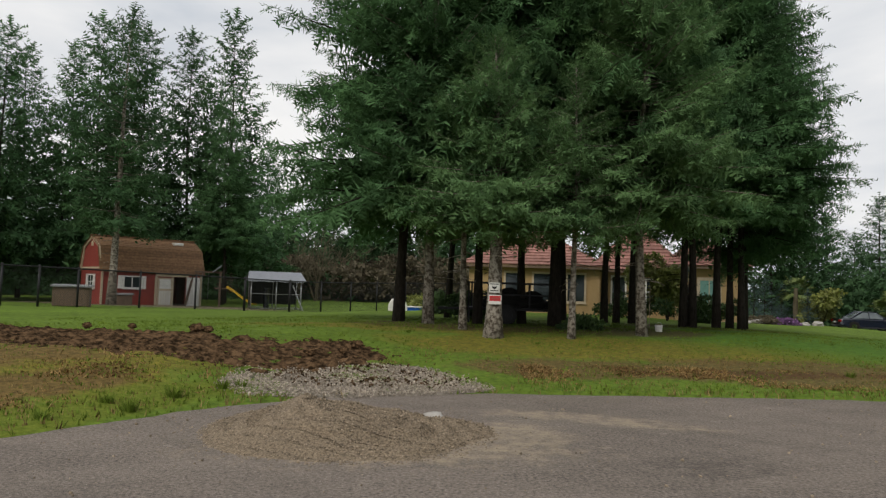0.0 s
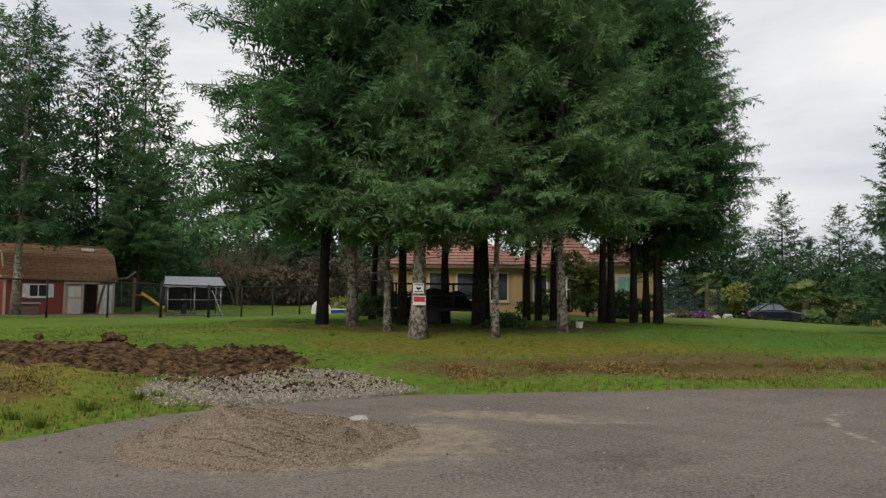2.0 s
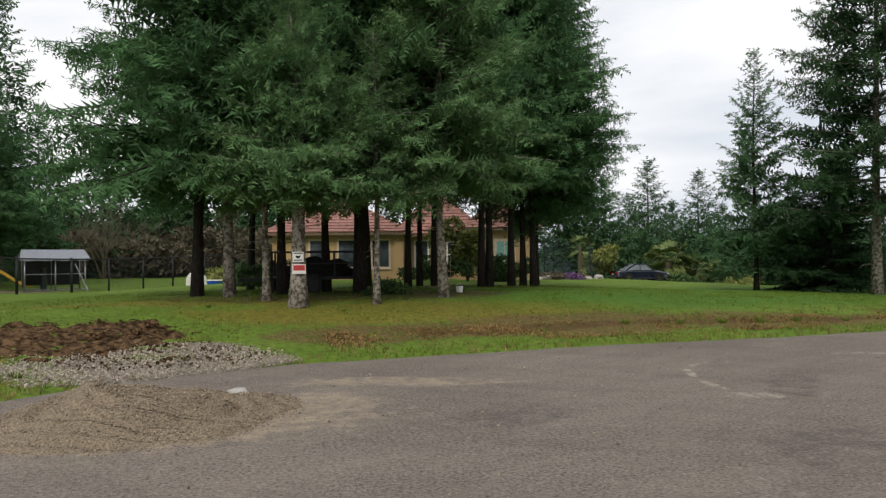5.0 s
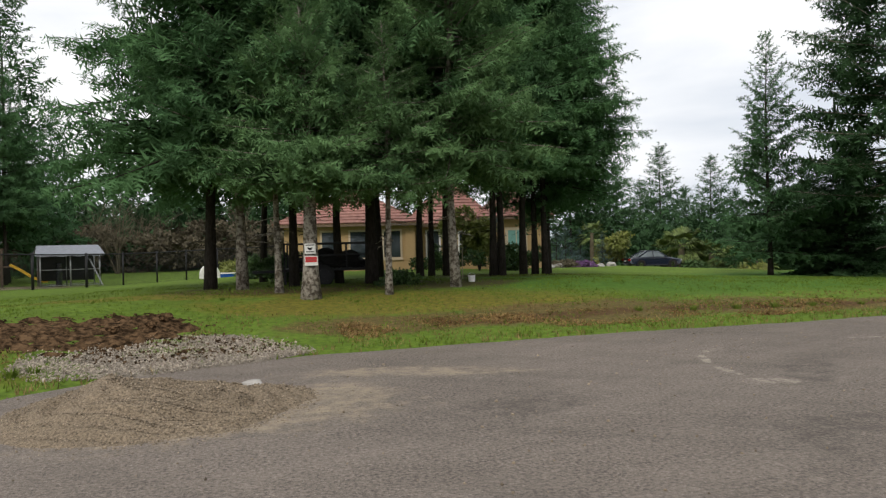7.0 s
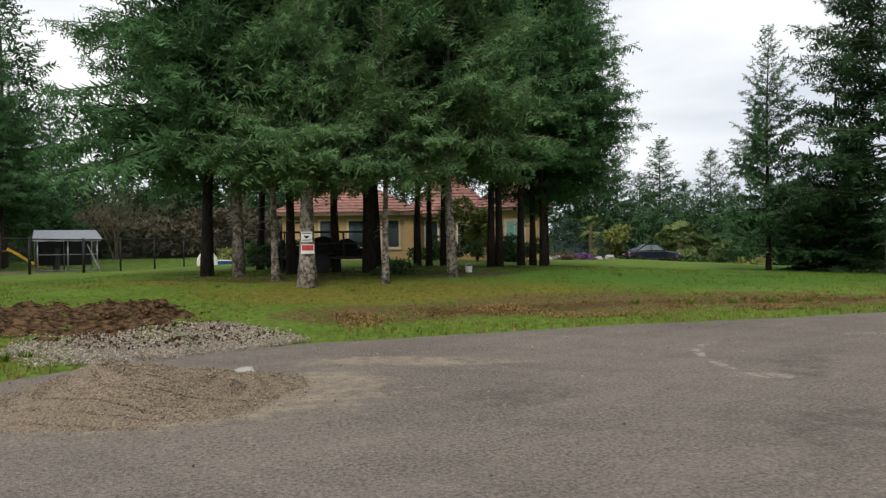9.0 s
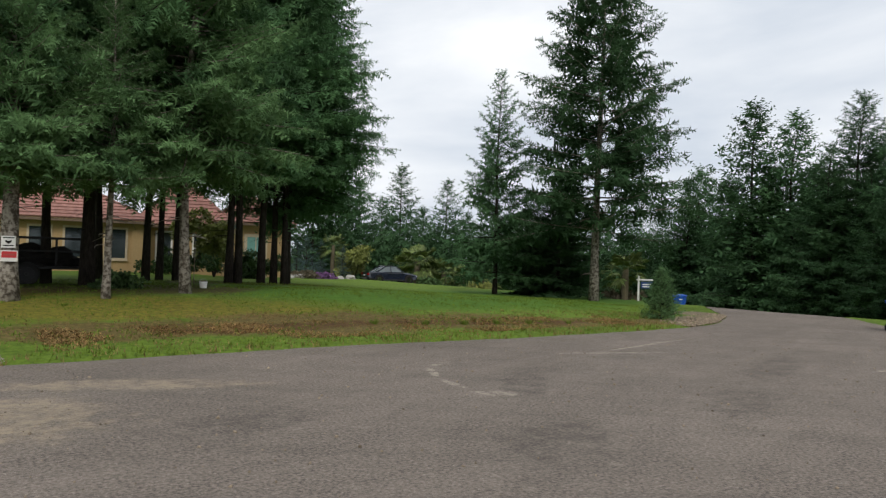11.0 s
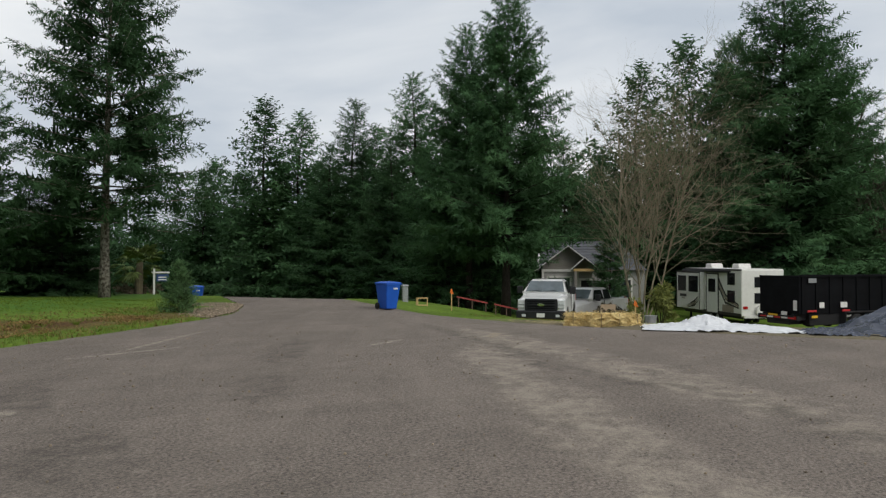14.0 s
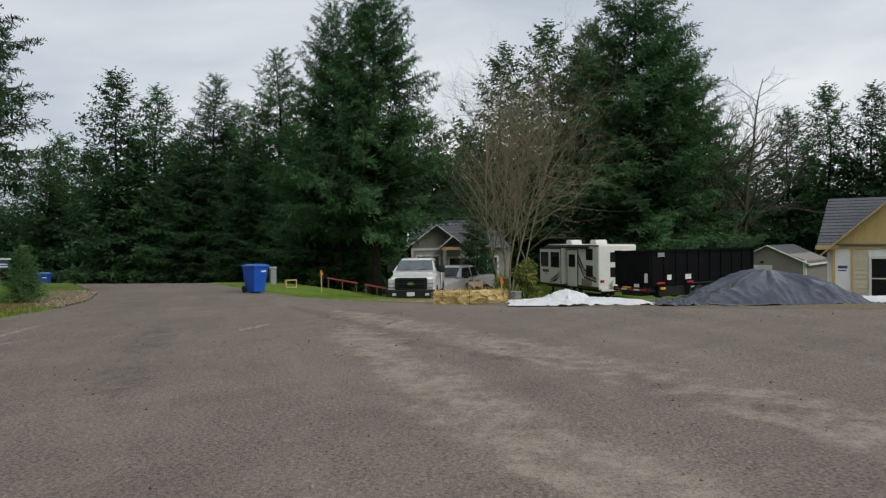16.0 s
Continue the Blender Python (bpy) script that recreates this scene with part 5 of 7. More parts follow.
def shed():
    x, y = polar(101.9, 50)
    root = thing("shed", on(x, y, -121, 0.1), "small grey lap-sided garden shed with white corner trim", "shed")
    w, h, r, ln = 4.2, 1.85, 2.75, 5.2
    part("wall", Geo().prism([(0, 0), (w, 0), (w, h), (w / 2, r - 0.08), (0, h)], 0, ln), TAUPE, root)
    boards(root, 0.02, w - 0.02, 0.0, 0.05, h, 0.18, TAUPE)
    for side in range(10):
        part("siding_board", Geo().box(w, w + 0.025, 0.02, ln - 0.02, 0.05 + side * 0.18, 0.21 + side * 0.18), TAUPE, root)
    courses(root, (-0.25, -0.25, h - 0.2), (-0.25, ln + 0.2, h - 0.2), (w / 2, ln + 0.2, r), (w / 2, -0.25, r), 7, 0.035, GREY_SHINGLE)
    courses(root, (w + 0.25, ln + 0.2, h - 0.2), (w + 0.25, -0.25, h - 0.2), (w / 2, -0.25, r), (w / 2, ln + 0.2, r), 7, 0.035, GREY_SHINGLE)
    t = Geo().beam((-0.3, -0.28, h - 0.22), (w / 2, -0.28, r), 0.04, 0.17, up=(0, 1, 0)).beam((w + 0.3, -0.28, h - 0.22), (w / 2, -0.28, r), 0.04, 0.17, up=(0, 1, 0))
    part("rake_board", t, WHITE, root)
    part("corner_board", Geo().box(w - 0.12, w + 0.04, -0.04, 0.12, 0, h), WHITE, root)
    part("eave_board", Geo().box(w + 0.22, w + 0.27, -0.25, ln + 0.2, h - 0.3, h - 0.18), WHITE, root)
    opening(root, "door", pose(1.75, 0, 0.1), 0.95, 1.35, WHITE, WHITE, 0.1, sill=False)
    part("wall_lamp", Geo().box(1.65, 1.85, -0.16, 0.0, 1.68, 1.8), BLACK_STEEL, root, bevel=0.02)


shed()


def new_house():
    x, y = polar(107.9, 36)
    root = thing("house", on(x, y, -115, -0.05), "unfinished house with white house wrap, cream lap siding and yellow gable", "house")
    w, dp, h = 10.0, 7.0, 2.62
    rise = 2.15
    part("wall", Geo().box(0, w, 0.04, dp, 0, h), WRAP, root)
    courses(root, (-0.35, -0.4, h - 0.02), (w + 0.3, -0.4, h - 0.02), (w + 0.3, dp / 2, h + rise), (-0.35, dp / 2, h + rise), 15, 0.035, GREY_SHINGLE)
    courses(root, (w + 0.3, dp + 0.4, h - 0.02), (-0.35, dp + 0.4, h - 0.02), (-0.35, dp / 2, h + rise), (w + 0.3, dp / 2, h + rise), 10, 0.035, GREY_SHINGLE)
    part("side_gable", Geo().add([(0, 0.04, h), (0, dp, h), (0, dp / 2, h + rise - 0.1), (0.15, 0.04, h), (0.15, dp, h), (0.15, dp / 2, h + rise - 0.1)], [(0, 1, 2), (3, 5, 4), (0, 3, 4, 1), (1, 4, 5, 2), (2, 5, 3, 0)]), YELLOW_WOOD, root)
    part("fascia", Geo().box(-0.38, 0.5, -0.45, -0.38, h - 0.16, h + 0.02).box(-0.4, -0.35, -0.4, dp / 2, h - 0.16, h - 0.02), YELLOW_WOOD, root)
    # projecting front gable
    gx0, gx1, gy, gh = 0.25, 6.6, -0.25, h
    mid = (gx0 + gx1) / 2
    peak = gh + (mid - gx0) * 0.9
    part("front_gable_wall", Geo().prism([(gx0, 0), (gx1, 0), (gx1, gh), (mid, peak - 0.08), (gx0, gh)], gy, 0.04), WRAP, root)
    ov = 0.32
    courses(root, (gx0 - 0.42, gy - ov, gh - 0.38), (gx0 - 0.42, dp / 2 - 0.3, gh - 0.38), (mid, dp / 2 - 0.3, peak), (mid, gy - ov, peak), 12, 0.035, GREY_SHINGLE)
    courses(root, (gx1 + 0.42, dp / 2 - 0.3, gh - 0.38), (gx1 + 0.42, gy - ov, gh - 0.38), (mid, gy - ov, peak), (mid, dp / 2 - 0.3, peak), 12, 0.035, GREY_SHINGLE)
    t = Geo().beam((gx0 - 0.46, gy - ov - 0.03, gh - 0.44), (mid, gy - ov - 0.03, peak - 0.04), 0.05, 0.2, up=(0, 1, 0)).beam((gx1 + 0.46, gy - ov - 0.03, gh - 0.44), (mid, gy - ov - 0.03, peak - 0.04), 0.05, 0.2, up=(0, 1, 0))
    part("rake_board", t, YELLOW_WOOD, root)
    # board and batten in the gable
    part("gable_panel", Geo().prism([(gx0 + 0.05, gh + 0.02), (gx1 - 0.05, gh + 0.02), (mid, peak - 0.12)], gy - 0.03, gy), YELLOW_WOOD, root)
    for i in range(1, 15):
        xx = gx0 + i * 0.42
        top = peak - abs(xx - mid) * 0.9 - 0.16
        if top > gh + 0.1 and xx < gx1:
            part("batten", Geo().box(xx - 0.025, xx + 0.025, gy - 0.055, gy - 0.03, gh + 0.02, top), YELLOW_WOOD, root)
    part("trim_band", Geo().box(gx0, gx1, gy - 0.07, gy, gh - 0.14, gh + 0.02), YELLOW_WOOD, root)
    part("corner_board", Geo().box(gx0 - 0.03, gx0 + 0.1, gy - 0.05, gy, 0.45, gh - 0.14), YELLOW_WOOD, root)
    part("corner_board", Geo().box(gx0 + 0.68, gx0 + 0.78, gy - 0.05, gy, 0.45, gh - 0.14), YELLOW_WOOD, root)
    boards(root, gx0 + 0.78, gx0 + 1.34, gy, 0.45, gh - 0.14, 0.19, CREAM_LAP)
    boards(root, gx0 + 2.76, gx1, gy, 0.45, gh - 0.14, 0.19, CREAM_LAP)
    opening(root, "window", pose(gx0 + 2.05, gy, 0.42), 1.2, 1.65, WHITE, TINTED, 0.1, (1, 2), sill=False)
    # print on the wrap: plain bars in place of lettering
    for xx, zz, bw, bh in ((0.2, 1.65, 0.36, 0.12), (0.22, 1.54, 0.3, 0.05), (0.12, 0.22, 0.24, 0.09), (0.75, 0.26, 0.28, 0.11), (1.4, 0.24, 0.42, 0.12), (1.42, 0.14, 0.3, 0.05), (2.3, 0.2, 0.4, 0.06)):
        part("print_bar", Geo().box(gx0 + xx, gx0 + xx + bw, gy - 0.006, gy - 0.001, zz, zz + bh), WRAP_INK, root)


new_house()

# ---- fence, kennel and yard by the barn ----
FENCE = ((-36, 30.5), (-33, 30.8), (-30.8, 31), (-28.6, 31.4), (-26.2, 32), (-22.2, 33), (-18.4, 34), (-14.9, 35.5), (-11.6, 37), (-9.25, 38), (-7.0, 39), (-5.0, 40), (-2.8, 41), (-0.7, 42), (1.5, 43))


def fence():
    root = thing("fence", pose(0, 0, 0), "black chain-link fence with steel posts across the lawn", "fence")
    pts = [polar(a, d) for a, d in FENCE]
    wire = Geo()
    for i, (x, y) in enumerate(pts):
        z = z_at(x, y)
        fat = 0.06 if FENCE[i][0] in (-14.9, -11.6) else 0.042
        post = part("post", Geo().tube([(x, y, z - 0.1), (x, y, z + 1.56)], [fat, fat], 8), BLACK_STEEL, root, smooth=True)
        part("post_cap", Geo().tube([(x, y, z + 1.56), (x, y, z + 1.6)], [fat * 1.25, fat * 0.5], 8), BLACK_STEEL, post)
    for (x0, y0), (x1, y1) in zip(pts, pts[1:]):
        z0, z1 = z_at(x0, y0), z_at(x1, y1)
        part("rail", Geo().tube([(x0, y0, z0 + 1.52), (x1, y1, z1 + 1.52)], [0.032, 0.032], 6), BLACK_STEEL, root)
        ln, h, st = math.hypot(x1 - x0, y1 - y0), 1.46, 0.09

        def at(s, z):
            u = s / ln
            return (x0 + (x1 - x0) * u, y0 + (y1 - y0) * u, z0 + (z1 - z0) * u + 0.03 + z)

        s = -h
        while s < ln:
            for up in (1, -1):
                a, b = max(0, s), min(ln, s + h)
                if b - a > 0.02:
                    za, zb = (a - s, b - s) if up > 0 else (h - (a - s), h - (b - s))
                    wire.tube([at(a, za), at(b, zb)], [0.004, 0.004], 3, cap=False)
            s += st
    ob = part("chain_link", wire, BLACK_STEEL, root)
    ob["kind"] = "stuff"


fence()


def kennel():
    x, y = polar(-12.6, 45)
    root = thing("kennel", on(x, y, 17), "chain-link dog kennel under a grey-white gabled canopy", "kennel")
    w, d, h, r = 2.9, 2.8, 1.8, 2.3
    for px in (-w / 2, 0, w / 2):
        for py in (0, d):
            part("post", Geo().tube([(px, py, 0), (px, py, h)], [0.04, 0.04], 8), GALV, root, smooth=True)
    for z in (0.1, 0.95, h):
        part("rail", Geo().tube([(-w / 2, 0, z), (w / 2, 0, z)], [0.022, 0.022], 6), GALV, root)
        part("rail", Geo().tube([(-w / 2, d, z), (w / 2, d, z)], [0.022, 0.022], 6), GALV, root)
        part("rail", Geo().tube([(w / 2, 0, z), (w / 2, d, z)], [0.022, 0.022], 6), GALV, root)
    part("back_screen", Geo().box(-w / 2, w / 2, d - 0.03, d, 0.3, h), BLACK_STEEL, root, "dark shade screen")
    part("side_screen", Geo().box(-w / 2 - 0.02, -w / 2 + 0.01, 0.1, d - 0.1, 0.2, h - 0.1), BLACK_STEEL, root, "dark shade screen")
    # canopy with scalloped valance
    part("canopy", Geo().sheet((-w / 2 - 0.25, -0.25, h - 0.02), (w / 2 + 0.25, -0.25, h - 0.02), (w / 2 + 0.1, d / 2, r), (-w / 2 - 0.1, d / 2, r), 0.03).sheet((w / 2 + 0.25, d + 0.25, h), (-w / 2 - 0.25, d + 0.25, h), (-w / 2 - 0.1, d / 2, r), (w / 2 + 0.1, d / 2, r), 0.03), CANVAS, root)
    n = 14
    v = []
    for i in range(n + 1):
        xx = -w / 2 - 0.25 + (w + 0.5) * i / n
        v += [(xx, -0.26, h), (xx, -0.26 - 0.03 * (i % 2), h - 0.09 - 0.06 * abs(math.sin(i * 0.9)))]
    part("valance", Geo().add(v, [(2 * i, 2 * i + 1, 2 * i + 3, 2 * i + 2) for i in range(n)]), CANVAS, root)
    part("prop", Geo().beam((w / 2 + 0.1, -0.5, 0), (w / 2 - 0.5, -0.05, 1.5), 0.05), GALV, root)
    part("barrel", Geo().tube([(-0.5, 1.0, 0), (-0.5, 1.0, 0.05), (-0.5, 1.0, 1.3)], [0.15, 0.17, 0.17], 14), CAR_NAVY, root, "tall dark blue drum")


kennel()


def play_set():
    x, y = polar(-17.4, 49)
    root = thing("play_set", on(x, y, 15), "wooden swing frame with a yellow plastic slide", "play set")
    for a, b in (((-1.4, -0.7, 0), (-1.0, 0, 2.2)), ((-1.4, 0.7, 0), (-1.0, 0, 2.2)), ((0.6, -0.6, 0), (0.6, -0.5, 2.2)), ((0.6, 0.6, 0), (0.6, 0.5, 2.2))):
        part("leg", Geo().beam(a, b, 0.11), WEATHERED, root)
    part("beam", Geo().beam((-1.1, 0, 2.2), (0.7, 0, 2.2), 0.12), WEATHERED, root)
    part("platform", Geo().box(0.3, 1.0, -0.6, 0.6, 1.15, 1.23), WEATHERED, root)
    part("roof", Geo().sheet((0.1, -0.7, 2.2), (0.65, -0.7, 2.65), (0.65, 0.7, 2.65), (0.1, 0.7, 2.2), 0.05), CANVAS, root)
    pts = [(1.0, -0.3, 1.25), (1.5, -0.35, 0.95), (2.1, -0.4, 0.5), (2.6, -0.45, 0.25), (2.9, -0.47, 0.22)]
    g = Geo()
    for sy, hh in ((0, 0.03), (-0.25, 0.14), (0.25, 0.14)):
        for a, b in zip(pts, pts[1:]):
            g.beam((a[0], a[1] + sy, a[2] + hh / 2), (b[0], b[1] + sy, b[2] + hh / 2), 0.5 if sy == 0 else 0.04, hh if sy else 0.03)
    part("slide", g, YELLOW_PLASTIC, root, "yellow plastic slide")
    part("swing_seat", Geo().box(-0.5, -0.1, -0.12, 0.12, 0.5, 0.54), BLACK_STEEL, root)
    for xx in (-0.48, -0.12):
        part("chain", Geo().tube([(xx, 0, 0.53), (xx, 0, 2.16)], [0.01, 0.01], 4), GALV, root)


play_set()


def hutch(az, d, w, dp, h, turn, label, wood):
    x, y = polar(az, d)
    root = thing("hutch", on(x, y, turn), label, "hutch")
    part("body", Geo().box(-w / 2, w / 2, 0, dp, 0.05, h), wood, root, bevel=0.01)
    part("roof", Geo().sheet((-w / 2 - 0.08, -0.1, h + 0.06), (w / 2 + 0.08, -0.1, h + 0.06), (w / 2 + 0.08, dp + 0.08, h + 0.12), (-w / 2 - 0.08, dp + 0.08, h + 0.12), 0.05), GALV, root)
    for i in range(int(w / 0.16)):
        part("plank", Geo().box(-w / 2 + i * 0.16, -w / 2 + i * 0.16 + 0.15, -0.02, 0.0, 0.06, h - 0.02), wood, root)
    part("foot", Geo().box(-w / 2, -w / 2 + 0.1, 0, dp, 0, 0.05), wood, root)
    part("foot", Geo().box(w / 2 - 0.1, w / 2, 0, dp, 0, 0.05), wood, root)


hutch(-26.6, 33.2, 1.35, 0.9, 0.8, 20, "low brown wooden animal hutch with a flat tin roof", WEATHERED)
hutch(-23.4, 46.0, 1.2, 0.6, 0.6, 28, "dark low wooden hutch against the barn", WEATHERED)


def dog_house():
    x, y = polar(-3.35, 37)
    root = thing("dog_house", on(x, y, 5), "white moulded dog house with a dark opening", "dog house")
    prof = [(-0.48, 0), (0.48, 0), (0.46, 0.35), (0.3, 0.62), (-0.3, 0.62), (-0.46, 0.35)]
    part("shell", Geo().prism(prof, 0, 1.0), WHITE, root, bevel=0.04)
    # The shell is solid: a black plate paints the shade inside the opening.
    part("entrance", Geo().prism([(-0.22, 0.04), (0.22, 0.04), (0.22, 0.35), (0.12, 0.48), (-0.12, 0.48), (-0.22, 0.35)], -0.02, 0.02), DARK, root, "black plate painted as the shaded entrance")
    x, y = polar(-2.0, 39.5)
    pool = thing("paddling_pool", on(x, y), "blue and white plastic paddling pool on the grass", "pool")
    part("wall", Geo().tube([(0, 0, 0), (0, 0, 0.2)], [0.5, 0.55], 20), BLUE_PLASTIC, pool, smooth=False)
    part("rim", Geo().tube([(0, 0, 0.2), (0, 0, 0.24)], [0.58, 0.58], 20), WHITE, pool)


dog_house()


# ---- under the grove ----
def wheel(parent, x, y, r, w, axis="x", rim=CHROME):
    ends = ((x - w / 2, y, r), (x + w / 2, y, r)) if axis == "x" else ((x, y - w / 2, r), (x, y + w / 2, r))
    mid = [tuple(a + (b - a) * t for a, b in zip(*ends)) for t in (0, 0.12, 0.88, 1)]
    wh = part("wheel", Geo().tube(mid, [r * 0.9, r, r, r * 0.9], 22), TYRE, parent, smooth=False)
    for s, e in ((-1, 0), (1, 1)):
        c = Vector(ends[e])
        o = Vector((s * 0.008, 0, 0)) if axis == "x" else Vector((0, s * 0.008, 0))
        part("rim", Geo().tube([c - o * 4, c + o], [r * 0.62, r * 0.6], 16), rim, wh)
        part("hub", Geo().tube([c, c + o * 3], [r * 0.16, r * 0.13], 8), BLACK_STEEL, wh)
    return wh


def utility_trailer():
    x, y = polar(5.6, 22.3)
    root = thing("utility_trailer", on(x, y, -6), "black steel utility trailer loaded with dark scrap under the firs", "trailer")
    part("deck", Geo().box(-1.35, 1.35, -0.7, 0.7, 0.42, 0.5), BLACK_STEEL, root, bevel=0.01)
    for px in (-1.32, -0.45, 0.45, 1.32):
        for py in (-0.68, 0.68):
            part("stake", Geo().box(px - 0.025, px + 0.025, py - 0.025, py + 0.025, 0.5, 1.22), BLACK_STEEL, root)
    for z in (0.86, 1.2):
        for py in (-0.68, 0.68):
            part("rail", Geo().box(-1.35, 1.35, py - 0.02, py + 0.02, z, z + 0.045), BLACK_STEEL, root)
    wheel(root, -0.2, -0.8, 0.3, 0.2, "y", BLACK_STEEL)
    wheel(root, -0.2, 0.8, 0.3, 0.2, "y", BLACK_STEEL)
    part("tongue", Geo().beam((-1.35, 0, 0.44), (-2.3, 0, 0.42), 0.08), BLACK_STEEL, root)
    part("reflector", Geo().box(1.3, 1.36, -0.73, -0.69, 0.16, 0.4), WHITE, root, "white reflector strip")
    part("leg", Geo().box(1.28, 1.34, -0.68, -0.62, 0, 0.42), BLACK_STEEL, root)
    part("leg", Geo().box(-1.34, -1.28, -0.68, -0.62, 0, 0.42), BLACK_STEEL, root)
    load = thing("scrap_load", on(x, y, -6, 0.5), "heap of dark scrap and brush on the trailer", "scrap")
    bm = bmesh.new()
    bmesh.ops.create_icosphere(bm, subdivisions=4, radius=1)
    for v in bm.verts:
        k = 1 + 0.3 * noise.noise(v.co * 2.3) + 0.2 * noise.noise(v.co * 6)
        v.co = Vector((v.co.x * 1.15 * k, v.co.y * 0.55 * k, max(0.0, v.co.z) * 0.5 * k))
    me = bpy.data.meshes.new("scrap")
    bm.to_mesh(me)
    bm.free()
    me.materials.append(DARK)
    ob = new("scrap", me)
    ob.parent = load


utility_trailer()


def sign_boards():
    x, y = polar(4.05, 17.4)
    face = Vector((-x, -y, 0)).normalized()
    turn = math.degrees(math.atan2(x, y)) * -1
    z = z_at(x, y)
    m = pose(x + face.x * 0.225, y + face.y * 0.225, z + 1.065, 0, 0, turn)
    up = thing("dog_sign", m, "small white warning sign with black emblem nailed to a trunk", "sign")
    part("board", Geo().box(-0.125, 0.125, -0.012, 0.0, 0.0, 0.235), WHITE, up, bevel=0.003)
    g = Geo().prism([(-0.05, 0.11), (0.0, 0.075), (0.05, 0.11), (0.058, 0.155), (0.02, 0.14), (-0.02, 0.14), (-0.058, 0.155)], -0.016, -0.012)
    part("emblem", g, DARK, up, "black emblem")
    for zz, w in ((0.19, 0.2), (0.035, 0.19)):
        part("text_bar", Geo().box(-w / 2, w / 2, -0.015, -0.012, zz, zz + 0.02), DARK, up)
    m = pose(x + face.x * 0.225 + 0.02, y + face.y * 0.225, z + 0.795, 0, 0, turn)
    lo = thing("red_sign", m, "red and white notice nailed to the trunk below another sign", "sign")
    part("board", Geo().box(-0.15, 0.15, -0.012, 0.0, 0.0, 0.22), WHITE, lo, bevel=0.003)
    part("red_field", Geo().box(-0.13, 0.13, -0.016, -0.012, 0.075, 0.2), RED, lo)
    part("text_bar", Geo().box(-0.1, 0.1, -0.018, -0.016, 0.12, 0.15), FADED_RED, lo)


sign_boards()


def white_bucket():
    x, y = polar(16.4, 20.8)
    root = thing("bucket", on(x, y, 0, 0, 0.75), "small white plastic bucket with a wire handle on the grass", "bucket")
    part("body", Geo().tube([(0, 0, 0), (0, 0, 0.26)], [0.115, 0.135], 16), WHITE, root)
    part("rim", Geo().tube([(0, 0, 0.245), (0, 0, 0.275)], [0.145, 0.145], 16), WHITE, root)
    part("lid_item", Geo().box(-0.07, 0.07, -0.05, 0.05, 0.275, 0.31), WEATHERED, root)
    pts = [(0.14 * math.cos(a), 0, 0.25 + 0.12 * math.sin(a)) for a in np.linspace(0, math.pi, 9)]
    part("handle", Geo().tube(pts, [0.006] * 9, 5), GALV, root)
    x, y = polar(15.7, 22.5)
    st = thing("garden_stake", on(x, y), "thin bare sapling stake in the lawn", "stake")
    part("stick", Geo().tube([(0, 0, -0.05), (0.01, 0, 1.3)], [0.014, 0.01], 6), TWIG_GREY, st)


white_bucket()


# ---- vehicles ----
def loft(sections, material, name, root, label="", smooth=True, bevel=0.0):
    """Joins cross-sections (lists of corners of equal count) into one closed body."""
    g, n = Geo(), len(sections[0])
    v = [p for s in sections for p in s]
    f = []
    for i in range(len(sections) - 1):
        f += [(i * n + j, i * n + (j + 1) % n, (i + 1) * n + (j + 1) % n, (i + 1) * n + j) for j in range(n)]
    f += [tuple(range(n))[::-1], tuple(range((len(sections) - 1) * n, len(sections) * n))]
    return part(name, g.add(v, f), material, root, label, bevel=bevel)


def section(y, z0, z1, w0, w1, r=0.08):
    """A rounded box section across the car at y: half widths w0 below and w1 above."""
    return [(-w0 + r, y, z0), (w0 - r, y, z0), (w0, y, z0 + r), (w1, y, z1 - r), (w1 - r, y, z1), (-w1 + r, y, z1), (-w1, y, z1 - r), (-w0, y, z0 + r)]


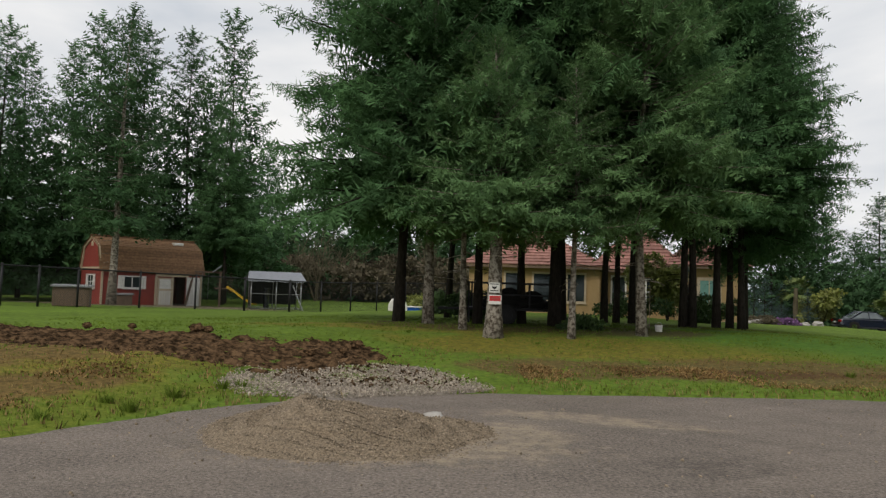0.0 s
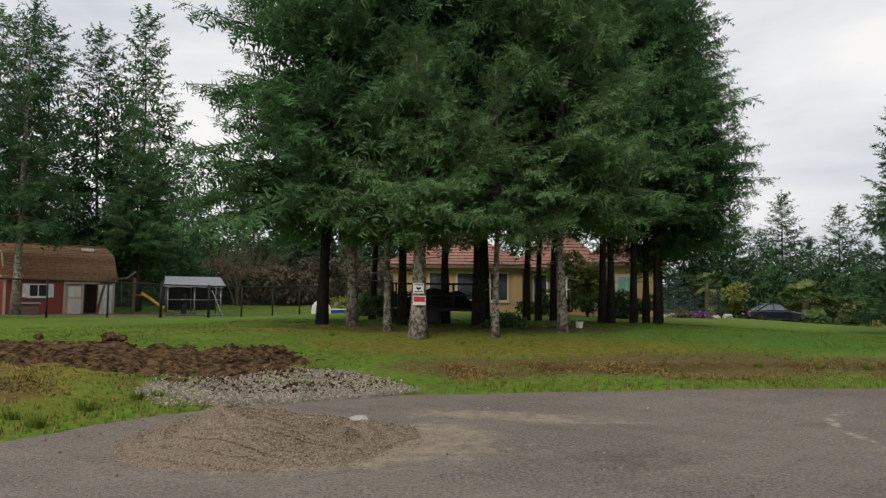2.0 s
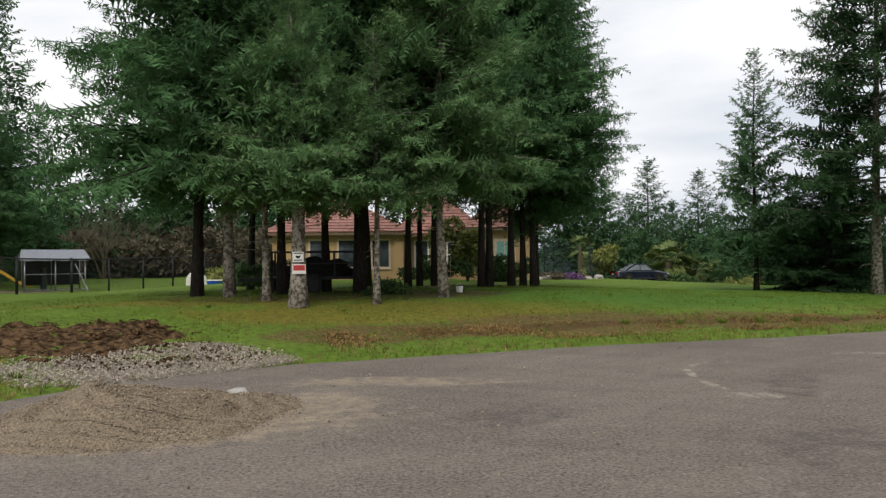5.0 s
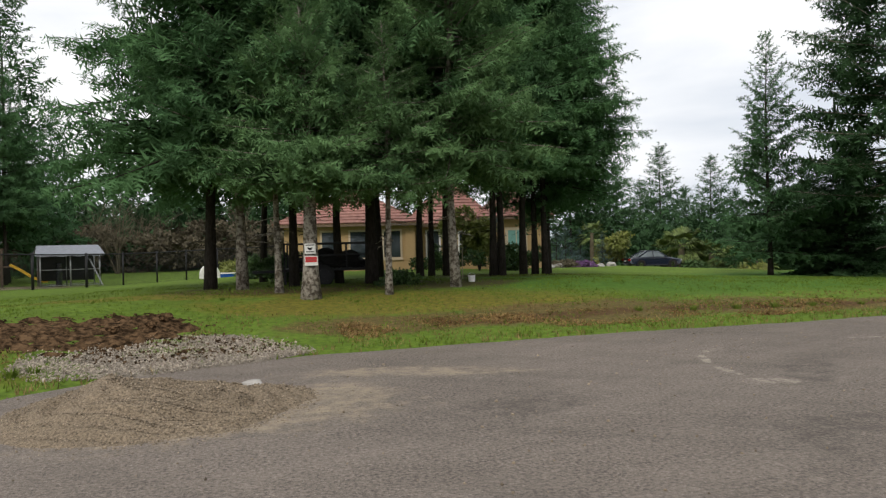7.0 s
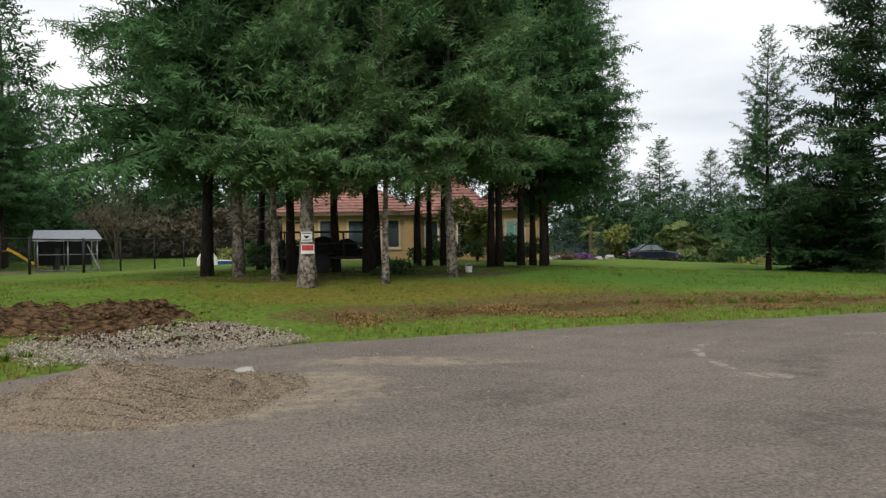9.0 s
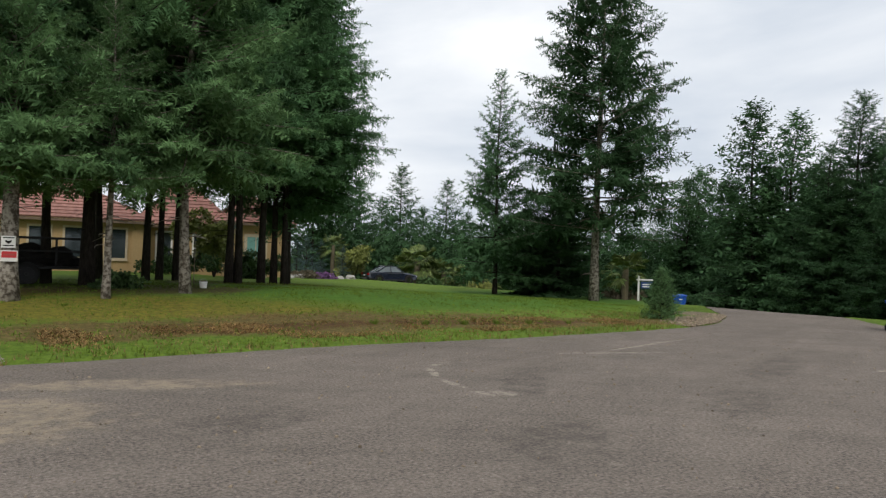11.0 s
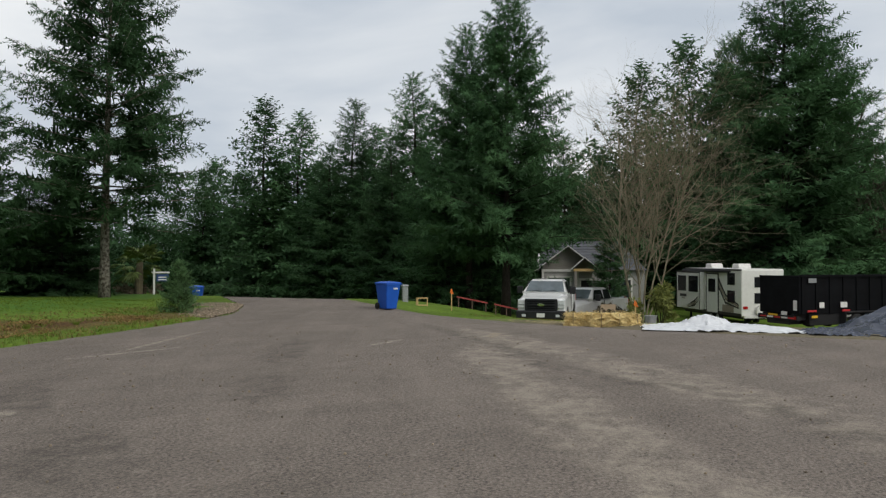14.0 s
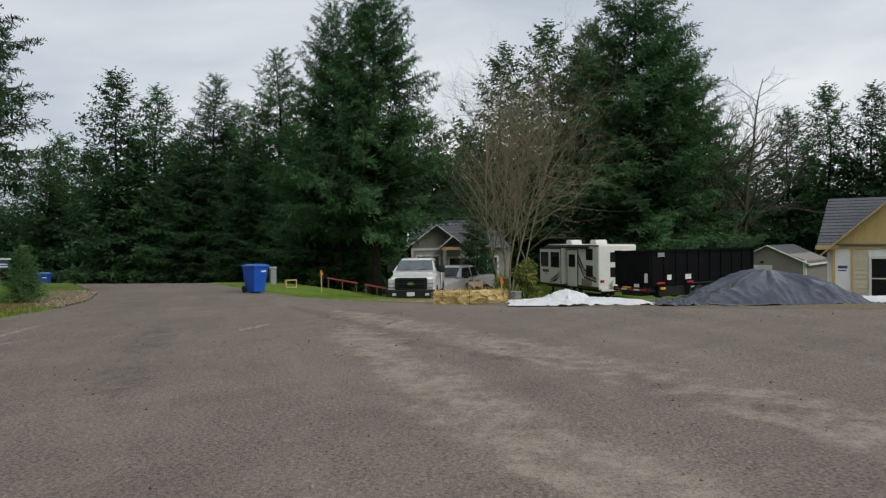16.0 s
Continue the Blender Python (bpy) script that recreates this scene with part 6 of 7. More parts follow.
def pickup(x, y, turn, paint, label, long_bed=1.9, front=True):
    """A crew-cab pickup whose nose points to local -y."""
    root = thing("pickup_truck", on(x, y, turn), label, "pickup truck")
    loft([section(-2.9, 0.6, 1.16, 0.93, 0.86, 0.1), section(-2.82, 0.5, 1.25, 0.99, 0.92, 0.12), section(-2.5, 0.48, 1.29, 1.01, 0.95, 0.1), section(-1.5, 0.48, 1.34, 1.01, 0.96, 0.08), section(-1.4, 0.48, 1.37, 1.0, 0.96), section(1.0, 0.48, 1.37, 1.0, 0.97)], paint, "body", root, bevel=0.015)
    part("bonnet", Geo().add([(-0.62, -2.86, 1.24), (0.62, -2.86, 1.24), (0.74, -1.46, 1.4), (-0.74, -1.46, 1.4), (-0.72, -2.8, 1.18), (0.72, -2.8, 1.18), (0.82, -1.46, 1.32), (-0.82, -1.46, 1.32)], [(0, 1, 2, 3), (0, 4, 5, 1), (1, 5, 6, 2), (2, 6, 7, 3), (3, 7, 4, 0), (7, 6, 5, 4)]), paint, root, bevel=0.02)
    cab = loft([section(-1.5, 1.34, 1.40, 0.93, 0.9), section(-0.78, 1.34, 1.9, 0.94, 0.76, 0.1), section(-0.5, 1.34, 1.97, 0.94, 0.76, 0.12), section(0.75, 1.34, 1.97, 0.94, 0.76, 0.12), section(1.0, 1.34, 1.88, 0.93, 0.75, 0.1)], paint, "cab", root, bevel=0.015)
    for xx in (-0.4, 0.25):
        part("wiper", Geo().beam((xx - 0.25, -1.47, 1.475), (xx + 0.25, -1.38, 1.54), 0.018), BLACK_STEEL, cab)
    part("windscreen", Geo().sheet((-0.82, -1.46, 1.45), (0.82, -1.46, 1.45), (0.70, -0.82, 1.90), (-0.70, -0.82, 1.90), 0.015), CAR_GLASS, cab)
    for s in (-1, 1):
        for y0, y1 in ((-0.85, 0.02), (0.1, 0.85)):
            a, b = s * 0.965, s * 0.80
            c = [(a, y0 - (0.25 if y0 < -0.5 else 0), 1.42), (a, y1, 1.42), (b, y1, 1.88), (b, y0 + 0.12, 1.88)]
            part("side_window", Geo().sheet(*(c if s > 0 else c[::-1]), 0.012), TINTED, cab)
        m = part("mirror", Geo().box(s * 1.0, s * 1.26, -1.02, -0.88, 1.36, 1.68), BLACK_STEEL, root, bevel=0.03)
        part("arm", Geo().beam((s * 0.93, -0.95, 1.45), (s * 1.05, -0.95, 1.48), 0.06), BLACK_STEEL, m)
        hl = part("headlamp", Geo().box(s * 0.66, s * 0.95, -2.96, -2.8, 0.84, 1.2), LAMP, root, bevel=0.03)
        part("lamp_divider", Geo().box(s * 0.68, s * 0.93, -2.972, -2.95, 0.99, 1.01), BLACK_STEEL, hl)
        part("fog_lamp", Geo().box(s * 0.6, s * 0.76, -3.12, -3.09, 0.52, 0.62), LAMP, root)
        part("door_seam", Geo().box(s * 0.985, s * 1.003, 0.04, 0.07, 0.6, 1.36), DARK, root)
        part("door_handle", Geo().box(s * 0.99, s * 1.02, -0.2, -0.05, 1.16, 1.2), BLACK_STEEL, root)
        part("tail_lamp", Geo().box(s * 0.86, s * 1.0, 2.95, 3.0, 0.9, 1.3), TAIL, root)
        part("bed_side", Geo().box(s * 0.86, s * 0.99, 1.02, 2.98, 0.5, 1.36), paint, root, bevel=0.03)
    part("bed_floor", Geo().box(-0.87, 0.87, 1.02, 2.95, 0.55, 0.72), paint, root)
    part("tailgate", Geo().box(-0.86, 0.86, 2.92, 2.99, 0.6, 1.34), paint, root, bevel=0.02)
    gr = part("grille", Geo().box(-0.66, 0.66, -3.0, -2.85, 0.76, 1.24), BLACK_STEEL, root, "black grille", bevel=0.03)
    for z in (0.86, 0.94, 1.06, 1.14):
        part("grille_slot", Geo().box(-0.55, 0.55, -3.012, -2.998, z - 0.025, z + 0.025), TRAILER_BLACK, gr)
    part("grille_bar", Geo().box(-0.6, 0.6, -3.03, -2.998, 0.97, 1.03), BLACK_STEEL, gr)
    part("badge", Geo().prism([(0.15 * math.cos(q * 0.5236), 1.0 + 0.06 * math.sin(q * 0.5236)) for q in range(12)], -3.045, -3.03), CHROME, gr)
    bp = part("bumper", Geo().box(-1.0, 1.0, -3.1, -2.86, 0.42, 0.76), BLACK_STEEL, root, "black front bumper", bevel=0.04)
    part("plate_bar", Geo().box(-0.16, 0.16, -3.115, -3.1, 0.5, 0.66), WHITE, bp)
    part("rear_bumper", Geo().box(-0.98, 0.98, 2.98, 3.12, 0.45, 0.62), CHROME, root, bevel=0.03)
    part("chassis", Geo().box(-0.7, 0.7, -2.7, 2.8, 0.36, 0.52), BLACK_STEEL, root)
    for s in (-1, 1):
        for yy in (-1.95, 1.9):
            # Black disc round the wheel: shade of the arch painted on an uncut side.
            part("wheel_arch", Geo().tube([(s * 0.9, yy, 0.42), (s * 1.012, yy, 0.42)], [0.46, 0.46], 18), DARK, root)
            wheel(root, s * 0.91, yy, 0.39, 0.26, "x")
    return root


x, y = polar(78.45, 33.2)
pickup(x, y, -78.3 - 6, CAR_WHITE, "white crew-cab pickup truck with black grille parked on the drive")
x, y = polar(81.3, 39)
pickup(x, y, -78.3 - 30, CAR_SILVER, "silver grey crew-cab pickup parked behind a white pickup")


def sedan(x, y, turn, paint, label):
    root = thing("car", on(x, y, turn), label, "car")
    hw = 0.86
    loft([section(-2.2, 0.42, 0.62, 0.7, 0.66, 0.05), section(-2.05, 0.28, 0.72, 0.82, 0.76), section(-1.2, 0.22, 0.86, hw, 0.8), section(-0.9, 0.22, 0.9, hw, 0.82), section(1.3, 0.24, 0.93, hw, 0.82), section(2.05, 0.3, 0.9, 0.84, 0.78), section(2.25, 0.42, 0.86, 0.76, 0.7)], paint, "body", root, bevel=0.02)
    cab = loft([section(-1.0, 0.86, 0.9, 0.78, 0.74, 0.02), section(-0.3, 0.86, 1.36, 0.8, 0.58), section(0.1, 0.86, 1.42, 0.8, 0.58), section(0.7, 0.86, 1.38, 0.8, 0.58), section(1.5, 0.88, 0.94, 0.76, 0.7, 0.02)], CAR_GLASS, "greenhouse", root)
    part("roof", Geo().box(-0.57, 0.57, -0.25, 0.75, 1.38, 1.435), paint, cab, bevel=0.02)
    for s in (-1, 1):
        part("pillar", Geo().beam((s * 0.81, 0.25, 0.88), (s * 0.6, 0.25, 1.4), 0.05, 0.09), paint, cab)
        part("pillar", Geo().beam((s * 0.76, -1.0, 0.88), (s * 0.6, -0.28, 1.39), 0.06), paint, cab)
        part("pillar", Geo().beam((s * 0.74, 1.5, 0.92), (s * 0.6, 0.72, 1.39), 0.09), paint, cab)
        part("mirror", Geo().box(s * 0.86, s * 1.0, -0.75, -0.62, 0.9, 1.02), paint, root, bevel=0.02)
        part("headlamp", Geo().box(s * 0.4, s * 0.72, -2.18, -2.05, 0.56, 0.68), LAMP, root)
        part("tail_lamp", Geo().box(s * 0.5, s * 0.77, 2.16, 2.27, 0.66, 0.8), TAIL, root)
        part("door_handle", Geo().box(s * 0.84, s * 0.87, 0.1, 0.22, 0.76, 0.79), CHROME, root)
        for yy in (-1.35, 1.3):
            # No arch is cut; a black disc paints its shade behind the wheel.
            part("wheel_arch", Geo().tube([(s * 0.75, yy, 0.34), (s * 0.872, yy, 0.34)], [0.37, 0.37], 18), DARK, root)
            wheel(root, s * 0.77, yy, 0.32, 0.2, "x")
    part("bumper", Geo().box(-0.7, 0.7, 2.22, 2.3, 0.4, 0.56), paint, root, bevel=0.03)
    part("plate_bar", Geo().box(-0.22, 0.22, 2.295, 2.305, 0.58, 0.68), WHITE, root)
    return root


x, y = polar(30.0, 62)
sedan(x, y, 84, CAR_NAVY, "dark navy four-door sedan parked on the drive beyond the lawn")
x, y = polar(83.4, 46.5)
sedan(x, y, -80, CAR_RED, "dull red car parked by the grey house")


def travel_trailer():
    x, y = polar(92.3, 42)
    root = thing("travel_trailer", on(x, y, 28) @ Matrix.Diagonal((0.83, 1, 1, 1)), "cream travel trailer with dark windows, brown swooshes and a slide-out", "travel trailer")
    # local x runs along the visible side away from the rear corner, y into the body
    ln, w, z0, z1 = 8.6, 2.45, 0.55, 3.05
    part("body", Geo().prism([(0, z0), (ln - 0.7, z0), (ln, z0 + 0.7), (ln - 0.2, z1 - 0.35), (ln - 0.9, z1), (0, z1)], -w, 0), RV_SKIN, root, bevel=0.05)
    part("skirt", Geo().box(0.02, ln - 0.6, -0.02, 0.012, z0, z0 + 0.16), RV_DARK, root)
    part("roof_edge", Geo().box(0, ln - 0.9, -0.03, 0.015, z1 - 0.07, z1), RV_DARK, root)
    so = part("slide_out", Geo().box(4.75, 8.2, 0.0, 0.28, z0 + 0.12, z1 - 0.2), RV_SKIN, root, "slide-out room", bevel=0.03)
    g = Geo().box(4.7, 4.77, 0.285, 0.295, z0 + 0.1, z1 - 0.18).box(8.18, 8.25, 0.285, 0.295, z0 + 0.1, z1 - 0.18).box(4.7, 8.25, 0.285, 0.295, z1 - 0.25, z1 - 0.17)
    part("slide_trim", g, RV_DARK, so)
    for a, b, c, d in ((6.75, 8.0, 1.7, 2.62), (5.0, 6.35, 1.68, 2.62)):
        part("window", Geo().box(a, b, 0.28, 0.305, c, d), TINTED, so, bevel=0.01)
    dr = part("door", Geo().box(2.85, 4.35, 0.0, 0.03, z0 + 0.06, 2.75), RV_SKIN, root, "entry door with dark edging", bevel=0.01)
    part("door_edge", Geo().box(2.78, 2.85, 0.0, 0.035, z0 + 0.04, 2.8).box(4.35, 4.42, 0.0, 0.035, z0 + 0.04, 2.8).box(2.78, 4.42, 0.0, 0.036, 2.75, 2.82), RV_DARK, dr)
    part("door_window", Geo().box(3.15, 4.1, 0.03, 0.045, 1.75, 2.5), TINTED, dr, bevel=0.01)
    for a, b, c, d in ((0.75, 1.65, 2.2, 2.85), (0.75, 1.65, 1.25, 1.9)):
        part("window", Geo().box(a, b, -0.005, 0.025, c, d), TINTED, root, bevel=0.01)
    part("hatch", Geo().box(0.9, 2.3, -0.005, 0.014, 0.72, 1.1), RV_TAN, root)
    part("awning_case", Geo().tube([(1.2, 0.09, z1 - 0.12), (ln - 0.9, 0.09, z1 - 0.12)], [0.07, 0.07], 8), BLACK_STEEL, root, smooth=True)
    part("roof_membrane", Geo().box(0.05, ln - 0.95, -w + 0.05, -0.05, z1, z1 + 0.03), WHITE, root)
    for mt, off in ((RV_DARK, 0.0), (RV_TAN, 0.22), (RV_DARK, 0.42)):
        g = Geo().prism([(0.3, 0.95 + off * 0.4), (1.9, 1.15 + off), (2.75, 1.95 + off), (2.75, 2.13 + off), (1.9, 1.27 + off), (0.3, 1.03 + off * 0.4)], 0.0, 0.016)
        part("swoosh", g, mt, root)
        g = Geo().prism([(4.85, 1.5 - off * 0.6), (5.5, 1.1 - off * 0.6), (6.6, 0.85 - off * 0.3), (5.4, 1.25 - off * 0.6)], 0.285, 0.3)
        part("swoosh", g, mt, so)
    part("text_bar", Geo().box(6.7, 7.7, 0.285, 0.297, 1.36, 1.52), RV_DARK, so, "dark lettering bar")
    part("text_bar", Geo().box(6.9, 7.4, 0.285, 0.297, 1.24, 1.29), RV_TAN, so, "small tan lettering bar")
    # rear wall
    for c, d in ((2.1, 2.65), (1.25, 1.8)):
        part("rear_window", Geo().box(-0.02, 0.0, -1.5, -0.75, c, d), TINTED, root)
    part("tail_lamp", Geo().box(-0.03, 0.0, -0.35, -0.1, 0.95, 1.1), TAIL, root)
    part("tail_lamp", Geo().box(-0.03, 0.0, -2.3, -2.05, 0.95, 1.1), TAIL, root)
    part("rear_bumper", Geo().box(-0.16, -0.02, -2.3, -0.1, 0.48, 0.6), WHITE, root)
    part("spare_wheel", Geo().tube([(-0.24, -1.1, 0.85), (-0.04, -1.1, 0.85)], [0.34, 0.34], 18), WHITE, root, "white spare wheel cover")
    for xx in (2.0, 5.6):
        part("air_conditioner", Geo().prism([(xx, z1), (xx + 0.95, z1), (xx + 0.8, z1 + 0.3), (xx + 0.15, z1 + 0.3)], -1.6, -0.85), WHITE, root, bevel=0.03)
    for xx in (3.0, 3.85):
        for yy in (-0.12, -w + 0.12):
            wheel(root, xx, yy, 0.34, 0.2, "y", GALV)
    part("chassis", Geo().box(0.1, ln - 0.3, -w + 0.3, -0.3, 0.4, z0), BLACK_STEEL, root)
    part("jack", Geo().box(ln - 0.9, ln - 0.8, -0.5, -0.4, 0, 0.5), BLACK_STEEL, root)
    part("jack", Geo().box(0.4, 0.5, -0.5, -0.4, 0, 0.5), BLACK_STEEL, root)


travel_trailer()


def dump_trailer():
    x, y = polar(96.1, 32.5)
    root = thing("dump_trailer", on(x, y, -51), "high-sided black dump trailer with reflectors and labels", "dump trailer")
    # local x along the long side away from the rear corner, y across to the other side
    ln, w, z0, z1 = 6.6, 2.1, 0.75, 2.25
    part("side", Geo().box(0, ln, 0, 0.07, z0, z1), TRAILER_BLACK, root)
    part("side", Geo().box(0, ln, w - 0.07, w, z0, z1), TRAILER_BLACK, root)
    part("tailgate", Geo().box(-0.06, 0.0, 0, w, z0, z1 - 0.08), TRAILER_BLACK, root, bevel=0.01)
    part("bulkhead", Geo().box(ln - 0.07, ln, 0, w, z0, z1), TRAILER_BLACK, root)
    part("bed_floor", Geo().box(0, ln, 0.07, w - 0.07, z0, z0 + 0.08), TRAILER_BLACK, root)
    for i in range(10):
        xx = 0.1 + i * (ln - 0.2) / 9
        part("rib", Geo().box(xx - 0.04, xx + 0.04, -0.035, 0.0, z0, z1), TRAILER_BLACK, root)
    part("top_rail", Geo().box(-0.05, ln, -0.08, 0.02, z1 - 0.02, z1 + 0.07), TRAILER_BLACK, root)
    part("top_rail", Geo().box(-0.08, 0.02, 0, w, z1 - 0.08, z1 + 0.02), TRAILER_BLACK, root)
    part("frame_rail", Geo().box(-0.1, ln + 0.6, 0.2, 0.36, 0.5, z0), BLACK_STEEL, root)
    part("frame_rail", Geo().box(-0.1, ln + 0.6, w - 0.36, w - 0.2, 0.5, z0), BLACK_STEEL, root)
    part("hydraulic_box", Geo().box(0.5, 2.1, 0.02, 0.4, 0.3, 0.74), BLACK_STEEL, root, bevel=0.02)
    # The next two black blocks are added to darken the space under the bed.
    part("tool_box", Geo().box(4.7, 6.2, 0.02, 0.4, 0.3, 0.74), BLACK_STEEL, root, bevel=0.02)
    part("ramp_carrier", Geo().box(-0.1, 2.0, 0.45, w - 0.45, 0.32, 0.5), BLACK_STEEL, root)
    part("mud_flap", Geo().box(2.1, 2.14, -0.24, 0.1, 0.2, 0.8), TYRE, root)
    part("mud_flap", Geo().box(4.4, 4.44, -0.24, 0.1, 0.2, 0.8), TYRE, root)
    part("rear_beam", Geo().box(-0.16, -0.02, 0, w, 0.5, 0.68), BLACK_STEEL, root)
    part("fender", Geo().box(2.2, 4.4, -0.25, 0.0, 0.78, 0.84), BLACK_STEEL, root, bevel=0.01)
    for xx in (2.75, 3.75):
        for yy in (-0.12, w + 0.12):
            wheel(root, xx, yy, 0.37, 0.22, "y", BLACK_STEEL)
    for i, mt in enumerate((RED, WHITE, RED, WHITE, RED)):
        part("reflector", Geo().box(-0.175, -0.16, 0.12 + i * 0.38, 0.44 + i * 0.38, 0.56, 0.62), mt, root)
    for a, b, c, d, mt in ((0.9, 1.15, 1.0, 1.22, WHITE), (2.0, 2.35, 1.0, 1.22, WHITE), (0.3, 0.75, 0.84, 0.92, RED), (2.1, 2.5, 0.84, 0.92, RED), (0.35, 0.75, 2.0, 2.18, GALV), (2.2, 2.7, 0.62, 0.7, WHITE), (0.5, 0.8, 0.6, 0.7, YELLOW_PLASTIC)):
        part("label_plate", Geo().box(a, b, -0.085, -0.075, c, d), mt, root)
    part("label_plate", Geo().box(-0.075, -0.062, 0.1, 0.28, 0.9, 1.3), WHITE, root)
    part("label_plate", Geo().box(-0.18, -0.165, 1.0, 1.5, 0.64, 0.72), YELLOW_PLASTIC, root)
    part("plate_bar", Geo().box(-0.18, -0.165, 0.5, 0.8, 0.7, 0.84), WHITE, root)
    part("lamp", Geo().box(-0.18, -0.16, 0.05, 0.15, 0.54, 0.66), TAIL, root)
    part("jack", Geo().box(ln + 0.4, ln + 0.5, w / 2 - 0.05, w / 2 + 0.05, 0, 0.8), BLACK_STEEL, root)


dump_trailer()


# ---- heaps and site clutter along the far kerb ----
def draped(name, cx, cy, turn, rx, ry, h, folds, seed, material, label, category, res=90, taut=False, lean=0.0):
    """A sheet thrown over a heap: a mound with folds running down from the top and a crumpled hem."""
    g = Geo()
    m = pose(cx, cy, 0, 0, 0, turn)
    for j in range(res + 1):
        for i in range(res + 1):
            u, v = 2 * i / res - 1, 2 * j / res - 1
            r = max(abs(u), abs(v)) ** 0.35 * math.hypot(u, v) ** 0.65
            r = min(r, 1.3)
            a = math.atan2(v, u)
            hump = max(0.0, 1 - r * 1.02) ** 0.78
            k = 0.5 + 0.5 * math.tanh((r - 0.25) * 5)
            crease = (0.5 - abs(noise.noise((math.cos(a) * folds, math.sin(a) * folds, seed + r * 0.8))) * 2) * 0.2 * k
            fine = (noise.noise((u * 7, v * 7, seed)) * 0.05 + (0.5 - abs(noise.noise((u * 5 + v * 2, v * 11, seed + 3))) * 2) * 0.11) * min(1, 1.4 * r)
            if taut:
                hump = max(0.0, 1 - r ** 1.55) ** 0.95
                sharp = 0.5 - abs(noise.noise((math.cos(a) * 2.4, math.sin(a) * 2.4, seed + r * 0.35))) * 2
                crease = max(0.0, sharp) ** 1.6 * 0.34 * min(1, 2.2 * r)
                hem = max(0.0, min(1.0, (r - 0.45) * 2.2))
                fine = (0.5 - abs(noise.noise((u * 3 + v * 1.5, v * 9, seed + 3))) * 2) * 0.1 * hem + (0.5 - abs(noise.noise((u * 11, v * 16, seed + 5))) * 2) * 0.03 * hem + noise.noise((u * 14, v * 5, seed)) * 0.006
            p = m @ Vector((u * rx * (1 + 0.06 * noise.noise((a * 2, 0, seed))) + lean * hump, v * ry * (1 + 0.08 * noise.noise((a * 2.2, 4, seed))), 0))
            z = z_at(p.x, p.y) + 0.03 + h * hump * (1 + 0.12 * noise.noise((u * 2, v * 2, seed + 9))) + max(0, crease + fine) * (0.35 + 0.8 * h * min(1, 2 * hump))
            g.v.append((p.x, p.y, z))
    n = res + 1
    g.f = [(j * n + i, j * n + i + 1, (j + 1) * n + i + 1, (j + 1) * n + i) for j in range(res) for i in range(res)]
    return tagged(part(name, g, material, smooth=True), label, category)


draped("tarp", 20.2, -4.8, 14, 2.1, 2.12, 0.8, 3.6, 2, TARP, "large heap covered by a wrinkled slate-blue tarp", "tarp", res=130, taut=True)
draped("tarp", 18.5, -2.3, 10, 0.75, 0.6, 0.14, 3.0, 21, TARP, "crumpled end of slate-blue tarp on the ground", "tarp", res=46)
draped("plastic_sheet", 18.75, 0.0, 4, 0.9, 1.75, 0.16, 3.0, 5, SHEET, "crumpled white plastic sheet on the ground", "plastic sheet", res=70)
draped("plastic_sheet", 18.85, 0.3, 4, 0.7, 0.7, 0.36, 3.0, 12, SHEET, "bunched white plastic sheet on the ground", "plastic sheet", res=50)
draped("plastic_sheet", 20.6, -7.9, 4, 1.5, 1.0, 0.12, 3.0, 15, SHEET, "white plastic sheet beside the tarp heap", "plastic sheet", res=50)


def straw_bale(x, y, turn, ln, seed):
    rng = np.random.default_rng(seed)
    root = thing("straw_bale", on(x, y, turn), "loose yellow straw bale lying at the asphalt's edge", "straw bale", "straw bales at the edge")
    bm = bmesh.new()
    bmesh.ops.create_cube(bm, size=1)
    bmesh.ops.subdivide_edges(bm, edges=bm.edges[:], cuts=9, use_grid_fill=True)
    for v in bm.verts:
        q = v.co.copy()
        sag = 1 - 0.35 * abs(2 * q.x) ** 3
        v.co = Vector((q.x * ln, q.y * 0.5 * (0.75 + 0.25 * sag), (q.z + 0.5) * 0.3 * sag))
        v.co += Vector((noise.noise(q * 5 + Vector((seed, 0, 0))), noise.noise(q * 5 + Vector((0, seed, 0))), noise.noise(q * 5 + Vector((0, 0, seed))))) * 0.1
        v.co.z = max(0.0, v.co.z)
    me = bpy.data.meshes.new("core")
    bm.to_mesh(me)
    bm.free()
    me.materials.append(STRAW)
    core = new("core", me)
    core.parent = root
    n = 2600
    p = np.stack([rng.uniform(-ln / 2, ln / 2, n) * 1.03, rng.uniform(-0.25, 0.25, n), rng.uniform(0.0, 0.31, n)], 1)
    side = rng.integers(0, 3, n)
    p[side == 0, 1] = -0.25
    p[side == 1, 2] = 0.31
    d = rng.normal(size=(n, 3)) * [1, 0.6, 0.5]
    d /= np.linalg.norm(d, axis=1)[:, None]
    l = rng.uniform(0.05, 0.16, n)[:, None]
    s = np.cross(d, rng.normal(size=(n, 3)))
    s = s / np.linalg.norm(s, axis=1)[:, None] * 0.004
    v = np.stack([p - s, p + s, p + d * l], 1).reshape(-1, 3)
    v[:, 2] = np.maximum(v[:, 2], 0.0)
    ob = new("loose_straw", fast_mesh("loose_straw", v, np.arange(len(v)).reshape(-1, 3), STRAW))
    ob.parent = root
    ob["kind"] = "stuff"
    for xx in (-0.22, 0.22):
        part("twine", Geo().box(xx - 0.005, xx + 0.005, -0.275, 0.275, 0.0, 0.33), WEATHERED, root)


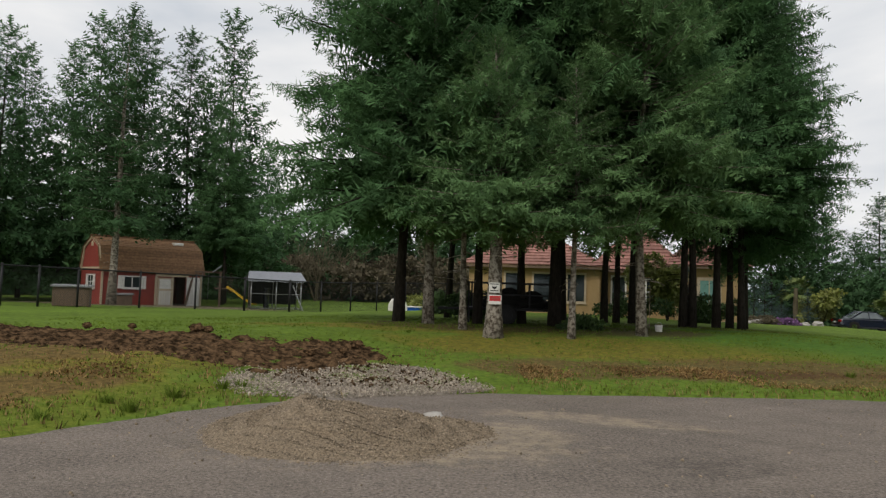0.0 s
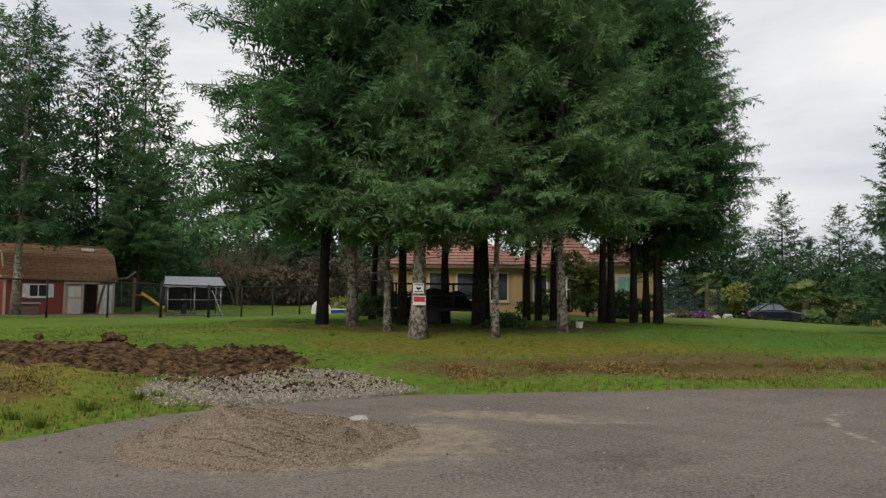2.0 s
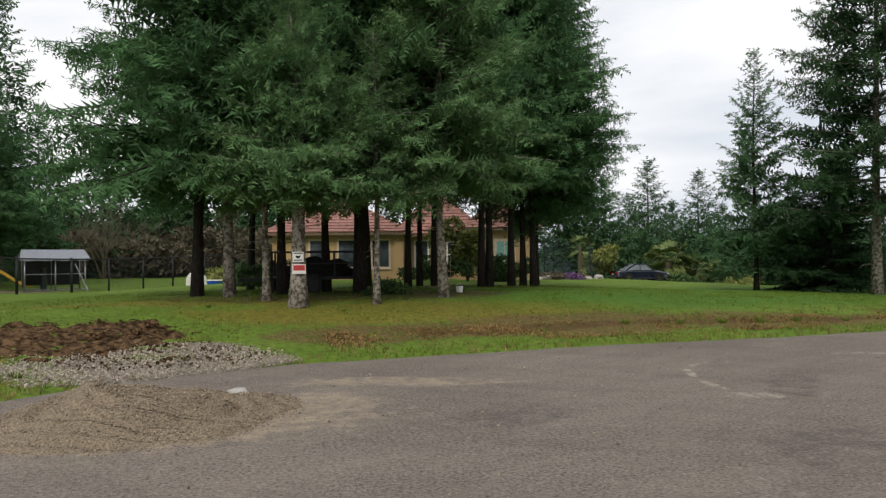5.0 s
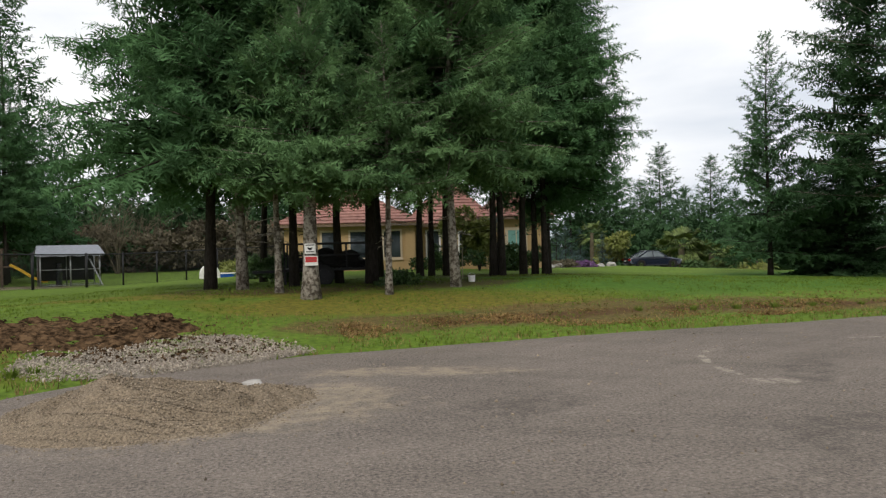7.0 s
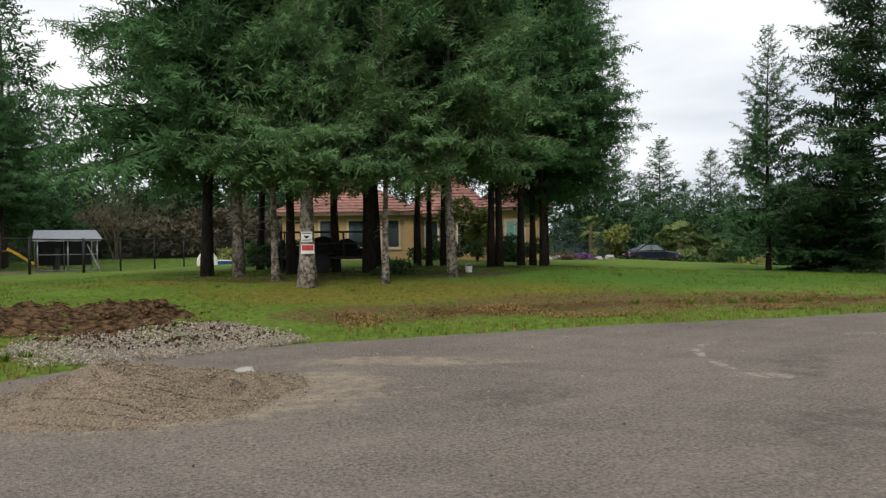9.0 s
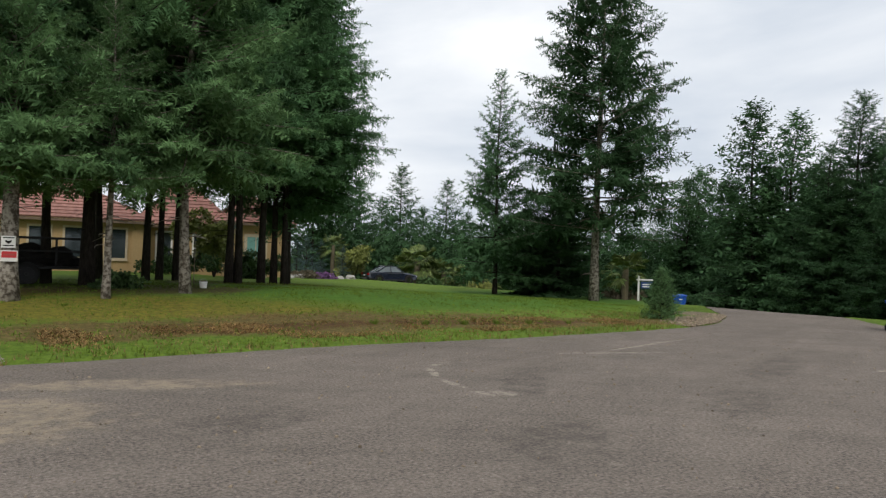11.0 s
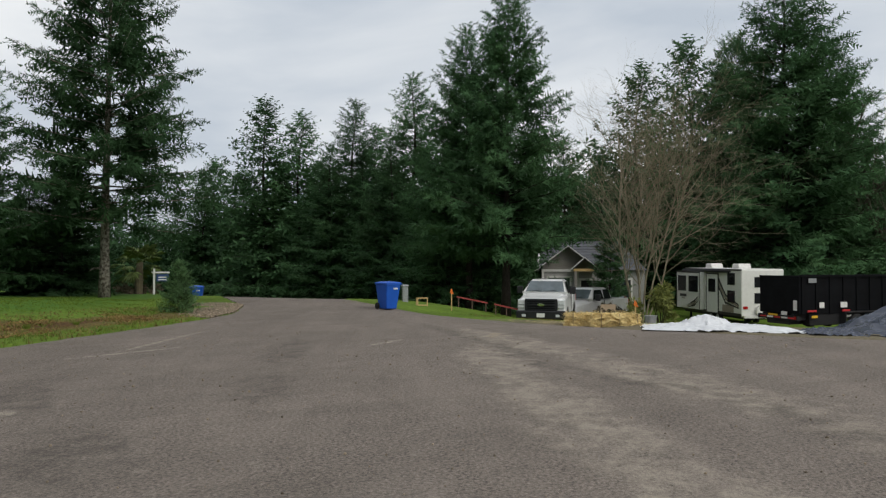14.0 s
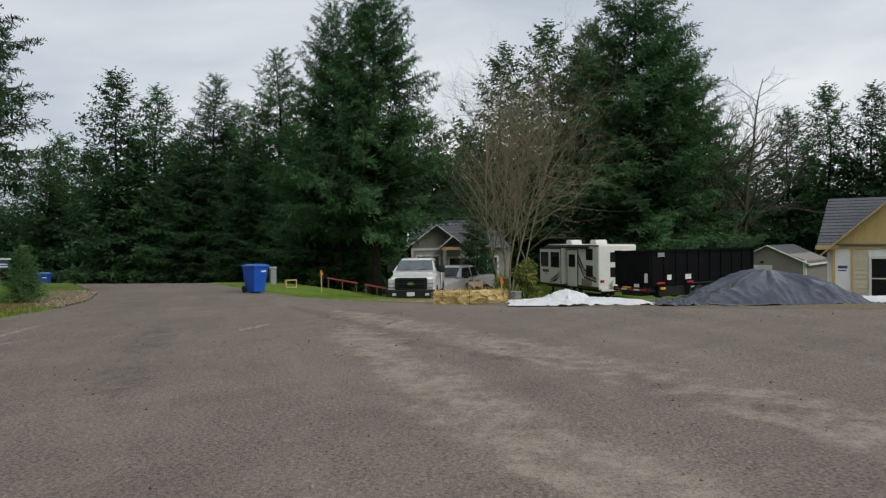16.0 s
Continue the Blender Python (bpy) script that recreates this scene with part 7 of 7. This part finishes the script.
bx, by = polar(81.0, 19.2)
straw_bale(bx, by, -84, 0.85, 1)
bx, by = polar(83.0, 19.1)
straw_bale(bx, by, -78, 1.0, 2)
bx, by = polar(84.2, 19.5)
straw_bale(bx, by, -70, 0.6, 3)
n = 2400
x, y = rng_s.normal(19.5, 0.45, n), rng_s.normal(2.0, 1.5, n)
a, l = rng_s.uniform(0, 6.28, n), rng_s.uniform(0.04, 0.14, n)
z = lie(x, y) + 0.03 + rng_s.uniform(0, 0.04, n)
v = np.stack([np.stack([x, y, z], 1), np.stack([x + 0.01 * np.sin(a), y - 0.01 * np.cos(a), z], 1), np.stack([x + l * np.cos(a), y + l * np.sin(a), z + 0.015], 1)], 1).reshape(-1, 3)
tagged(new("loose_straw", fast_mesh("loose_straw", v, np.arange(len(v)).reshape(-1, 3), STRAW)), "loose straw strewn on the ground", "straw", kind="stuff")


def wheelie_bin(az, d, turn, label, size=1.0):
    x, y = polar(az, d)
    root = thing("wheelie_bin", on(x, y, turn, 0, size), label, "waste bin", "blue bins")
    ring = lambda z, a, b, y0: [(-a, y0 - b, z), (a, y0 - b, z), (a, y0 + b, z), (-a, y0 + b, z)]
    loft([ring(0.02, 0.24, 0.28, 0.04), ring(0.5, 0.29, 0.33, 0.02), ring(0.98, 0.34, 0.385, 0.0)], BLUE_PLASTIC, "tub", root, bevel=0.03)
    part("rim", Geo().box(-0.36, 0.36, -0.41, 0.4, 0.95, 1.0), BLUE_PLASTIC, root, bevel=0.015)
    lid = loft([ring(1.0, 0.37, 0.42, 0.0), ring(1.045, 0.35, 0.4, 0.0), ring(1.08, 0.2, 0.25, 0.0)], BLUE_PLASTIC, "lid", root, bevel=0.015)
    part("handle", Geo().tube([(-0.3, 0.45, 0.97), (0.3, 0.45, 0.97)], [0.018, 0.018], 8), BLUE_PLASTIC, root)
    part("axle", Geo().tube([(-0.3, 0.3, 0.13), (0.3, 0.3, 0.13)], [0.015, 0.015], 6), BLACK_STEEL, root)
    wheel(root, -0.31, 0.3, 0.13, 0.06, "x", BLACK_STEEL)
    wheel(root, 0.31, 0.3, 0.13, 0.06, "x", BLACK_STEEL)
    part("label_bar", Geo().box(0.0, 0.2, -0.372, -0.36, 0.78, 0.84), WHITE, root)


wheelie_bin(66.1, 24.6, -66 + 35, "blue plastic wheelie bin with lid standing on the asphalt", 0.85)
wheelie_bin(51.95, 45, -60, "blue plastic wheelie bin half hidden at the lane's bend")


def small_site_things():
    x, y = polar(67.4, 30)
    ob = thing("utility_pedestal", on(x, y, -60), "grey plastic utility pedestal in the verge", "pedestal")
    part("body", Geo().box(-0.12, 0.12, -0.12, 0.12, 0, 0.66), GALV, ob, bevel=0.03)
    part("cap", Geo().box(-0.14, 0.14, -0.14, 0.14, 0.62, 0.72), GALV, ob, bevel=0.03)
    x, y = polar(68.75, 28)
    ob = thing("timber_frame", on(x, y, -58, 0, 0.68), "small open frame of new yellow pine standing on the verge", "frame")
    for px in (-0.27, 0.27):
        part("upright", Geo().box(px - 0.025, px + 0.025, -0.04, 0.04, 0, 0.5), PINE, ob)
    part("top_rail", Geo().box(-0.3, 0.3, -0.045, 0.045, 0.45, 0.51), PINE, ob)
    part("bottom_rail", Geo().box(-0.25, 0.25, -0.04, 0.04, 0.07, 0.11), PINE, ob)
    part("upright", Geo().box(-0.295, -0.245, 0.35, 0.42, 0, 0.5), PINE, ob)
    part("side_rail", Geo().box(-0.295, -0.25, 0.0, 0.4, 0.46, 0.5), PINE, ob)
    for az, d, h in ((71.0, 27.5, 0.85), (84.9, 22.5, 0.7)):
        x, y = polar(az, d)
        ob = thing("survey_stake", on(x, y, -az), "thin pine survey stake with orange ribbon", "stake", "survey stakes")
        part("stake", Geo().box(-0.02, 0.02, -0.01, 0.01, -0.05, h), PINE, ob)
        g = Geo().add([(-0.025, -0.02, h + 0.01), (0.0, -0.022, h - 0.18), (0.08, -0.03, h - 0.2), (0.035, -0.025, h - 0.06), (-0.05, -0.02, h - 0.14)], [(0, 1, 2, 3), (0, 4, 1)])
        part("ribbon", g, ORANGE, ob, "orange flagging ribbon")
    for az0, az1, d in ((71.4, 73.8, 36), (74.3, 76.2, 35.8)):
        x0, y0 = polar(az0, d)
        x1, y1 = polar(az1, d)
        ob = thing("low_barrier", pose(0, 0, 0), "low faded red wooden rail on short posts", "barrier", "low red rails")
        za, zb = z_at(x0, y0), z_at(x1, y1)
        part("rail", Geo().beam((x0, y0, za + 0.52), (x1, y1, zb + 0.5), 0.04, 0.07), FADED_RED, ob)
        for t in (0.06, 0.5, 0.94):
            xx, yy = x0 + (x1 - x0) * t, y0 + (y1 - y0) * t
            part("post", Geo().box(xx - 0.02, xx + 0.02, yy - 0.02, yy + 0.02, z_at(xx, yy) - 0.05, z_at(xx, yy) + 0.5), WEATHERED, ob)
    x, y = polar(86.0, 29)
    ob = thing("metal_can", on(x, y), "galvanised metal can in the grass", "can")
    part("body", Geo().tube([(0, 0, 0), (0, 0, 0.42)], [0.2, 0.22], 16), GALV, ob, smooth=False)
    part("rim", Geo().tube([(0, 0, 0.4), (0, 0, 0.44)], [0.235, 0.235], 16), GALV, ob)
    x, y = polar(82.9, 36)
    ob = thing("plywood_sheet", on(x, y, -85), "tan plywood sheet leaning beside the pickup", "plywood")
    part("sheet", Geo().sheet((-0.35, 0, 0), (0.35, 0, 0), (0.35, 0.25, 1.1), (-0.35, 0.25, 1.1), 0.02), TAN_PANEL, ob)
    # sale sign at the bend
    x, y = polar(49.0, 41)
    ob = thing("yard_sign", on(x, y, -47), "white hanging sign post with a small dark blue board", "sign")
    part("post", Geo().box(-0.05, 0.05, -0.05, 0.05, -0.1, 1.45), WHITE, ob, bevel=0.008)
    part("arm", Geo().box(-0.12, 0.75, -0.035, 0.035, 1.22, 1.3), WHITE, ob)
    bd = part("board", Geo().box(0.12, 0.7, -0.012, 0.012, 0.8, 1.16), WRAP_INK, ob, "dark blue sign board")
    part("text_bar", Geo().box(0.2, 0.62, -0.016, -0.012, 0.98, 1.04), WHITE, bd)
    part("text_bar", Geo().box(0.2, 0.62, -0.016, -0.012, 0.86, 0.92), WHITE, bd)
    for xx in (0.2, 0.62):
        part("hook", Geo().tube([(xx, 0, 1.16), (xx, 0, 1.23)], [0.008, 0.008], 5), GALV, bd)


small_site_things()


# ---- broad-leaved trees, palms and shrubs ----
def bare_tree(name, az, d, h, seed, levels, spread, label, material, trunk_r=0.16, first=0.18, stems=1, kids=(7, 6, 5, 4)):
    rng = random.Random(seed)
    x, y = polar(az, d)
    root = thing(name, on(x, y), label, "tree")
    stem, fine = [], Geo()

    def grow(p, way, ln, r, level):
        pts, q, w = [p], p.copy(), way.copy()
        n = 4 if level < 2 else 3
        for i in range(n):
            w = (w + Vector((rng.gauss(0, 0.1), rng.gauss(0, 0.1), rng.gauss(0.05, 0.06)))).normalized()
            q = q + w * (ln / n)
            pts.append(q.copy())
        (stem[-1] if level == 0 else fine).tube(pts, [r * (1 - 0.75 * i / n) for i in range(n + 1)], 7 if level == 0 else (5 if level == 1 else 3), cap=False)
        if level >= levels:
            return
        for k in range(kids[level]):
            t = (0.25 if level == 0 else 0.15) + 0.8 * (k + rng.random()) / kids[level]
            i = min(n - 1, int(t * n))
            b = pts[i].lerp(pts[i + 1], t * n - i)
            ax = (pts[i + 1] - pts[i]).normalized()
            side = ax.cross(Vector((rng.gauss(0, 1), rng.gauss(0, 1), rng.gauss(0, 1)))).normalized()
            grow(b, (ax * 0.75 + side * spread * rng.uniform(0.6, 1.2)).normalized(), ln * rng.uniform(0.42, 0.68) * (1.1 - 0.35 * t), r * 0.5 * (1.1 - 0.5 * t), level + 1)

    for s in range(stems):
        a = 6.283 * s / max(1, stems)
        lean = 0.0 if stems == 1 else rng.uniform(0.04, 0.3)
        stem.append(Geo())
        grow(Vector((0.12 * math.cos(a), 0.12 * math.sin(a), -0.1)), Vector((lean * math.cos(a), lean * math.sin(a), 1)).normalized(), h * rng.uniform(0.62, 0.78), trunk_r, 0)
    for g in stem:
        part("stem", g, material, root, smooth=True)
    ob = part("twig_mass", fine, material, root)
    ob["kind"] = "stuff"
    return root


bare_tree("bare_tree", 85.3, 37.5, 13.4, 4, 3, 0.8, "leafless grey-brown tree with many fine spreading twigs", TWIG_GREY, 0.055, stems=7, kids=(14, 8, 4, 3))
bare_tree("bare_oak", 102.4, 60, 16.5, 9, 3, 0.95, "large leafless oak with gnarled mossy limbs", TWIG_DARK, 0.3, stems=3, kids=(8, 7, 6, 5))
for az, d, h, sd in ((-9.6, 78, 8, 21), (-12.2, 74, 7, 22), (-7.6, 82, 7, 23), (-5.5, 84, 7, 24), (-1.2, 80, 7, 26)):
    bare_tree("bare_tree", az, d, h, sd, 2, 0.7, "leafless brown tree behind the yard fence", BRUSH, 0.1, stems=4, kids=(8, 6, 4, 3))


def shrub(name, az, d, w, h, n, leaf, material, label, seed, stem=True, flat=1.0, category="shrub"):
    """A shrub: short stems and a crown of many leaves with an uneven outline."""
    rng = np.random.default_rng(seed)
    x, y = polar(az, d)
    root = thing(name, on(x, y), label, category)
    lobes = rng.normal(0, 0.33, (9, 3)) * [w, w, h * 0.6] + [0, 0, h * 0.52]
    i = rng.integers(0, 9, n)
    q = rng.normal(size=(n, 3))
    q /= np.linalg.norm(q, axis=1)[:, None]
    p = lobes[i] + q * rng.uniform(0.4, 1.0, n)[:, None] * np.array([w, w, h * 0.8]) * 0.27
    p[:, 2] = np.clip(p[:, 2], 0.03, h * 1.05)
    d1 = q + rng.normal(0, 0.5, (n, 3))
    d1 /= np.linalg.norm(d1, axis=1)[:, None]
    s = np.cross(d1, rng.normal(size=(n, 3)))
    s /= np.linalg.norm(s, axis=1)[:, None]
    v, f = twig_mesh(p, d1, s, leaf * rng.uniform(0.6, 1.3, n), 0.42, 2)
    v[:, 2] = np.maximum(v[:, 2], 0.01)
    ob = new("foliage", fast_mesh("foliage", v, f, material))
    ob.parent = root
    g = Geo()
    for k in range(5):
        a = k * 1.256
        g.tube([(0, 0, -0.05), (0.2 * w * math.cos(a), 0.2 * w * math.sin(a), h * 0.4), (0.33 * w * math.cos(a), 0.33 * w * math.sin(a), h * 0.75)], [0.03, 0.02, 0.008], 4, cap=False)
    part("stems", g, BARK, root)
    return root


sapling = conifer("fir_sapling", 61, 1.5, 0.05, 0.7, 130, 0.05, 0.22, 0.02, "small bushy fir sapling at the asphalt's edge", NEEDLE_LIGHT, group="saplings", dead=0, width=0.36, low=10, high=60, power=0.6, fat=0.16)
plant(sapling, 50.75, 23.2, 0.98)
discard(sapling)
shrub("conifer_shrub", 17.0, 36.5, 1.6, 2.9, 2200, 0.26, YELLOW_LEAF, "rounded grey-green conifer shrub by the tan house", 2)
shrub("shrub", 14.2, 36.5, 1.8, 1.2, 1400, 0.2, LEAF, "low dark green shrub along the house wall", 3)
shrub("shrub", 19.6, 37.5, 1.5, 1.3, 1400, 0.2, LEAF, "low dark green shrub along the house wall", 4)
shrub("shrub", 0.9, 30, 1.5, 1.1, 1400, 0.2, LEAF, "low dark green shrub behind the firs", 5)
shrub("shrub", 2.3, 24.5, 1.3, 0.9, 1300, 0.17, LEAF, "low dark evergreen shrub beside the trailer", 6)
shrub("shrub", 11.0, 20.2, 0.9, 0.5, 800, 0.13, LEAF, "low green shrub at the foot of the firs", 7)
shrub("shrub", -1.6, 41, 1.3, 0.9, 900, 0.18, YELLOW_LEAF, "low yellow-green shrub by the fence", 8)
shrub("shrub", 27.2, 62, 2.6, 2.4, 1500, 0.34, YELLOW_LEAF, "broad yellow-green shrub in the garden bed", 9)
shrub("shrub", 33.0, 64, 2.2, 1.1, 1300, 0.3, LEAF, "green garden shrub under the palms", 10)
shrub("shrub", 35.2, 66, 2.4, 1.3, 1300, 0.3, LEAF, "green garden shrub under the palms", 11)
shrub("shrub", 37.0, 62, 2.0, 1.2, 1200, 0.3, YELLOW_LEAF, "yellow-green garden shrub under the palms", 12)
shrub("shrub", 47.4, 46, 1.2, 0.9, 900, 0.2, BRUSH, "reddish brown bare shrub by the sale sign", 13)
shrub("shrub", 86.7, 36, 1.3, 2.1, 2600, 0.13, YELLOW_LEAF, "yellow-green bushy undergrowth below the bare tree", 14)
shrub("shrub", 83.2, 37, 1.8, 1.0, 1300, 0.2, BRUSH, "brown dry brush in front of the grey house", 15)
shrub("heather", 24.9, 56, 2.3, 0.5, 1400, 0.16, PURPLE, "purple flowering heather in the garden bed", 16)
shrub("heather", 23.4, 55, 1.6, 0.6, 900, 0.18, BRUSH, "brown dry perennials in the garden bed", 17)
for az, d, w, h, sd in ((-12.6, 80, 9, 4.5, 31), (-9.5, 84, 9, 5, 32), (-6.3, 84, 9, 4.4, 33), (-3.2, 86, 9, 4.6, 34), (-0.2, 86, 9, 4.2, 35), (2.8, 80, 8, 4.2, 36)):
    shrub("thicket", az, d, w, h, 2600, 0.55, BRUSH, "leafless reddish brown thicket beyond the yard", sd, category="thicket")


def palm(az, d, h, seed, size=1.0, label="windmill palm with a shaggy trunk and drooping fan leaves"):
    rng = np.random.default_rng(seed)
    x, y = polar(az, d)
    root = thing("palm_tree", on(x, y, rng.uniform(0, 360)), label, "tree", "palms in the garden")
    part("trunk", Geo().tube([(0, 0, -0.1), (0.03, 0, h * 0.5), (0, 0.02, h)], [0.17 * size, 0.2 * size, 0.16 * size], 9), BRUSH, root)
    stalks = Geo()
    V, F, o = [], [], 0
    for i in range(30):
        a, el = rng.uniform(0, 6.283), rng.uniform(-0.75, 1.1)
        ln = size * rng.uniform(0.65, 1.0)
        w = Vector((math.cos(a) * math.cos(el), math.sin(a) * math.cos(el), math.sin(el)))
        b = Vector((0, 0, h - 0.05))
        c = b + w * ln + Vector((0, 0, -0.12 * ln))
        stalks.tube([b, b + w * ln * 0.5, c], [0.022, 0.016, 0.012], 4, cap=False)
        s = w.cross(Vector((0, 0, 1))).normalized()
        u = s.cross(w)
        for k in range(15):
            th = (k / 14 - 0.5) * 3.6
            l = size * 0.72 * (1 - 0.18 * abs(th)) * rng.uniform(0.85, 1.1)
            dd = (w * math.cos(th) + s * math.sin(th)).normalized()
            q = s * math.cos(th) - w * math.sin(th)
            tip = c + dd * l + Vector((0, 0, -0.3 * l * rng.uniform(0.6, 1.3)))
            mid = c + dd * l * 0.55
            V += [c, mid + q * 0.035 * size, tip, mid - q * 0.035 * size + u * 0.01]
            F += [(o, o + 1, o + 2), (o, o + 2, o + 3)]
            o += 4
    part("leaf_stalks", stalks, LEAF, root)
    ob = new("foliage", fast_mesh("foliage", np.array([tuple(p) for p in V]), np.array(F), PALM_LEAF))
    ob.parent = root


for i, (az, d, h, size) in enumerate(((32.1, 67, 2.6, 1.45), (31.2, 70, 2.2, 1.25), (34.2, 67, 2.0, 1.3), (35.9, 66, 1.8, 1.2), (37.2, 68, 1.7, 1.2), (33.1, 70, 2.0, 1.2), (25.6, 62, 2.7, 0.9), (48.0, 46, 2.3, 1.1))):
    palm(az, d, h, i, size)

blue = conifer("blue_spruce", 41, 4.0, 0.1, 1.5, 75, 0.16, 0.5, 0.07, "small blue spruce in the garden bed", NEEDLE_BLUE, group="blue spruces", dead=0, width=0.34, teeth=3)
for az, d, size in ((23.6, 60, 0.8), (24.7, 62, 0.72), (26.4, 60, 0.62), (22.9, 58, 0.7), (18.4, 38, 0.65)):
    plant(blue, az, d, size)
discard(blue)


def garden_rock(az, d, r, seed):
    bm = bmesh.new()
    bmesh.ops.create_icosphere(bm, subdivisions=3, radius=r)
    for v in bm.verts:
        v.co = Vector((v.co.x * 1.25, v.co.y, v.co.z * 0.7)) * (1 + 0.3 * noise.noise(v.co * (1.6 / r) + Vector((seed, 0, 0))))
    me = bpy.data.meshes.new("garden_rock")
    bm.to_mesh(me)
    bm.free()
    me.materials.append(ROCK)
    ob = new("garden_rock", me)
    x, y = polar(az, d)
    ob.matrix_basis = on(x, y, seed * 40, r * 0.3)
    tagged(ob, "grey garden rock in the bed beyond the lawn", "rock", "rocks in the garden bed")


for i, (az, d, r) in enumerate(((23.1, 54, 0.35), (24.2, 57, 0.3), (26.2, 57, 0.3), (27.0, 58, 0.35), (33.9, 62, 0.4), (34.6, 62, 0.35), (36.2, 61, 0.4), (22.4, 52, 0.3))):
    garden_rock(az, d, r, i)
